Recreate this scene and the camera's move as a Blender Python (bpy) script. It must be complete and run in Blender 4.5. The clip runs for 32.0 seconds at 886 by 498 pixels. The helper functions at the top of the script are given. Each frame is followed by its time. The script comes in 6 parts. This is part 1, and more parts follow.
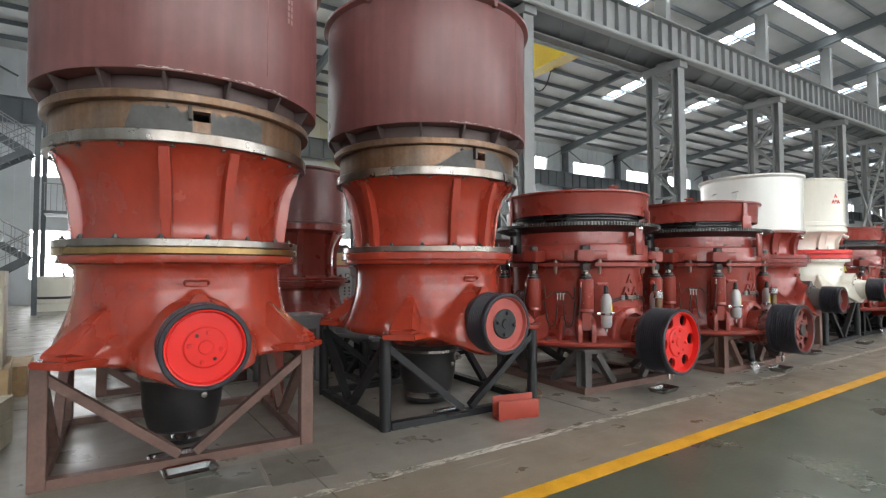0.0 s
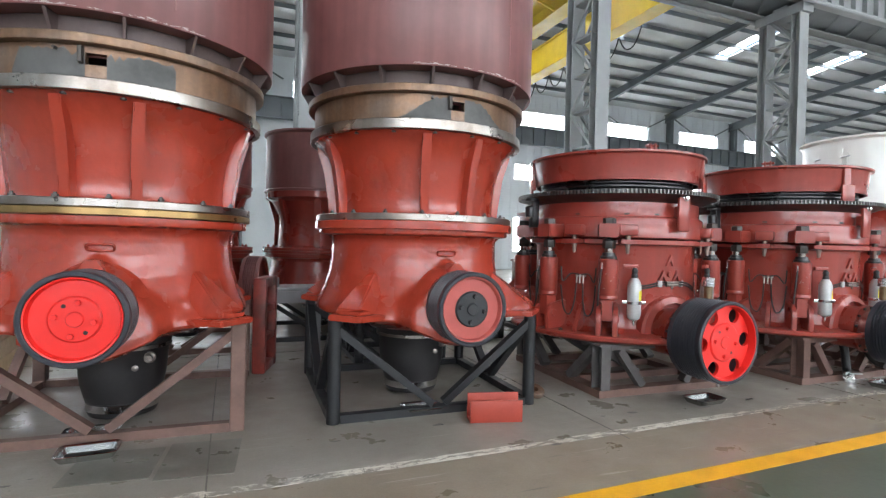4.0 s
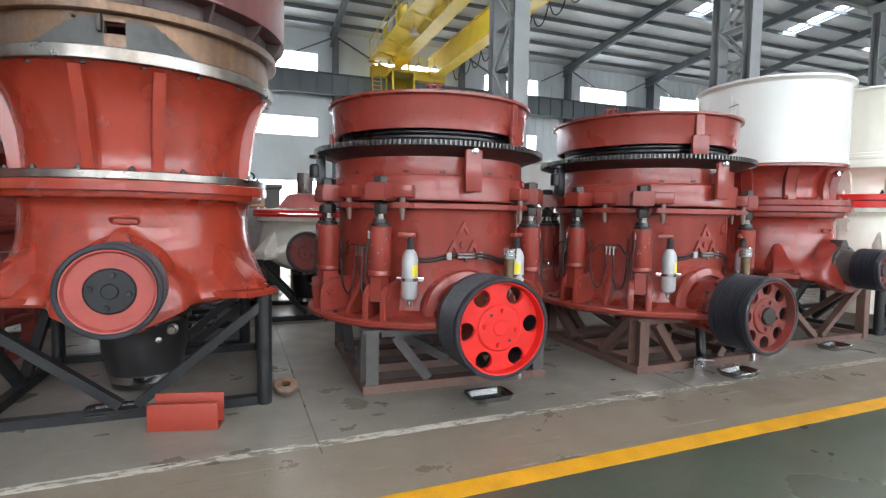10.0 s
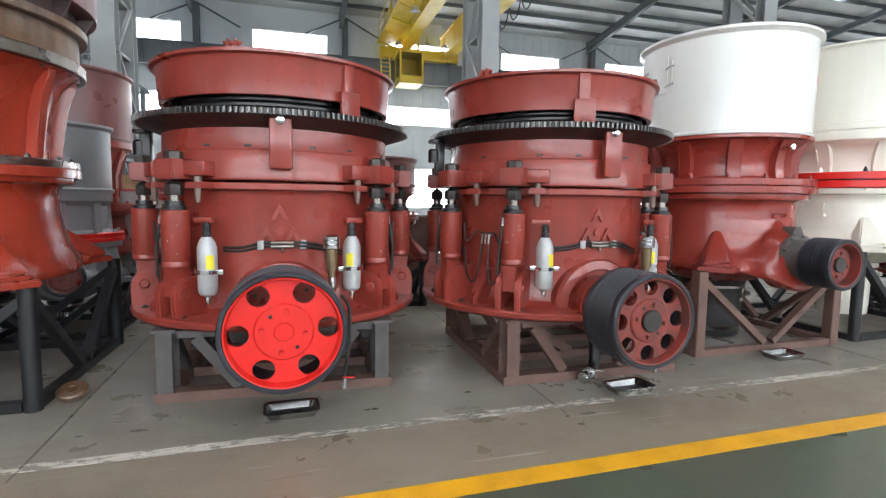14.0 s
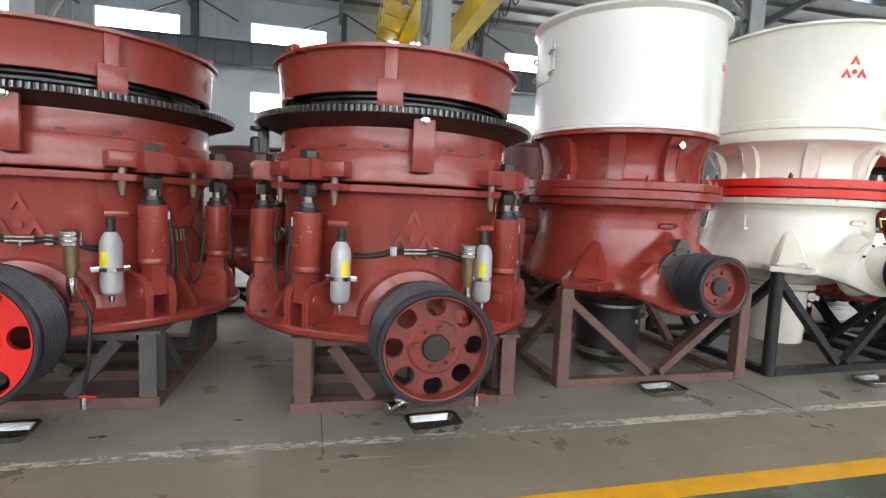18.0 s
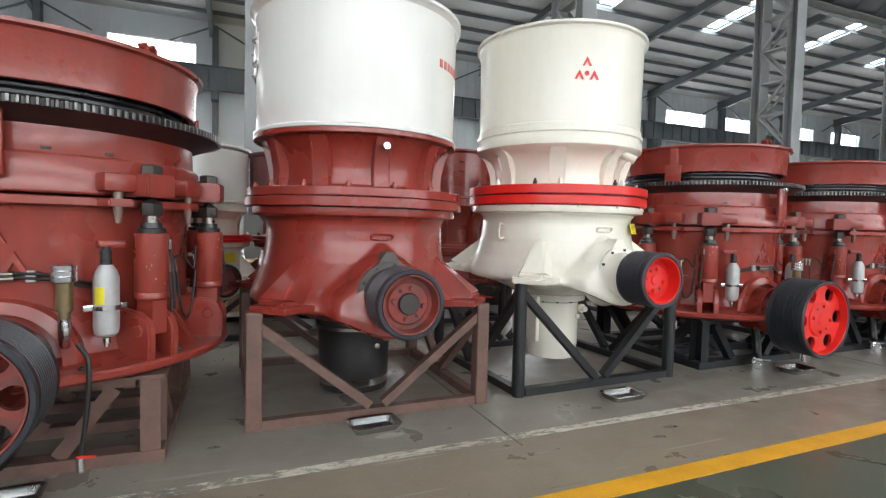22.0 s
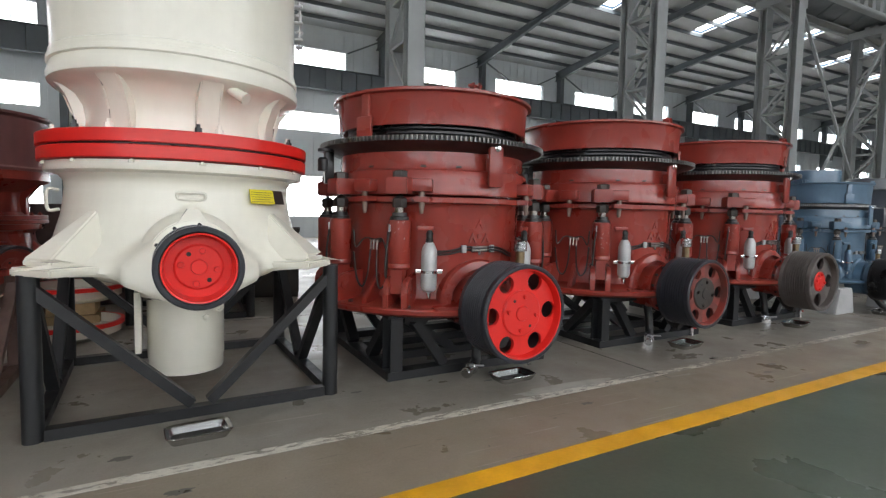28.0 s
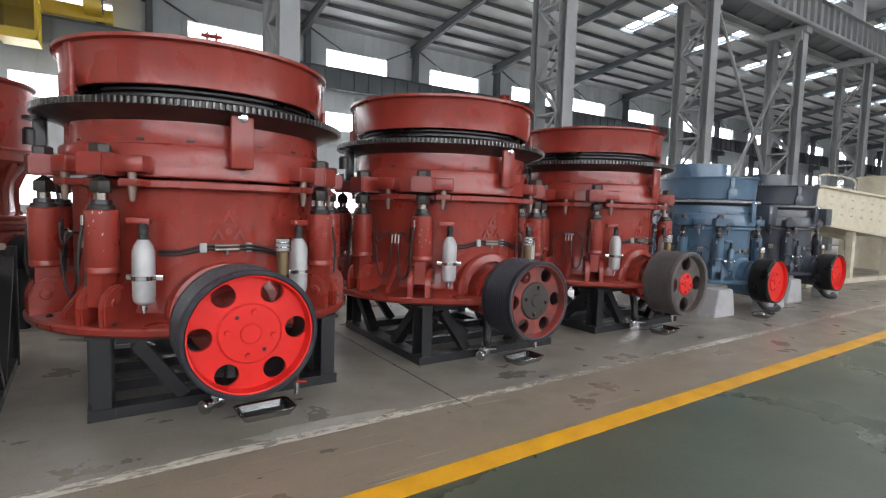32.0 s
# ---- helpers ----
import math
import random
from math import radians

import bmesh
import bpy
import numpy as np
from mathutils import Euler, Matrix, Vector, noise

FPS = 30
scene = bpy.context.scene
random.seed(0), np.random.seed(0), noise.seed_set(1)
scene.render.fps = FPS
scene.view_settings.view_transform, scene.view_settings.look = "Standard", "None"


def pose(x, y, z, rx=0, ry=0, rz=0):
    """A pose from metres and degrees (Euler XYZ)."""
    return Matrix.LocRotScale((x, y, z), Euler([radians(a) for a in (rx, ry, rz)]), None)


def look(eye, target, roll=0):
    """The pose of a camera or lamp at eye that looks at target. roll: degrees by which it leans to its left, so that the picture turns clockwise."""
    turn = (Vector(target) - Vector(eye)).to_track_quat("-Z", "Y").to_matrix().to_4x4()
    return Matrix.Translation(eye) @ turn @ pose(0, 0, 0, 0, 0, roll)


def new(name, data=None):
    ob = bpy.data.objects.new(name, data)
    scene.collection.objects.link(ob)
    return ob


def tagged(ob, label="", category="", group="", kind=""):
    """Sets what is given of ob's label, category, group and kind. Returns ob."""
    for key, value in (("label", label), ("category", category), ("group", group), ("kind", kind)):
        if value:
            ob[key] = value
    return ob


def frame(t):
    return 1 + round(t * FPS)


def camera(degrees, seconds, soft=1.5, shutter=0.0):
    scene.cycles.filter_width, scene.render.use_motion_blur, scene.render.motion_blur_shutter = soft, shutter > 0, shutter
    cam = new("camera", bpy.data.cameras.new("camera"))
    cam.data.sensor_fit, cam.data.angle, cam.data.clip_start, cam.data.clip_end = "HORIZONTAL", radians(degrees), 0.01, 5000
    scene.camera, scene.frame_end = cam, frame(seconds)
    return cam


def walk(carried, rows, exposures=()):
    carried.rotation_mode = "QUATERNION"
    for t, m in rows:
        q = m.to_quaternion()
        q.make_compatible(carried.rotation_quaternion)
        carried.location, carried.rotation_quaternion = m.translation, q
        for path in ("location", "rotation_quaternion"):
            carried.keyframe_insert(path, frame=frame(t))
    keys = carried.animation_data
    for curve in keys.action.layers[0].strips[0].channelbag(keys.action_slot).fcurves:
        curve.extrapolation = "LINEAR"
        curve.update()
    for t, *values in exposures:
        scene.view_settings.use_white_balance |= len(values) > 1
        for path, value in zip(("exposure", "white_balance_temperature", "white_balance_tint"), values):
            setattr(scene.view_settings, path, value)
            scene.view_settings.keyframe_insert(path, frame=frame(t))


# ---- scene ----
cam = camera(81.9, 32.0, soft=1.3)
PATH = [
    (0, (0.177, -0.375, 1.677), (1.249, 1.312, 1.754), -0.2),
    (0.5, (0.341, -0.283, 1.669), (1.383, 1.422, 1.76), -0.2),
    (1, (0.538, -0.285, 1.678), (1.5, 1.467, 1.752), -0.8),
    (1.5, (0.788, -0.325, 1.645), (1.686, 1.462, 1.678), -1.8),
    (2, (0.972, -0.284, 1.645), (1.868, 1.504, 1.643), -2.3),
    (2.5, (1.142, -0.235, 1.657), (2.044, 1.55, 1.665), -1.5),
    (4.5, (1.972, -0.191, 1.654), (2.664, 1.685, 1.619), 1.8),
    (5, (2.163, -0.193, 1.651), (2.878, 1.674, 1.604), 1.8),
    (5.5, (2.396, -0.239, 1.646), (3.023, 1.66, 1.581), 3.1),
    (6, (2.595, -0.204, 1.647), (3.215, 1.696, 1.557), 2.0),
    (6.5, (2.812, -0.145, 1.663), (3.477, 1.74, 1.598), 2.0),
    (7, (3.023, -0.165, 1.67), (3.699, 1.718, 1.657), 1.7),
    (7.5, (3.284, -0.254, 1.669), (3.93, 1.639, 1.664), 1.7),
    (8, (3.499, -0.246, 1.659), (4.187, 1.631, 1.653), 1.7),
    (8.5, (3.709, -0.165, 1.662), (4.473, 1.683, 1.655), 1.5),
    (9, (3.956, -0.144, 1.645), (4.731, 1.7, 1.6), 1.1),
    (9.5, (4.225, -0.181, 1.637), (4.936, 1.685, 1.531), 0.9),
    (10, (4.466, -0.116, 1.628), (5.171, 1.751, 1.502), 0.9),
    (10.5, (4.716, -0.076, 1.643), (5.437, 1.785, 1.516), 1.6),
    (11, (5.031, -0.079, 1.646), (5.678, 1.81, 1.516), 2.3),
    (11.5, (5.32, -0.073, 1.633), (5.934, 1.825, 1.483), 1.5),
    (12, (5.549, -0.004, 1.63), (6.209, 1.878, 1.48), 0.7),
    (12.5, (5.795, 0.006, 1.63), (6.433, 1.896, 1.48), 0.6),
    (13, (6.054, -0.039, 1.632), (6.56, 1.887, 1.445), 1.0),
    (13.5, (6.284, -0.038, 1.628), (6.804, 1.884, 1.436), 0.8),
    (14, (6.527, 0.013, 1.624), (7.07, 1.93, 1.44), 0.8),
    (14.5, (6.809, 0.047, 1.616), (7.33, 1.97, 1.435), 0.5),
    (16.5, (7.806, 0.179, 1.64), (8.216, 2.126, 1.442), 2.9),
    (17, (8.049, 0.159, 1.628), (8.421, 2.108, 1.378), 2.2),
    (17.5, (8.279, 0.222, 1.635), (8.654, 2.17, 1.384), 1.8),
    (18, (8.498, 0.215, 1.646), (8.945, 2.156, 1.466), 2.6),
    (18.5, (8.803, 0.128, 1.669), (9.252, 2.069, 1.492), 3.0),
    (19, (9.04, 0.134, 1.658), (9.507, 2.069, 1.462), 1.6),
    (19.5, (9.258, 0.202, 1.65), (9.808, 2.116, 1.462), 1.9),
    (20, (9.495, 0.257, 1.648), (10.088, 2.16, 1.488), 1.2),
    (20.5, (9.786, 0.239, 1.647), (10.377, 2.143, 1.492), 1.9),
    (21, (10.063, 0.238, 1.616), (10.69, 2.131, 1.472), 1.7),
    (21.5, (10.302, 0.292, 1.617), (11.012, 2.158, 1.493), 1.3),
    (22, (10.546, 0.282, 1.625), (11.281, 2.14, 1.536), 1.4),
    (22.5, (10.822, 0.223, 1.624), (11.528, 2.093, 1.548), 2.7),
    (23, (11.092, 0.236, 1.601), (11.801, 2.105, 1.53), 2.2),
    (23.5, (11.334, 0.275, 1.611), (12.07, 2.133, 1.538), 1.7),
    (24, (11.631, 0.283, 1.585), (12.286, 2.171, 1.513), 2.4),
    (24.5, (11.915, 0.294, 1.563), (12.504, 2.202, 1.461), 1.6),
    (25, (12.183, 0.373, 1.589), (12.859, 2.252, 1.481), 1.4),
    (25.5, (12.483, 0.387, 1.571), (13.216, 2.245, 1.467), 0.3),
    (26, (12.775, 0.39, 1.564), (13.51, 2.246, 1.445), -0.3),
    (26.5, (13.091, 0.428, 1.558), (13.94, 2.235, 1.436), -0.6),
    (28.5, (14.165, 0.443, 1.538), (15.087, 2.212, 1.395), 1.2),
    (29, (14.444, 0.485, 1.536), (15.261, 2.304, 1.391), 0.8),
    (29.5, (14.709, 0.536, 1.523), (15.508, 2.364, 1.383), 0.2),
    (30, (14.967, 0.585, 1.524), (15.812, 2.393, 1.382), -0.6),
    (30.5, (15.24, 0.522, 1.525), (16.148, 2.299, 1.381), 0.3),
    (31, (15.459, 0.497, 1.523), (16.422, 2.241, 1.35), 1.3),
    (31.5, (15.67, 0.523, 1.542), (16.728, 2.212, 1.367), 1.8),
    (32, (15.789, 0.527, 1.54), (16.859, 2.21, 1.389), 1.7),
]
walk(cam, [(t, look(eye, target, roll)) for t, eye, target, roll in PATH],
     exposures=[(0, 0.46, 6600, 10), (3, 0.78, 6350, 10), (6, 0.84, 6050, 10), (9, 0.72, 6200, 10), (14, 0.71, 6250, 10), (17, 0.59, 6400, 10), (19, 0.45, 6450, 10), (22, 0.41, 6450, 10), (25, 0.17, 6500, 10), (28, 0.02, 6500, 11), (30, 0.0, 6500, 14), (32, 0.30, 6500, 14)])

# ---- world and light ----
world = bpy.data.worlds.new("world")
scene.world = world
world.use_nodes = True
wn = world.node_tree
sky = wn.nodes.new("ShaderNodeTexSky")
sky.sky_type, sky.sun_disc = "NISHITA", False
sky.sun_elevation, sky.sun_rotation = radians(50), radians(200)
wn.links.new(sky.outputs[0], wn.nodes["Background"].inputs[0])
wn.nodes["Background"].inputs[1].default_value = 0.12
SKY_GLOW, WINDOW_GLOW, FRONT_GLOW = 13.0, 6.5, 6.0


# ---- materials ----
def material(name, base, rough=0.5, metal=0.0, grain=0.0, scale=40.0, stain=0.0, stain_scale=3.0, stain_color=None, bump=0.0, coat=0.0, rnd=0.0, streak=0.0):
    """A painted, metal or mineral surface: base colour varied by fine grain and by larger stains, with slight relief."""
    m = bpy.data.materials.new(name)
    m.use_nodes = True
    nt = m.node_tree
    N, L = nt.nodes, nt.links
    bsdf = N["Principled BSDF"]
    bsdf.inputs["Base Color"].default_value = (*base, 1)
    bsdf.inputs["Roughness"].default_value = rough
    bsdf.inputs["Metallic"].default_value = metal
    bsdf.inputs["Coat Weight"].default_value = coat
    bsdf.inputs["Coat Roughness"].default_value = 0.12
    co = N.new("ShaderNodeTexCoord")
    col = None
    if grain or stain or rnd or streak:
        rgb = N.new("ShaderNodeRGB")
        rgb.outputs[0].default_value = (*base, 1)
        col = rgb.outputs[0]
    if stain:
        n1 = N.new("ShaderNodeTexNoise")
        n1.inputs["Scale"].default_value, n1.inputs["Detail"].default_value = stain_scale, 6
        L.new(co.outputs["Object"], n1.inputs["Vector"])
        r1 = N.new("ShaderNodeMapRange")
        r1.inputs[1].default_value, r1.inputs[2].default_value = 0.45, 0.75
        r1.inputs[4].default_value = stain
        L.new(n1.outputs["Fac"], r1.inputs[0])
        mix = N.new("ShaderNodeMixRGB")
        sc = stain_color or tuple(c * 0.55 for c in base)
        mix.inputs[2].default_value = (*sc, 1)
        L.new(r1.outputs[0], mix.inputs[0])
        L.new(col, mix.inputs[1])
        col = mix.outputs[0]
        r2 = N.new("ShaderNodeMapRange")
        r2.inputs[1].default_value, r2.inputs[2].default_value = 0.3, 0.8
        r2.inputs[3].default_value, r2.inputs[4].default_value = rough * 0.8, min(1, rough * 1.35)
        L.new(n1.outputs["Fac"], r2.inputs[0])
        L.new(r2.outputs[0], bsdf.inputs["Roughness"])
    if grain:
        n2 = N.new("ShaderNodeTexNoise")
        n2.inputs["Scale"].default_value, n2.inputs["Detail"].default_value = scale, 5
        L.new(co.outputs["Object"], n2.inputs["Vector"])
        r3 = N.new("ShaderNodeMapRange")
        r3.inputs[3].default_value, r3.inputs[4].default_value = 1 - grain, 1 + grain
        L.new(n2.outputs["Fac"], r3.inputs[0])
        mul = N.new("ShaderNodeMixRGB")
        mul.blend_type, mul.inputs[0].default_value = "MULTIPLY", 1.0
        L.new(col, mul.inputs[1])
        L.new(r3.outputs[0], mul.inputs[2])
        col = mul.outputs[0]
    if streak:
        mp = N.new("ShaderNodeMapping")
        mp.inputs["Scale"].default_value = (11, 11, 0.8)
        L.new(co.outputs["Object"], mp.inputs["Vector"])
        n4 = N.new("ShaderNodeTexNoise")
        n4.inputs["Scale"].default_value, n4.inputs["Detail"].default_value = 1.0, 5
        L.new(mp.outputs[0], n4.inputs["Vector"])
        r5 = N.new("ShaderNodeMapRange")
        r5.inputs[1].default_value, r5.inputs[2].default_value = 0.3, 0.7
        r5.inputs[3].default_value, r5.inputs[4].default_value = 1 - streak, 1 + streak
        L.new(n4.outputs["Fac"], r5.inputs[0])
        mul3 = N.new("ShaderNodeMixRGB")
        mul3.blend_type, mul3.inputs[0].default_value = "MULTIPLY", 1.0
        L.new(col, mul3.inputs[1])
        L.new(r5.outputs[0], mul3.inputs[2])
        col = mul3.outputs[0]
    if rnd:
        oi = N.new("ShaderNodeObjectInfo")
        r4 = N.new("ShaderNodeMapRange")
        r4.inputs[3].default_value, r4.inputs[4].default_value = 1 - rnd, 1 + rnd
        L.new(oi.outputs["Random"], r4.inputs[0])
        mul2 = N.new("ShaderNodeMixRGB")
        mul2.blend_type, mul2.inputs[0].default_value = "MULTIPLY", 1.0
        L.new(col, mul2.inputs[1])
        L.new(r4.outputs[0], mul2.inputs[2])
        col = mul2.outputs[0]
    if col is not None:
        L.new(col, bsdf.inputs["Base Color"])
    if bump:
        n3 = N.new("ShaderNodeTexNoise")
        n3.inputs["Scale"].default_value, n3.inputs["Detail"].default_value = scale * 0.6, 4
        L.new(co.outputs["Object"], n3.inputs["Vector"])
        b = N.new("ShaderNodeBump")
        b.inputs["Strength"].default_value, b.inputs["Distance"].default_value = bump, 0.01
        L.new(n3.outputs["Fac"], b.inputs["Height"])
        L.new(b.outputs[0], bsdf.inputs["Normal"])
    return m


def glow(name, color, strength):
    m = bpy.data.materials.new(name)
    m.use_nodes = True
    b = m.node_tree.nodes["Principled BSDF"]
    b.inputs["Base Color"].default_value = (*color, 1)
    b.inputs["Emission Color"].default_value = (*color, 1)
    b.inputs["Emission Strength"].default_value = strength
    return m


RED_BRIGHT = material("orange red gloss paint", (0.36, 0.043, 0.022), 0.25, grain=0.1, scale=25, stain=0.45, stain_scale=2.5, bump=0.2, coat=0.2, streak=0.09)
RED_DEEP = material("deep red gloss paint", (0.29, 0.044, 0.031), 0.3, grain=0.1, scale=25, stain=0.45, stain_scale=3, bump=0.22, coat=0.25, streak=0.1)
RED_PRIMER = material("brownish red paint", (0.285, 0.036, 0.025), 0.28, grain=0.1, scale=20, stain=0.4, stain_scale=2, bump=0.2, coat=0.2, streak=0.09)
RED_VIVID = material("vivid red enamel", (0.72, 0.02, 0.015), 0.35, grain=0.05, scale=30, stain=0.15, bump=0.05)
MAROON = material("matt maroon primer", (0.20, 0.078, 0.074), 0.33, grain=0.1, scale=12, stain=0.4, stain_scale=1.6, stain_color=(0.13, 0.048, 0.048), bump=0.08, streak=0.11)
STAND_BROWN = material("red oxide primed steel", (0.155, 0.088, 0.07), 0.5, grain=0.2, scale=30, stain=0.6, stain_scale=4, stain_color=(0.085, 0.055, 0.046), bump=0.12)
STAND_BLACK = material("black painted steel", (0.012, 0.013, 0.015), 0.45, grain=0.15, scale=30, stain=0.4, stain_scale=5, stain_color=(0.03, 0.03, 0.03), bump=0.08)
CYL_BLACK = material("black satin cylinder paint", (0.022, 0.021, 0.022), 0.42, grain=0.2, scale=30, stain=0.4, stain_scale=4, stain_color=(0.05, 0.046, 0.044), bump=0.05)
BLACK = material("black enamel", (0.012, 0.012, 0.013), 0.3, grain=0.2, scale=30, stain=0.3, stain_color=(0.03, 0.03, 0.03))
RUBBER = material("dark grooved pulley rim", (0.02, 0.022, 0.03), 0.34, grain=0.2, scale=60, stain=0.4, stain_scale=5, stain_color=(0.05, 0.048, 0.05), bump=0.08)
STEEL = material("machined steel", (0.31, 0.285, 0.26), 0.3, 1.0, grain=0.15, scale=60, stain=0.7, stain_scale=4, stain_color=(0.17, 0.12, 0.09), streak=0.15)
GEAR_TOOTH = material("bright worn gear teeth", (0.16, 0.157, 0.15), 0.35, 0.8, grain=0.2, scale=40, stain=0.5, stain_scale=5)
CAST = material("dark cast steel", (0.06, 0.055, 0.052), 0.42, 0.6, grain=0.2, scale=40, stain=0.5, stain_scale=4, stain_color=(0.1, 0.08, 0.06))
GEAR = material("oiled gear steel", (0.06, 0.06, 0.062), 0.42, 0.6, grain=0.2, scale=40, stain=0.4, stain_scale=5)
RUST = material("rusty bare steel", (0.185, 0.105, 0.06), 0.36, 0.5, grain=0.3, scale=30, stain=0.9, stain_scale=2.6, stain_color=(0.21, 0.175, 0.15), bump=0.15, streak=0.22)
FILLER = material("grey body filler", (0.098, 0.096, 0.092), 0.7, grain=0.15, scale=30, stain=0.4, stain_scale=8, bump=0.2)
BRASS = material("brass shim", (0.34, 0.22, 0.09), 0.32, 0.9, grain=0.1, stain=0.5, stain_scale=5, streak=0.2)
WHITE = material("white gloss paint", (0.75, 0.745, 0.70), 0.25, grain=0.02, scale=10, coat=0.25, streak=0.015)
CREAM = material("cream gloss paint", (0.80, 0.77, 0.67), 0.27, grain=0.03, scale=12, bump=0.04, coat=0.25, streak=0.02)
BLUE = material("steel blue paint", (0.082, 0.15, 0.225), 0.35, grain=0.08, scale=20, stain=0.4, stain_scale=3, bump=0.08, coat=0.3)
SLATE = material("slate grey paint", (0.052, 0.06, 0.078), 0.38, grain=0.08, scale=20, stain=0.4, stain_scale=3, bump=0.08, coat=0.3)
CHROME = material("chromed steel", (0.75, 0.75, 0.76), 0.14, 1.0, stain=0.2, stain_scale=10)
ALU = material("silver paint", (0.46, 0.46, 0.46), 0.38, 0.2, grain=0.06, scale=30, stain=0.3, stain_scale=6)
YELLOW = material("crane yellow paint", (0.62, 0.44, 0.02), 0.4, grain=0.08, scale=10, stain=0.4, stain_scale=1.5, stain_color=(0.45, 0.3, 0.05))
LABEL_YELLOW = material("yellow label", (0.8, 0.68, 0.03), 0.45)
COLUMN = material("blue grey steel paint", (0.27, 0.282, 0.28), 0.5, grain=0.06, scale=5, stain=0.35, stain_scale=0.8)
STEEL_DARK = material("dark blue grey steel paint", (0.108, 0.124, 0.132), 0.55, grain=0.08, scale=5, stain=0.4, stain_scale=0.7)
ROOF = material("galvanised roof sheet", (0.49, 0.505, 0.505), 0.6, 0.1, grain=0.06, scale=4, stain=0.4, stain_scale=0.5)
WALL = material("pale wall cladding", (0.60, 0.635, 0.655), 0.6, grain=0.04, scale=6, stain=0.3, stain_scale=0.5)
WOOD = material("pale crate wood", (0.5, 0.36, 0.2), 0.7, grain=0.15, scale=18, stain=0.4, stain_scale=4, bump=0.1, rnd=0.12)
RED_PINK = material("dull red paint", (0.42, 0.085, 0.07), 0.45, grain=0.1, scale=25, stain=0.4, stain_scale=5, bump=0.08)
MAROON_LIGHT = material("pale maroon weld", (0.30, 0.13, 0.125), 0.5)
RED_GRIMY = material("grimy dark red paint", (0.24, 0.04, 0.03), 0.42, grain=0.2, scale=25, stain=0.8, stain_scale=5, stain_color=(0.07, 0.045, 0.04), bump=0.15)
LETTER_RED = material("thin red lettering", (0.62, 0.15, 0.12), 0.5, grain=0.3, scale=80)
FADED = material("faded lettering", (0.34, 0.2, 0.19), 0.6, grain=0.2, scale=60)
PALE_PRIMER = material("pale scraped primer", (0.5, 0.42, 0.4), 0.6)
STEEL_PIN = material("worn steel pin", (0.26, 0.19, 0.16), 0.4, 0.5, stain=0.4, stain_scale=20)
STAND_GREY = material("grey primed steel", (0.10, 0.092, 0.088), 0.6, grain=0.15, scale=30, stain=0.5, stain_scale=5, bump=0.1)
RUBBER_GREY = material("worn grey pulley", (0.11, 0.095, 0.088), 0.5, 0.2, grain=0.2, scale=50, stain=0.5, stain_scale=6, bump=0.1)
BRONZE = material("bronze fitting", (0.22, 0.16, 0.09), 0.4, 0.7, stain=0.4, stain_scale=15)
PALE_GREY = material("pale grey paint", (0.42, 0.42, 0.42), 0.55, grain=0.08, stain=0.35, stain_scale=4)
# dark tone carries the shade under the overhanging hopper edge
SKIRT = material("maroon steel darkened for skirt shade", (0.09, 0.062, 0.058), 0.55, 0.2, grain=0.15, stain=0.5, stain_scale=4, stain_color=(0.11, 0.07, 0.06))
# the crusher's dark reflection is put into the tray bottom's colour
TRAY_REFLECTION = material("steel with a dark reflection in its colour", (0.07, 0.068, 0.062), 0.3, 0.6, grain=0.2, stain=0.6, stain_scale=9, stain_color=(0.16, 0.155, 0.15))
TRAY = material("stainless steel", (0.50, 0.50, 0.50), 0.2, 1.0, stain=0.4, stain_scale=9, stain_color=(0.24, 0.23, 0.22))
ALU_DULL = material("dull grey paint", (0.30, 0.31, 0.32), 0.45, 0.2, grain=0.06, stain=0.3, stain_scale=4)
CREAM_DULL_SHADE = material("dull cream paint, also cream in shade", (0.60, 0.55, 0.42), 0.55, grain=0.1, scale=15, stain=0.35, stain_scale=4, rnd=0.08)
HOSE = material("hydraulic hose", (0.02, 0.02, 0.02), 0.45)
OIL_RED = material("red plate paint", (0.36, 0.05, 0.03), 0.45, grain=0.1, stain=0.3)
SKY_PANE = glow("sky through roof light", (0.95, 0.98, 1.0), SKY_GLOW)
SKY_WINDOW = glow("sky through window", (0.95, 0.98, 1.0), WINDOW_GLOW)
SKY_FRONT = glow("sky through front windows", (0.95, 0.98, 1.0), FRONT_GLOW)
CAB_GLASS = bpy.data.materials.new("cab glass")
CAB_GLASS.use_nodes = True
CAB_GLASS.node_tree.nodes["Principled BSDF"].inputs["Transmission Weight"].default_value = 1.0
CAB_GLASS.node_tree.nodes["Principled BSDF"].inputs["Roughness"].default_value = 0.05
LAMP_GLOW = glow("lamp lens", (1.0, 0.95, 0.85), 30)


# ---- mesh helpers ----
def finish(bm, name, mat, smooth=32):
    me = bpy.data.meshes.new(name)
    bmesh.ops.recalc_face_normals(bm, faces=bm.faces)
    bm.to_mesh(me)
    bm.free()
    me.materials.append(mat)
    if smooth:
        me.shade_smooth()
        me.set_sharp_from_angle(angle=radians(smooth))
    return me


def part(name, bm, mat, parent, label="", smooth=32):
    ob = new(name, finish(bm, name, mat, smooth))
    ob.parent = parent
    return tagged(ob, label)


def share(name, mesh, parent, m, label=""):
    ob = new(name, mesh)
    ob.parent = parent
    ob.matrix_basis = m
    return tagged(ob, label)


def thing(name, m, label, category, group="", kind=""):
    ob = new(name)
    ob.empty_display_size = 0.2
    ob.matrix_basis = m
    return tagged(ob, label, category, group, kind)


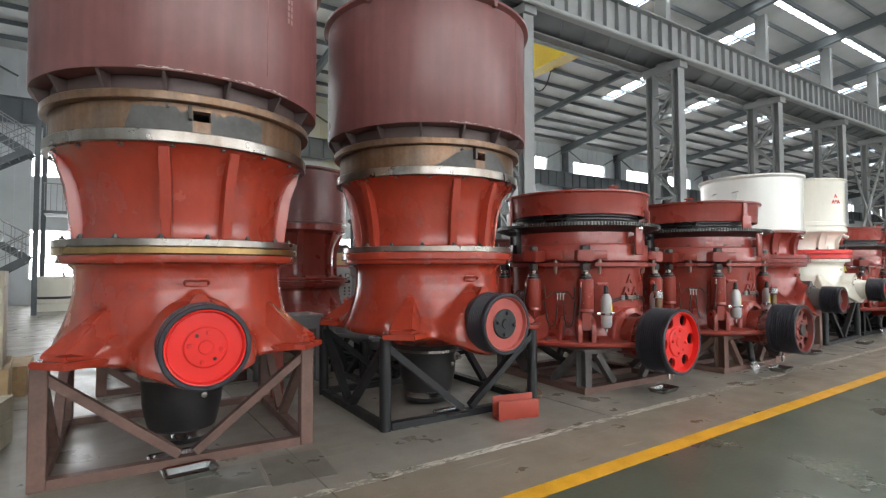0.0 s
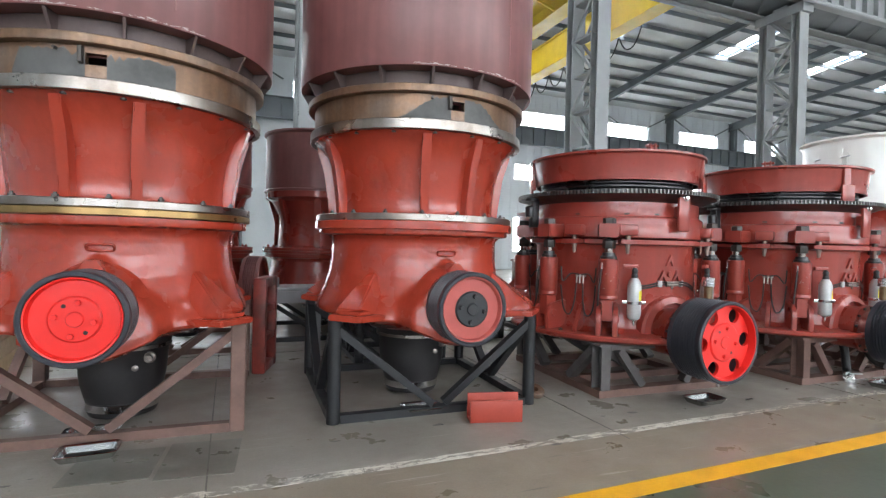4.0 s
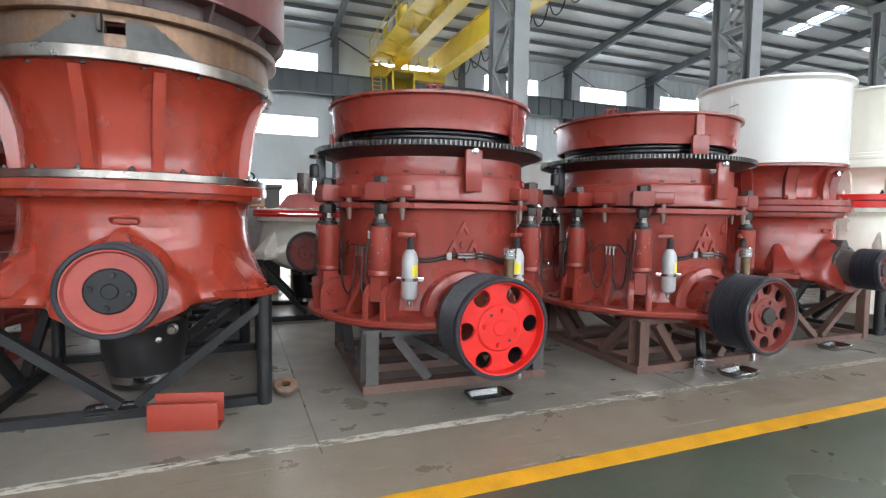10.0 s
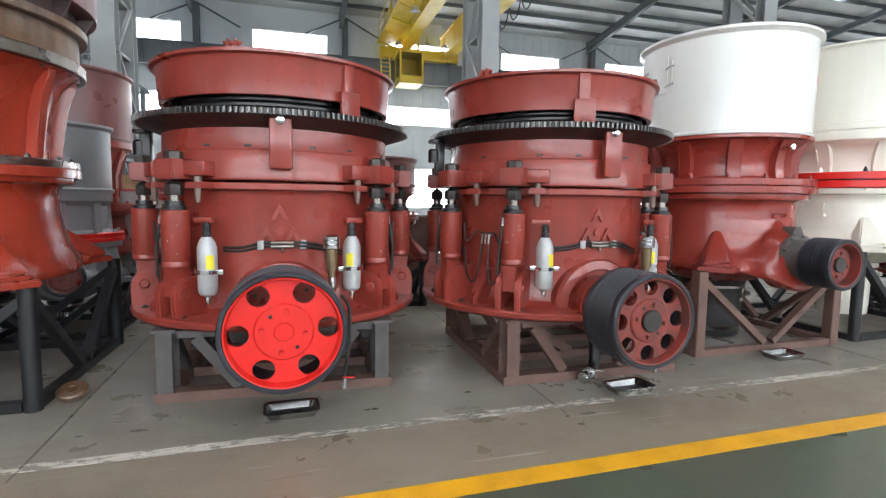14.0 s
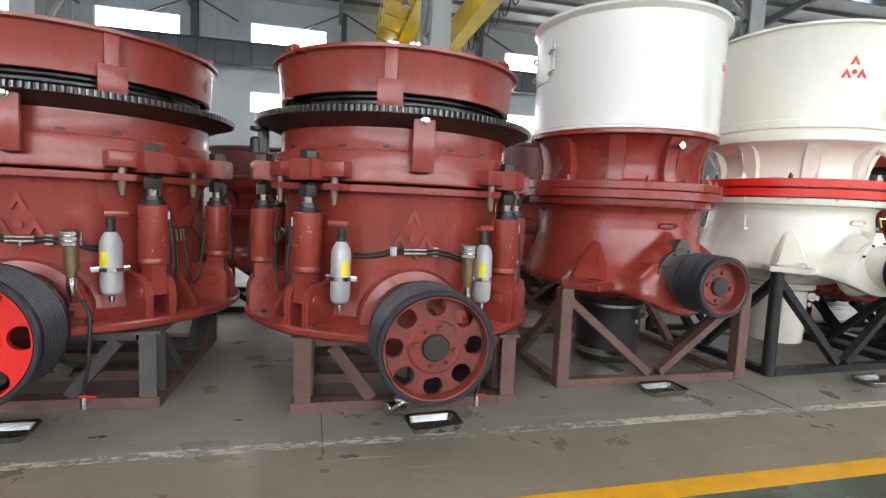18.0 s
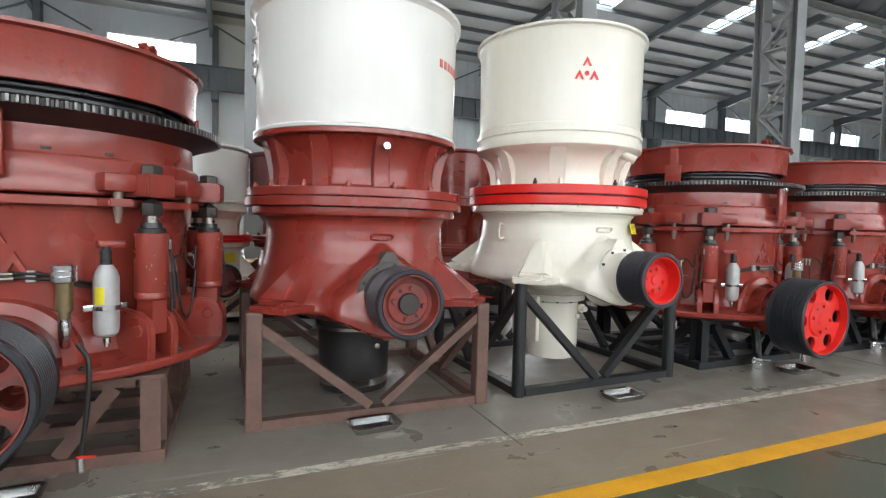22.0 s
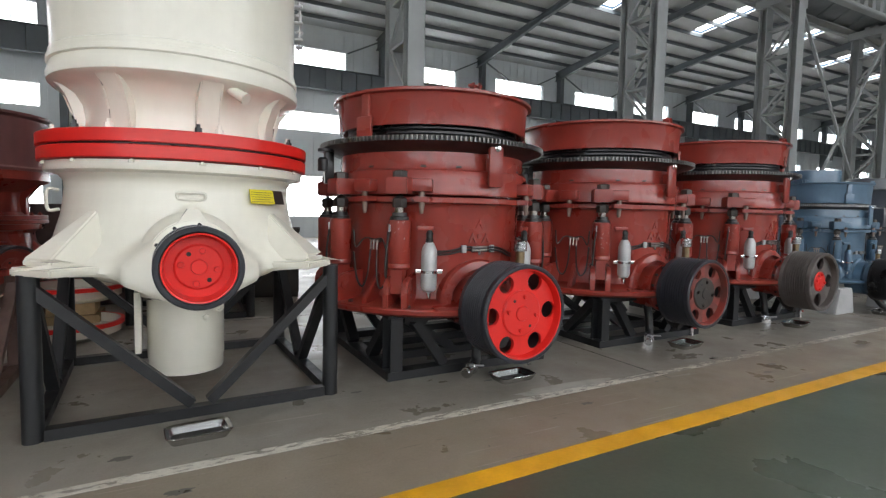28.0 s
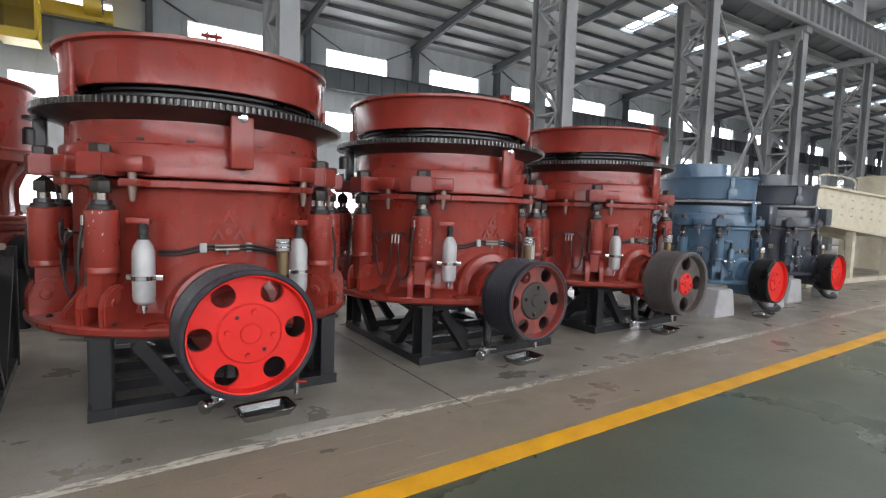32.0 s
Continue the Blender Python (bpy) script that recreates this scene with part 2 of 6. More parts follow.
def lathe(profile, seg=72, bm=None, a0=0.0, a1=360.0, m=None, closed=False):
    """Turns (radius, height) pairs about the z axis."""
    bm = bm or bmesh.new()
    full = a1 - a0 >= 359.9
    cols = seg if full else seg + 1
    rings = []
    for k in range(cols):
        a = radians(a0 + (a1 - a0) * k / seg)
        c, s = math.cos(a), math.sin(a)
        ring = []
        for r, z in profile:
            v = Vector((r * c, r * s, z))
            ring.append(bm.verts.new(m @ v if m else v))
        rings.append(ring)
    n = len(profile)
    pairs = [(i, i + 1) for i in range(n - 1)] + ([(n - 1, 0)] if closed else [])
    for k in range(seg):
        a, b = rings[k], rings[(k + 1) % cols]
        for i, j in pairs:
            if profile[i][0] < 1e-6 and profile[j][0] < 1e-6:
                continue
            bm.faces.new((a[i], b[i], b[j], a[j]))
    if not full and closed:
        bm.faces.new(rings[0])
        bm.faces.new(list(reversed(rings[-1])))
    bmesh.ops.remove_doubles(bm, verts=bm.verts, dist=1e-5)
    return bm


def box(size, m=None, bm=None, bevel=0.0):
    bm2 = bmesh.new()
    bmesh.ops.create_cube(bm2, size=1.0, matrix=Matrix.Diagonal((*size, 1)))
    if bevel:
        bmesh.ops.bevel(bm2, geom=bm2.edges[:] + bm2.verts[:], offset=bevel, segments=2, affect="EDGES", profile=0.5)
    if m is not None:
        bm2.transform(m)
    if bm is None:
        return bm2
    return join(bm, bm2)


def join(bm, other):
    me = bpy.data.meshes.new("tmp")
    other.to_mesh(me)
    other.free()
    bm.from_mesh(me)
    bpy.data.meshes.remove(me)
    return bm


def aim(p, q):
    """A pose at p whose z axis points to q."""
    d = Vector(q) - Vector(p)
    return Matrix.Translation(p) @ d.to_track_quat("Z", "Y").to_matrix().to_4x4()


def rod(p, q, r, seg=16, r2=None, bm=None, bevel=0.0):
    """A capped round bar from p to q."""
    length = (Vector(q) - Vector(p)).length
    r2 = r if r2 is None else r2
    b = bevel
    prof = [(0, 0), (r - b, 0), (r, b), (r2, length - b), (r2 - b, length), (0, length)] if b else [(0, 0), (r, 0), (r2, length), (0, length)]
    return lathe(prof, seg, bm=bm, m=aim(p, q))


def beam(p, q, w, h, bm=None, up=(0, 0, 1)):
    """A square bar from p to q, w across and h along up."""
    p, q = Vector(p), Vector(q)
    z = (q - p).normalized()
    x = Vector(up).cross(z)
    if x.length < 1e-4:
        x = Vector((1, 0, 0)).cross(z)
    x.normalize()
    y = z.cross(x)
    m = Matrix(((x.x, y.x, z.x, 0), (x.y, y.y, z.y, 0), (x.z, y.z, z.z, 0), (0, 0, 0, 1)))
    return box((w, h, (q - p).length), Matrix.Translation((p + q) / 2) @ m, bm)


def prism(poly, thick, m=None, bm=None):
    """A flat polygon in the xz plane, thickened along y about its middle."""
    bm2 = bmesh.new()
    a = [bm2.verts.new((x, -thick / 2, z)) for x, z in poly]
    b = [bm2.verts.new((x, thick / 2, z)) for x, z in poly]
    bm2.faces.new(a)
    bm2.faces.new(list(reversed(b)))
    for i in range(len(poly)):
        j = (i + 1) % len(poly)
        bm2.faces.new((a[i], b[i], b[j], a[j]))
    if m is not None:
        bm2.transform(m)
    if bm is None:
        return bm2
    return join(bm, bm2)


def tube(points, r, seg=8, bm=None, sub=6):
    """A round hose through the points, rounded between them."""
    pts = [Vector(p) for p in points]
    ext = [pts[0] * 2 - pts[1]] + pts + [pts[-1] * 2 - pts[-2]]
    path = []
    for i in range(1, len(ext) - 2):
        p0, p1, p2, p3 = ext[i - 1:i + 3]
        for k in range(sub):
            u = k / sub
            path.append(0.5 * ((2 * p1) + (p2 - p0) * u + (2 * p0 - 5 * p1 + 4 * p2 - p3) * u * u + (3 * p1 - p0 - 3 * p2 + p3) * u ** 3))
    path.append(pts[-1])
    bm = bm or bmesh.new()
    rings = []
    for i, p in enumerate(path):
        d = (path[min(i + 1, len(path) - 1)] - path[max(i - 1, 0)]).normalized()
        x = d.orthogonal().normalized() if i == 0 else (x - d * x.dot(d)).normalized()
        y = d.cross(x)
        rings.append([bm.verts.new(p + (x * math.cos(t) + y * math.sin(t)) * r) for t in [2 * math.pi * k / seg for k in range(seg)]])
    for a, b in zip(rings, rings[1:]):
        for k in range(seg):
            bm.faces.new((a[k], a[(k + 1) % seg], b[(k + 1) % seg], b[k]))
    bm.faces.new(list(reversed(rings[0])))
    bm.faces.new(rings[-1])
    return bm


def around(angle, radius=0.0, z=0.0):
    """A pose turned about z; its -y axis points outwards. 0 degrees faces the aisle."""
    return Matrix.Rotation(radians(angle), 4, "Z") @ Matrix.Translation((0, -radius, z))


def structure(name, bm, mat, label, smooth=0):
    return tagged(new(name, finish(bm, name, mat, smooth)), label, kind="structure")

# ---- the hall ----
X0, X1, YB, YF = -14.0, 150.0, 31.0, -13.0
EAVE, SLOPE = 12.3, 0.1
COLUMN_X = [-4.6, 3.0, 10.8, 18.8, 26.8, 34.0, 40.8, 48.0, 55.2, 62.4, 69.6, 76.8] + [84.0 + 7.2 * i for i in range(9)]
WINDOW_X = [-10.8, -3.5, 4.15, 11.6, 18.95, 26.45, 33.7, 40.9, 47.2, 53.9, 60.4, 67.6, 74.8] + [82.0 + 7.2 * i for i in range(9)]
ROOFLIGHT_X = [-2.6, 5.0, 12.6, 20.1, 27.9, 35.3, 42.9, 50.0, 56.9, 64.0, 71.2] + [78.4 + 7.2 * i for i in range(9)]


def roof_z(y):
    return EAVE + (YB - y) * SLOPE if y >= 0 else EAVE + YB * SLOPE + y * SLOPE


LINE_TURN = Matrix.Rotation(radians(1.55), 4, "Z")


def floor_material(name, tone, scratch):
    m = bpy.data.materials.new(name)
    m.use_nodes = True
    N, L = m.node_tree.nodes, m.node_tree.links
    bsdf = N["Principled BSDF"]
    co = N.new("ShaderNodeTexCoord")

    def noise_fac(scale, detail, lo, hi, out_lo=0.0, out_hi=1.0, stretch=(1, 1, 1)):
        mp = N.new("ShaderNodeMapping")
        mp.inputs["Scale"].default_value = stretch
        L.new(co.outputs["Object"], mp.inputs["Vector"])
        n = N.new("ShaderNodeTexNoise")
        n.inputs["Scale"].default_value, n.inputs["Detail"].default_value, n.inputs["Roughness"].default_value = scale, detail, 0.6
        L.new(mp.outputs[0], n.inputs["Vector"])
        r = N.new("ShaderNodeMapRange")
        r.inputs[1].default_value, r.inputs[2].default_value = lo, hi
        r.inputs[3].default_value, r.inputs[4].default_value = out_lo, out_hi
        L.new(n.outputs["Fac"], r.inputs[0])
        return r.outputs[0]

    def mixed(fac, a, b):
        mx = N.new("ShaderNodeMixRGB")
        for i, v in ((0, fac), (1, a), (2, b)):
            if isinstance(v, tuple):
                mx.inputs[i].default_value = (*v, 1)
            elif isinstance(v, float):
                mx.inputs[i].default_value = v
            else:
                L.new(v, mx.inputs[i])
        return mx.outputs[0]

    col = mixed(noise_fac(0.35, 8, 0.35, 0.7), tone, tuple(c * 0.68 for c in tone))
    col = mixed(noise_fac(1.3, 8, 0.40, 0.80, 0, 0.7, (0.5, 1.6, 1)), col, (0.21, 0.17, 0.125))
    col = mixed(noise_fac(2.7, 8, 0.48, 0.78, 0, 0.4), col, tuple(c * 1.22 for c in tone))
    col = mixed(noise_fac(2.1, 9, 0.55, 0.80, 0, 0.5), col, (0.12, 0.105, 0.088))
    col = mixed(noise_fac(17, 5, 0.68, 0.73, 0, 0.8), col, (0.07, 0.06, 0.05))
    col = mixed(noise_fac(7, 4, 0.64, 0.69, 0, scratch, (0.12, 3.2, 1)), col, (0.44, 0.41, 0.36))
    col = mixed(noise_fac(9, 4, 0.66, 0.70, 0, scratch, (0.2, 2.6, 1)), col, (0.10, 0.085, 0.07))
    col = mixed(noise_fac(60, 4, 0.3, 0.8, 0, 0.4), col, tuple(c * 1.3 for c in tone))
    L.new(col, bsdf.inputs["Base Color"])
    L.new(noise_fac(1.6, 7, 0.35, 0.65, 0.25, 0.52), bsdf.inputs["Roughness"])
    b = N.new("ShaderNodeBump")
    b.inputs["Strength"].default_value, b.inputs["Distance"].default_value = 0.12, 0.01
    L.new(noise_fac(35, 4, 0, 1), b.inputs["Height"])
    L.new(b.outputs[0], bsdf.inputs["Normal"])
    return m


FLOOR = floor_material("worn concrete floor", (0.255, 0.235, 0.2), 0.35)
STRIP = floor_material("brown scuffed concrete", (0.25, 0.21, 0.158), 0.7)
GREEN = material("green floor coating", (0.07, 0.09, 0.061), 0.3, grain=0.2, scale=30, stain=0.6, stain_scale=0.9, stain_color=(0.046, 0.053, 0.04), bump=0.08)


def worn_paint(name, base, cover, size, patchy):
    """Floor paint with chipped-away places."""
    m = material(name, base, 0.45, grain=0.12, scale=40, stain=0.35, stain_scale=4)
    N, L = m.node_tree.nodes, m.node_tree.links
    bsdf, out = N["Principled BSDF"], N["Material Output"]
    co = N.new("ShaderNodeTexCoord")
    mp = N.new("ShaderNodeMapping")
    mp.inputs["Scale"].default_value = (0.45, 1.6, 1)
    L.new(co.outputs["Object"], mp.inputs["Vector"])
    n = N.new("ShaderNodeTexNoise")
    n.inputs["Scale"].default_value, n.inputs["Detail"].default_value, n.inputs["Roughness"].default_value = size, 12, 0.82
    L.new(mp.outputs[0], n.inputs["Vector"])
    big = N.new("ShaderNodeTexNoise")
    big.inputs["Scale"].default_value, big.inputs["Detail"].default_value = 0.7, 2
    L.new(co.outputs["Object"], big.inputs["Vector"])
    add = N.new("ShaderNodeMath")
    add.operation = "MULTIPLY_ADD"
    add.inputs[1].default_value = patchy
    L.new(big.outputs["Fac"], add.inputs[0])
    L.new(n.outputs["Fac"], add.inputs[2])
    r = N.new("ShaderNodeMapRange")
    r.inputs[1].default_value, r.inputs[2].default_value = cover + 0.5 * patchy, cover + 0.5 * patchy + 0.015
    L.new(add.outputs[0], r.inputs[0])
    t = N.new("ShaderNodeBsdfTransparent")
    mx = N.new("ShaderNodeMixShader")
    L.new(r.outputs[0], mx.inputs[0])
    L.new(bsdf.outputs[0], mx.inputs[1])
    L.new(t.outputs[0], mx.inputs[2])
    L.new(mx.outputs[0], out.inputs["Surface"])
    return m


LINE_YELLOW = worn_paint("worn yellow floor paint", (0.74, 0.36, 0.005), 0.66, 4.0, 0.0)
LINE_WHITE = worn_paint("worn white floor paint", (0.66, 0.62, 0.54), 0.475, 14.0, 0.22)

structure("floor", box((X1 - X0, YB - YF, 0.2), pose((X0 + X1) / 2, (YB + YF) / 2, -0.1)), FLOOR, "stained grey concrete workshop floor")
structure("walkway_floor", box((X1 - X0 - 4, 5.0, 0.004), LINE_TURN @ pose((X0 + X1) / 2, 2.37 - 2.5, 0.002)), GREEN, "dark green coated walkway")
structure("scuffed_strip", box((X1 - X0 - 4, 0.78, 0.002), LINE_TURN @ pose((X0 + X1) / 2, 2.915, 0.001)), STRIP, "brown scuffed concrete strip between the floor lines")
structure("yellow_line", box((X1 - X0 - 4, 0.17, 0.004), LINE_TURN @ pose((X0 + X1) / 2, 2.45, 0.004)), LINE_YELLOW, "worn yellow painted floor line")
structure("white_line", box((X1 - X0 - 4, 0.095, 0.003), LINE_TURN @ pose((X0 + X1) / 2, 3.36, 0.0025)), LINE_WHITE, "chipped white painted floor line")


def wall_with_openings(name, y, thick, top, holes, rows, mat, label):
    """A long wall along x with rows of window openings cut through."""
    bm = bmesh.new()
    zs = [0.0]
    for lo, hi in rows:
        zs += [lo, hi]
    zs.append(top)
    for i in range(len(zs) - 1):
        z0, z1 = zs[i], zs[i + 1]
        if i % 2 == 0:
            box((X1 - X0, thick, z1 - z0), pose((X0 + X1) / 2, y, (z0 + z1) / 2), bm)
        else:
            x = X0
            for a, b in holes:
                box((a - x, thick, z1 - z0), pose((a + x) / 2, y, (z0 + z1) / 2), bm)
                x = b
            box((X1 - x, thick, z1 - z0), pose((X1 + x) / 2, y, (z0 + z1) / 2), bm)
    return structure(name, bm, mat, label)


BACK_ROWS = [(1.2, 3.65), (6.2, 7.35), (9.9, 11.05)]
holes = [(x, x + 4.1) for x in WINDOW_X]
wall_with_openings("wall_north", YB + 0.1, 0.2, EAVE, holes, BACK_ROWS, WALL, "pale grey clad back wall with window bands")
FRONT_ROWS = [(3.4, 6.2), (8.6, 11.2)]
front_holes = [(a, b + 2.2) for a, b in holes if a < 45]
wall_with_openings("wall_south", YF - 0.1, 0.2, 14.1, front_holes, FRONT_ROWS, WALL, "pale grey clad wall with tall windows")
structure("wall_west", box((0.2, YB - YF, 15.6), pose(X0 - 0.1, (YB + YF) / 2, 7.8)), WALL, "pale grey clad end wall")
structure("wall_east", box((0.2, YB - YF, 15.6), pose(X1 + 0.1, (YB + YF) / 2, 7.8)), WALL, "pale grey clad end wall")

# ribs of the wall cladding
bm = bmesh.new()
for i in range(int((X1 - X0) / 0.6)):
    x = X0 + 0.3 + 0.6 * i
    if any(a - 0.05 < x < b + 0.05 for a, b in holes):
        for z0, z1 in ((0, 1.15), (3.7, 6.15), (7.4, 9.85), (11.1, EAVE)):
            box((0.05, 0.03, z1 - z0), pose(x, YB - 0.015, (z0 + z1) / 2), bm)
    else:
        box((0.05, 0.03, EAVE), pose(x, YB - 0.015, EAVE / 2), bm)
tagged(structure("wall_cladding", bm, WALL, "vertical ribs of pale wall cladding"), kind="structure")

# window frames, panes and the sky outside
FRAME = material("white window frame", (0.6, 0.62, 0.62), 0.4, stain=0.2)
for k, (a, b) in enumerate(holes):
    for r, (z0, z1) in enumerate(BACK_ROWS):
        win = thing("window_%d" % (k * 3 + r + 1), pose((a + b) / 2, YB + 0.1, z0), "white framed factory window, bright daylight behind", "window", kind="structure")
        w, h = b - a, z1 - z0
        for bar in [((w, 0.08, 0.05), (0, 0, 0.025)), ((w, 0.08, 0.05), (0, 0, h - 0.025)), ((0.05, 0.08, h - 0.1), (-w / 2 + 0.025, 0, h / 2)), ((0.05, 0.08, h - 0.1), (w / 2 - 0.025, 0, h / 2)),
                    ((0.04, 0.06, h - 0.1), (0, 0, h / 2)), ((0.04, 0.06, h - 0.1), (-w / 4, 0, h / 2)), ((0.04, 0.06, h - 0.1), (w / 4, 0, h / 2))] + ([((w - 0.1, 0.06, 0.04), (0, 0, h * 0.35)), ((w - 0.1, 0.06, 0.04), (0, 0, h * 0.7))] if r == 0 else []):
            part("window_frame", box(bar[0], pose(*bar[1])), FRAME, win, smooth=0)
bm = bmesh.new()
for a, b in holes:
    for z0, z1 in BACK_ROWS:
        box((b - a + 0.3, 0.02, z1 - z0 + 0.2), pose((a + b) / 2, YB + 0.45, (z0 + z1) / 2), bm)
structure("backdrop", bm, SKY_WINDOW, "bright overcast sky outside the windows")
bm = bmesh.new()
for a, b in front_holes:
    for z0, z1 in FRONT_ROWS:
        box((b - a + 0.3, 0.02, z1 - z0 + 0.2), pose((a + b) / 2, YF - 0.45, (z0 + z1) / 2), bm)
structure("backdrop_south", bm, SKY_FRONT, "bright overcast sky outside the windows")

# roof sheets with openings for the roof lights
LIGHT_Y = [(18.9, 22.4), (12.3, 15.1), (4.2, 7.2), (-7.2, -4.2)]
bm = bmesh.new()


def roof_strip(y0, y1, x0, x1, out, thick=0.06, lift=0.0):
    za, zb = roof_z(y0) + lift, roof_z(y1) + lift
    poly = [(x0, y0, za), (x1, y0, za), (x1, y1, zb), (x0, y1, zb)]
    low = [out.verts.new(p) for p in poly]
    top = [out.verts.new((p[0], p[1], p[2] + thick)) for p in poly]
    out.faces.new(list(reversed(low)))
    out.faces.new(top)
    for i in range(4):
        j = (i + 1) % 4
        out.faces.new((low[i], low[j], top[j], top[i]))


ys = sorted({YF, 0.0, YB, *[v for pair in LIGHT_Y for v in pair], 11.05, 11.33})
for y0, y1 in zip(ys, ys[1:]):
    lit = any(abs(y0 - a) < 0.01 for a, b in LIGHT_Y)
    if abs(y0 - 11.05) < 0.01:
        continue
    if not lit:
        roof_strip(y0, y1, X0, X1, bm)
    else:
        x = X0
        for c in ROOFLIGHT_X:
            roof_strip(y0, y1, x, c - 0.5, bm)
            x = c + 0.5
        roof_strip(y0, y1, x, X1, bm)
structure("ceiling", bm, ROOF, "grey galvanised sheet roof with roof lights")
bm = bmesh.new()
for a, b in LIGHT_Y:
    for c in ROOFLIGHT_X:
        roof_strip(a - 0.1, b + 0.1, c - 0.6, c + 0.6, bm, 0.02, 0.25)
roof_strip(10.9, 11.5, X0, X1, bm, 0.02, 0.25)
structure("backdrop_roof", bm, SKY_PANE, "bright overcast sky above the roof lights")

# purlins and rafters
bm = bmesh.new()
y = YF + 0.6
while y < YB:
    beam((X0, y, roof_z(y) - 0.1), (X1, y, roof_z(y) - 0.1), 0.07, 0.2, bm)
    y += 1.45
for i in range(int((X1 - X0) / 0.7)):
    box((0.05, 0.4, 0.05), pose(X0 + 0.35 + 0.7 * i, 11.19, roof_z(11.19) - 0.02), bm)
structure("purlins", bm, STEEL_DARK, "dark steel roof purlins")
bm = bmesh.new()
for x in COLUMN_X:
    for y0, y1, d0, d1 in ((YB, 24.0, 0.6, 0.32), (24.0, 12.0, 0.32, 0.42), (12.0, 0.0, 0.42, 0.4), (0.0, YF, 0.4, 0.7)):
        poly = [(y0, roof_z(y0) - 0.2), (y1, roof_z(y1) - 0.2), (y1, roof_z(y1) - 0.2 - d1), (y0, roof_z(y0) - 0.2 - d0)]
        prism(poly, 0.03, Matrix.Translation((x - 1.8, 0, 0)) @ Matrix.Rotation(radians(90), 4, "Z"), bm)
        for k in (0, 1):
            zz = [(y0, roof_z(y0) - 0.2 - k * d0), (y1, roof_z(y1) - 0.2 - k * d1)]
            beam((x - 1.8, zz[0][0], zz[0][1]), (x - 1.8, zz[1][0], zz[1][1]), 0.22, 0.03, bm)
structure("rafters", bm, STEEL_DARK, "dark grey steel portal rafters")

# wall posts, eaves strut and runway beam along the back wall
bm = bmesh.new()
for x in COLUMN_X:
    box((0.3, 0.45, EAVE - 0.4), pose(x - 1.6, YB - 0.3, (EAVE - 0.4) / 2), bm)
    beam((x - 1.6, YB - 0.35, 12.0), (x - 3.8, YB - 0.35, 10.9), 0.08, 0.08, bm)
    beam((x - 1.6, YB - 0.35, 12.0), (x + 0.6, YB - 0.35, 10.9), 0.08, 0.08, bm)
structure("wall_posts", bm, STEEL_DARK, "dark grey steel wall posts")
bm = bmesh.new()
box((X1 - X0, 0.04, 1.15), pose((X0 + X1) / 2, YB - 1.1, 9.05), bm)
box((X1 - X0, 0.4, 0.04), pose((X0 + X1) / 2, YB - 1.1, 9.64), bm)
box((X1 - X0, 0.3, 0.04), pose((X0 + X1) / 2, YB - 1.1, 8.46), bm)
for i in range(int((X1 - X0) / 0.9)):
    box((0.02, 0.12, 1.1), pose(X0 + 0.4 + 0.9 * i, YB - 1.18, 9.05), bm)
for x in COLUMN_X:
    box((0.35, 0.9, 0.5), pose(x - 1.6, YB - 0.75, 8.2), bm)
structure("crane_runway_wall", bm, STEEL_DARK, "dark blue grey runway beam along the back wall")


def lattice_column(x):
    col = thing("lattice_column", pose(x, 0, 0), "blue grey steel lattice column, two posts laced with angles", "column", "hall columns", "structure")
    for name, y, w in (("front_post", 11.5, 0.42), ("rear_post", 12.65, 0.42)):
        bm = box((w, 0.03, 9.6), pose(0, y - 0.14, 4.8))
        box((w, 0.03, 9.6), pose(0, y + 0.14, 4.8), bm)
        box((0.03, 0.25, 9.6), pose(0, y, 4.8), bm)
        part(name, bm, COLUMN, col, smooth=0)
    z, flip = 0.3, False
    while z < 9.2:
        for sx in (-0.17, 0.17):
            a, b = (11.6, 12.55) if not flip else (12.55, 11.6)
            part("lacing", beam((sx, a, z), (sx, b, z + 1.05), 0.07, 0.07), COLUMN, col, smooth=0)
        part("strut", beam((0, 11.6, z), (0, 12.55, z), 0.3, 0.06), COLUMN, col, smooth=0)
        z, flip = z + 1.05, not flip
    part("cap", box((0.5, 1.7, 0.3), pose(0, 12.08, 9.72)), COLUMN, col, smooth=0)
    part("upper_column", box((0.3, 0.5, roof_z(12.1) - 9.9), pose(0, 12.1, (roof_z(12.1) + 9.9) / 2 - 0.1)), COLUMN, col, smooth=0)
    return col


for x in COLUMN_X:
    lattice_column(x)
for name, y, sgn in (("crane_runway_front", 11.3, -1), ("crane_runway_rear", 12.85, 1)):
    bm = box((X1 - X0, 0.03, 1.1), pose((X0 + X1) / 2, y, 10.5))
    box((X1 - X0, 0.45, 0.05), pose((X0 + X1) / 2, y, 11.07), bm)
    box((X1 - X0, 0.4, 0.05), pose((X0 + X1) / 2, y, 9.93), bm)
    rod((X0, y + sgn * 0.2, 9.84), (X1, y + sgn * 0.2, 9.84), 0.07, 10, bm=bm)
    girder = structure(name, bm, COLUMN, "blue grey plate girder with web stiffeners")
    plate = finish(box((0.02, 0.15, 1.05)), "stiffener", COLUMN, 0)
    for i in range(int((X1 - X0) / 0.62)):
        share("stiffener", plate, girder, pose(X0 + 0.3 + 0.62 * i, y + sgn * 0.09, 10.5))
bm = box((X1 - X0, 1.5, 0.02), pose((X0 + X1) / 2, 12.08, 10.02))
for i in range(int((X1 - X0) / 1.2)):
    beam((X0 + 1.2 * i, 11.4, 9.97), (X0 + 1.2 * i + 1.2, 12.75, 9.97), 0.06, 0.06, bm)
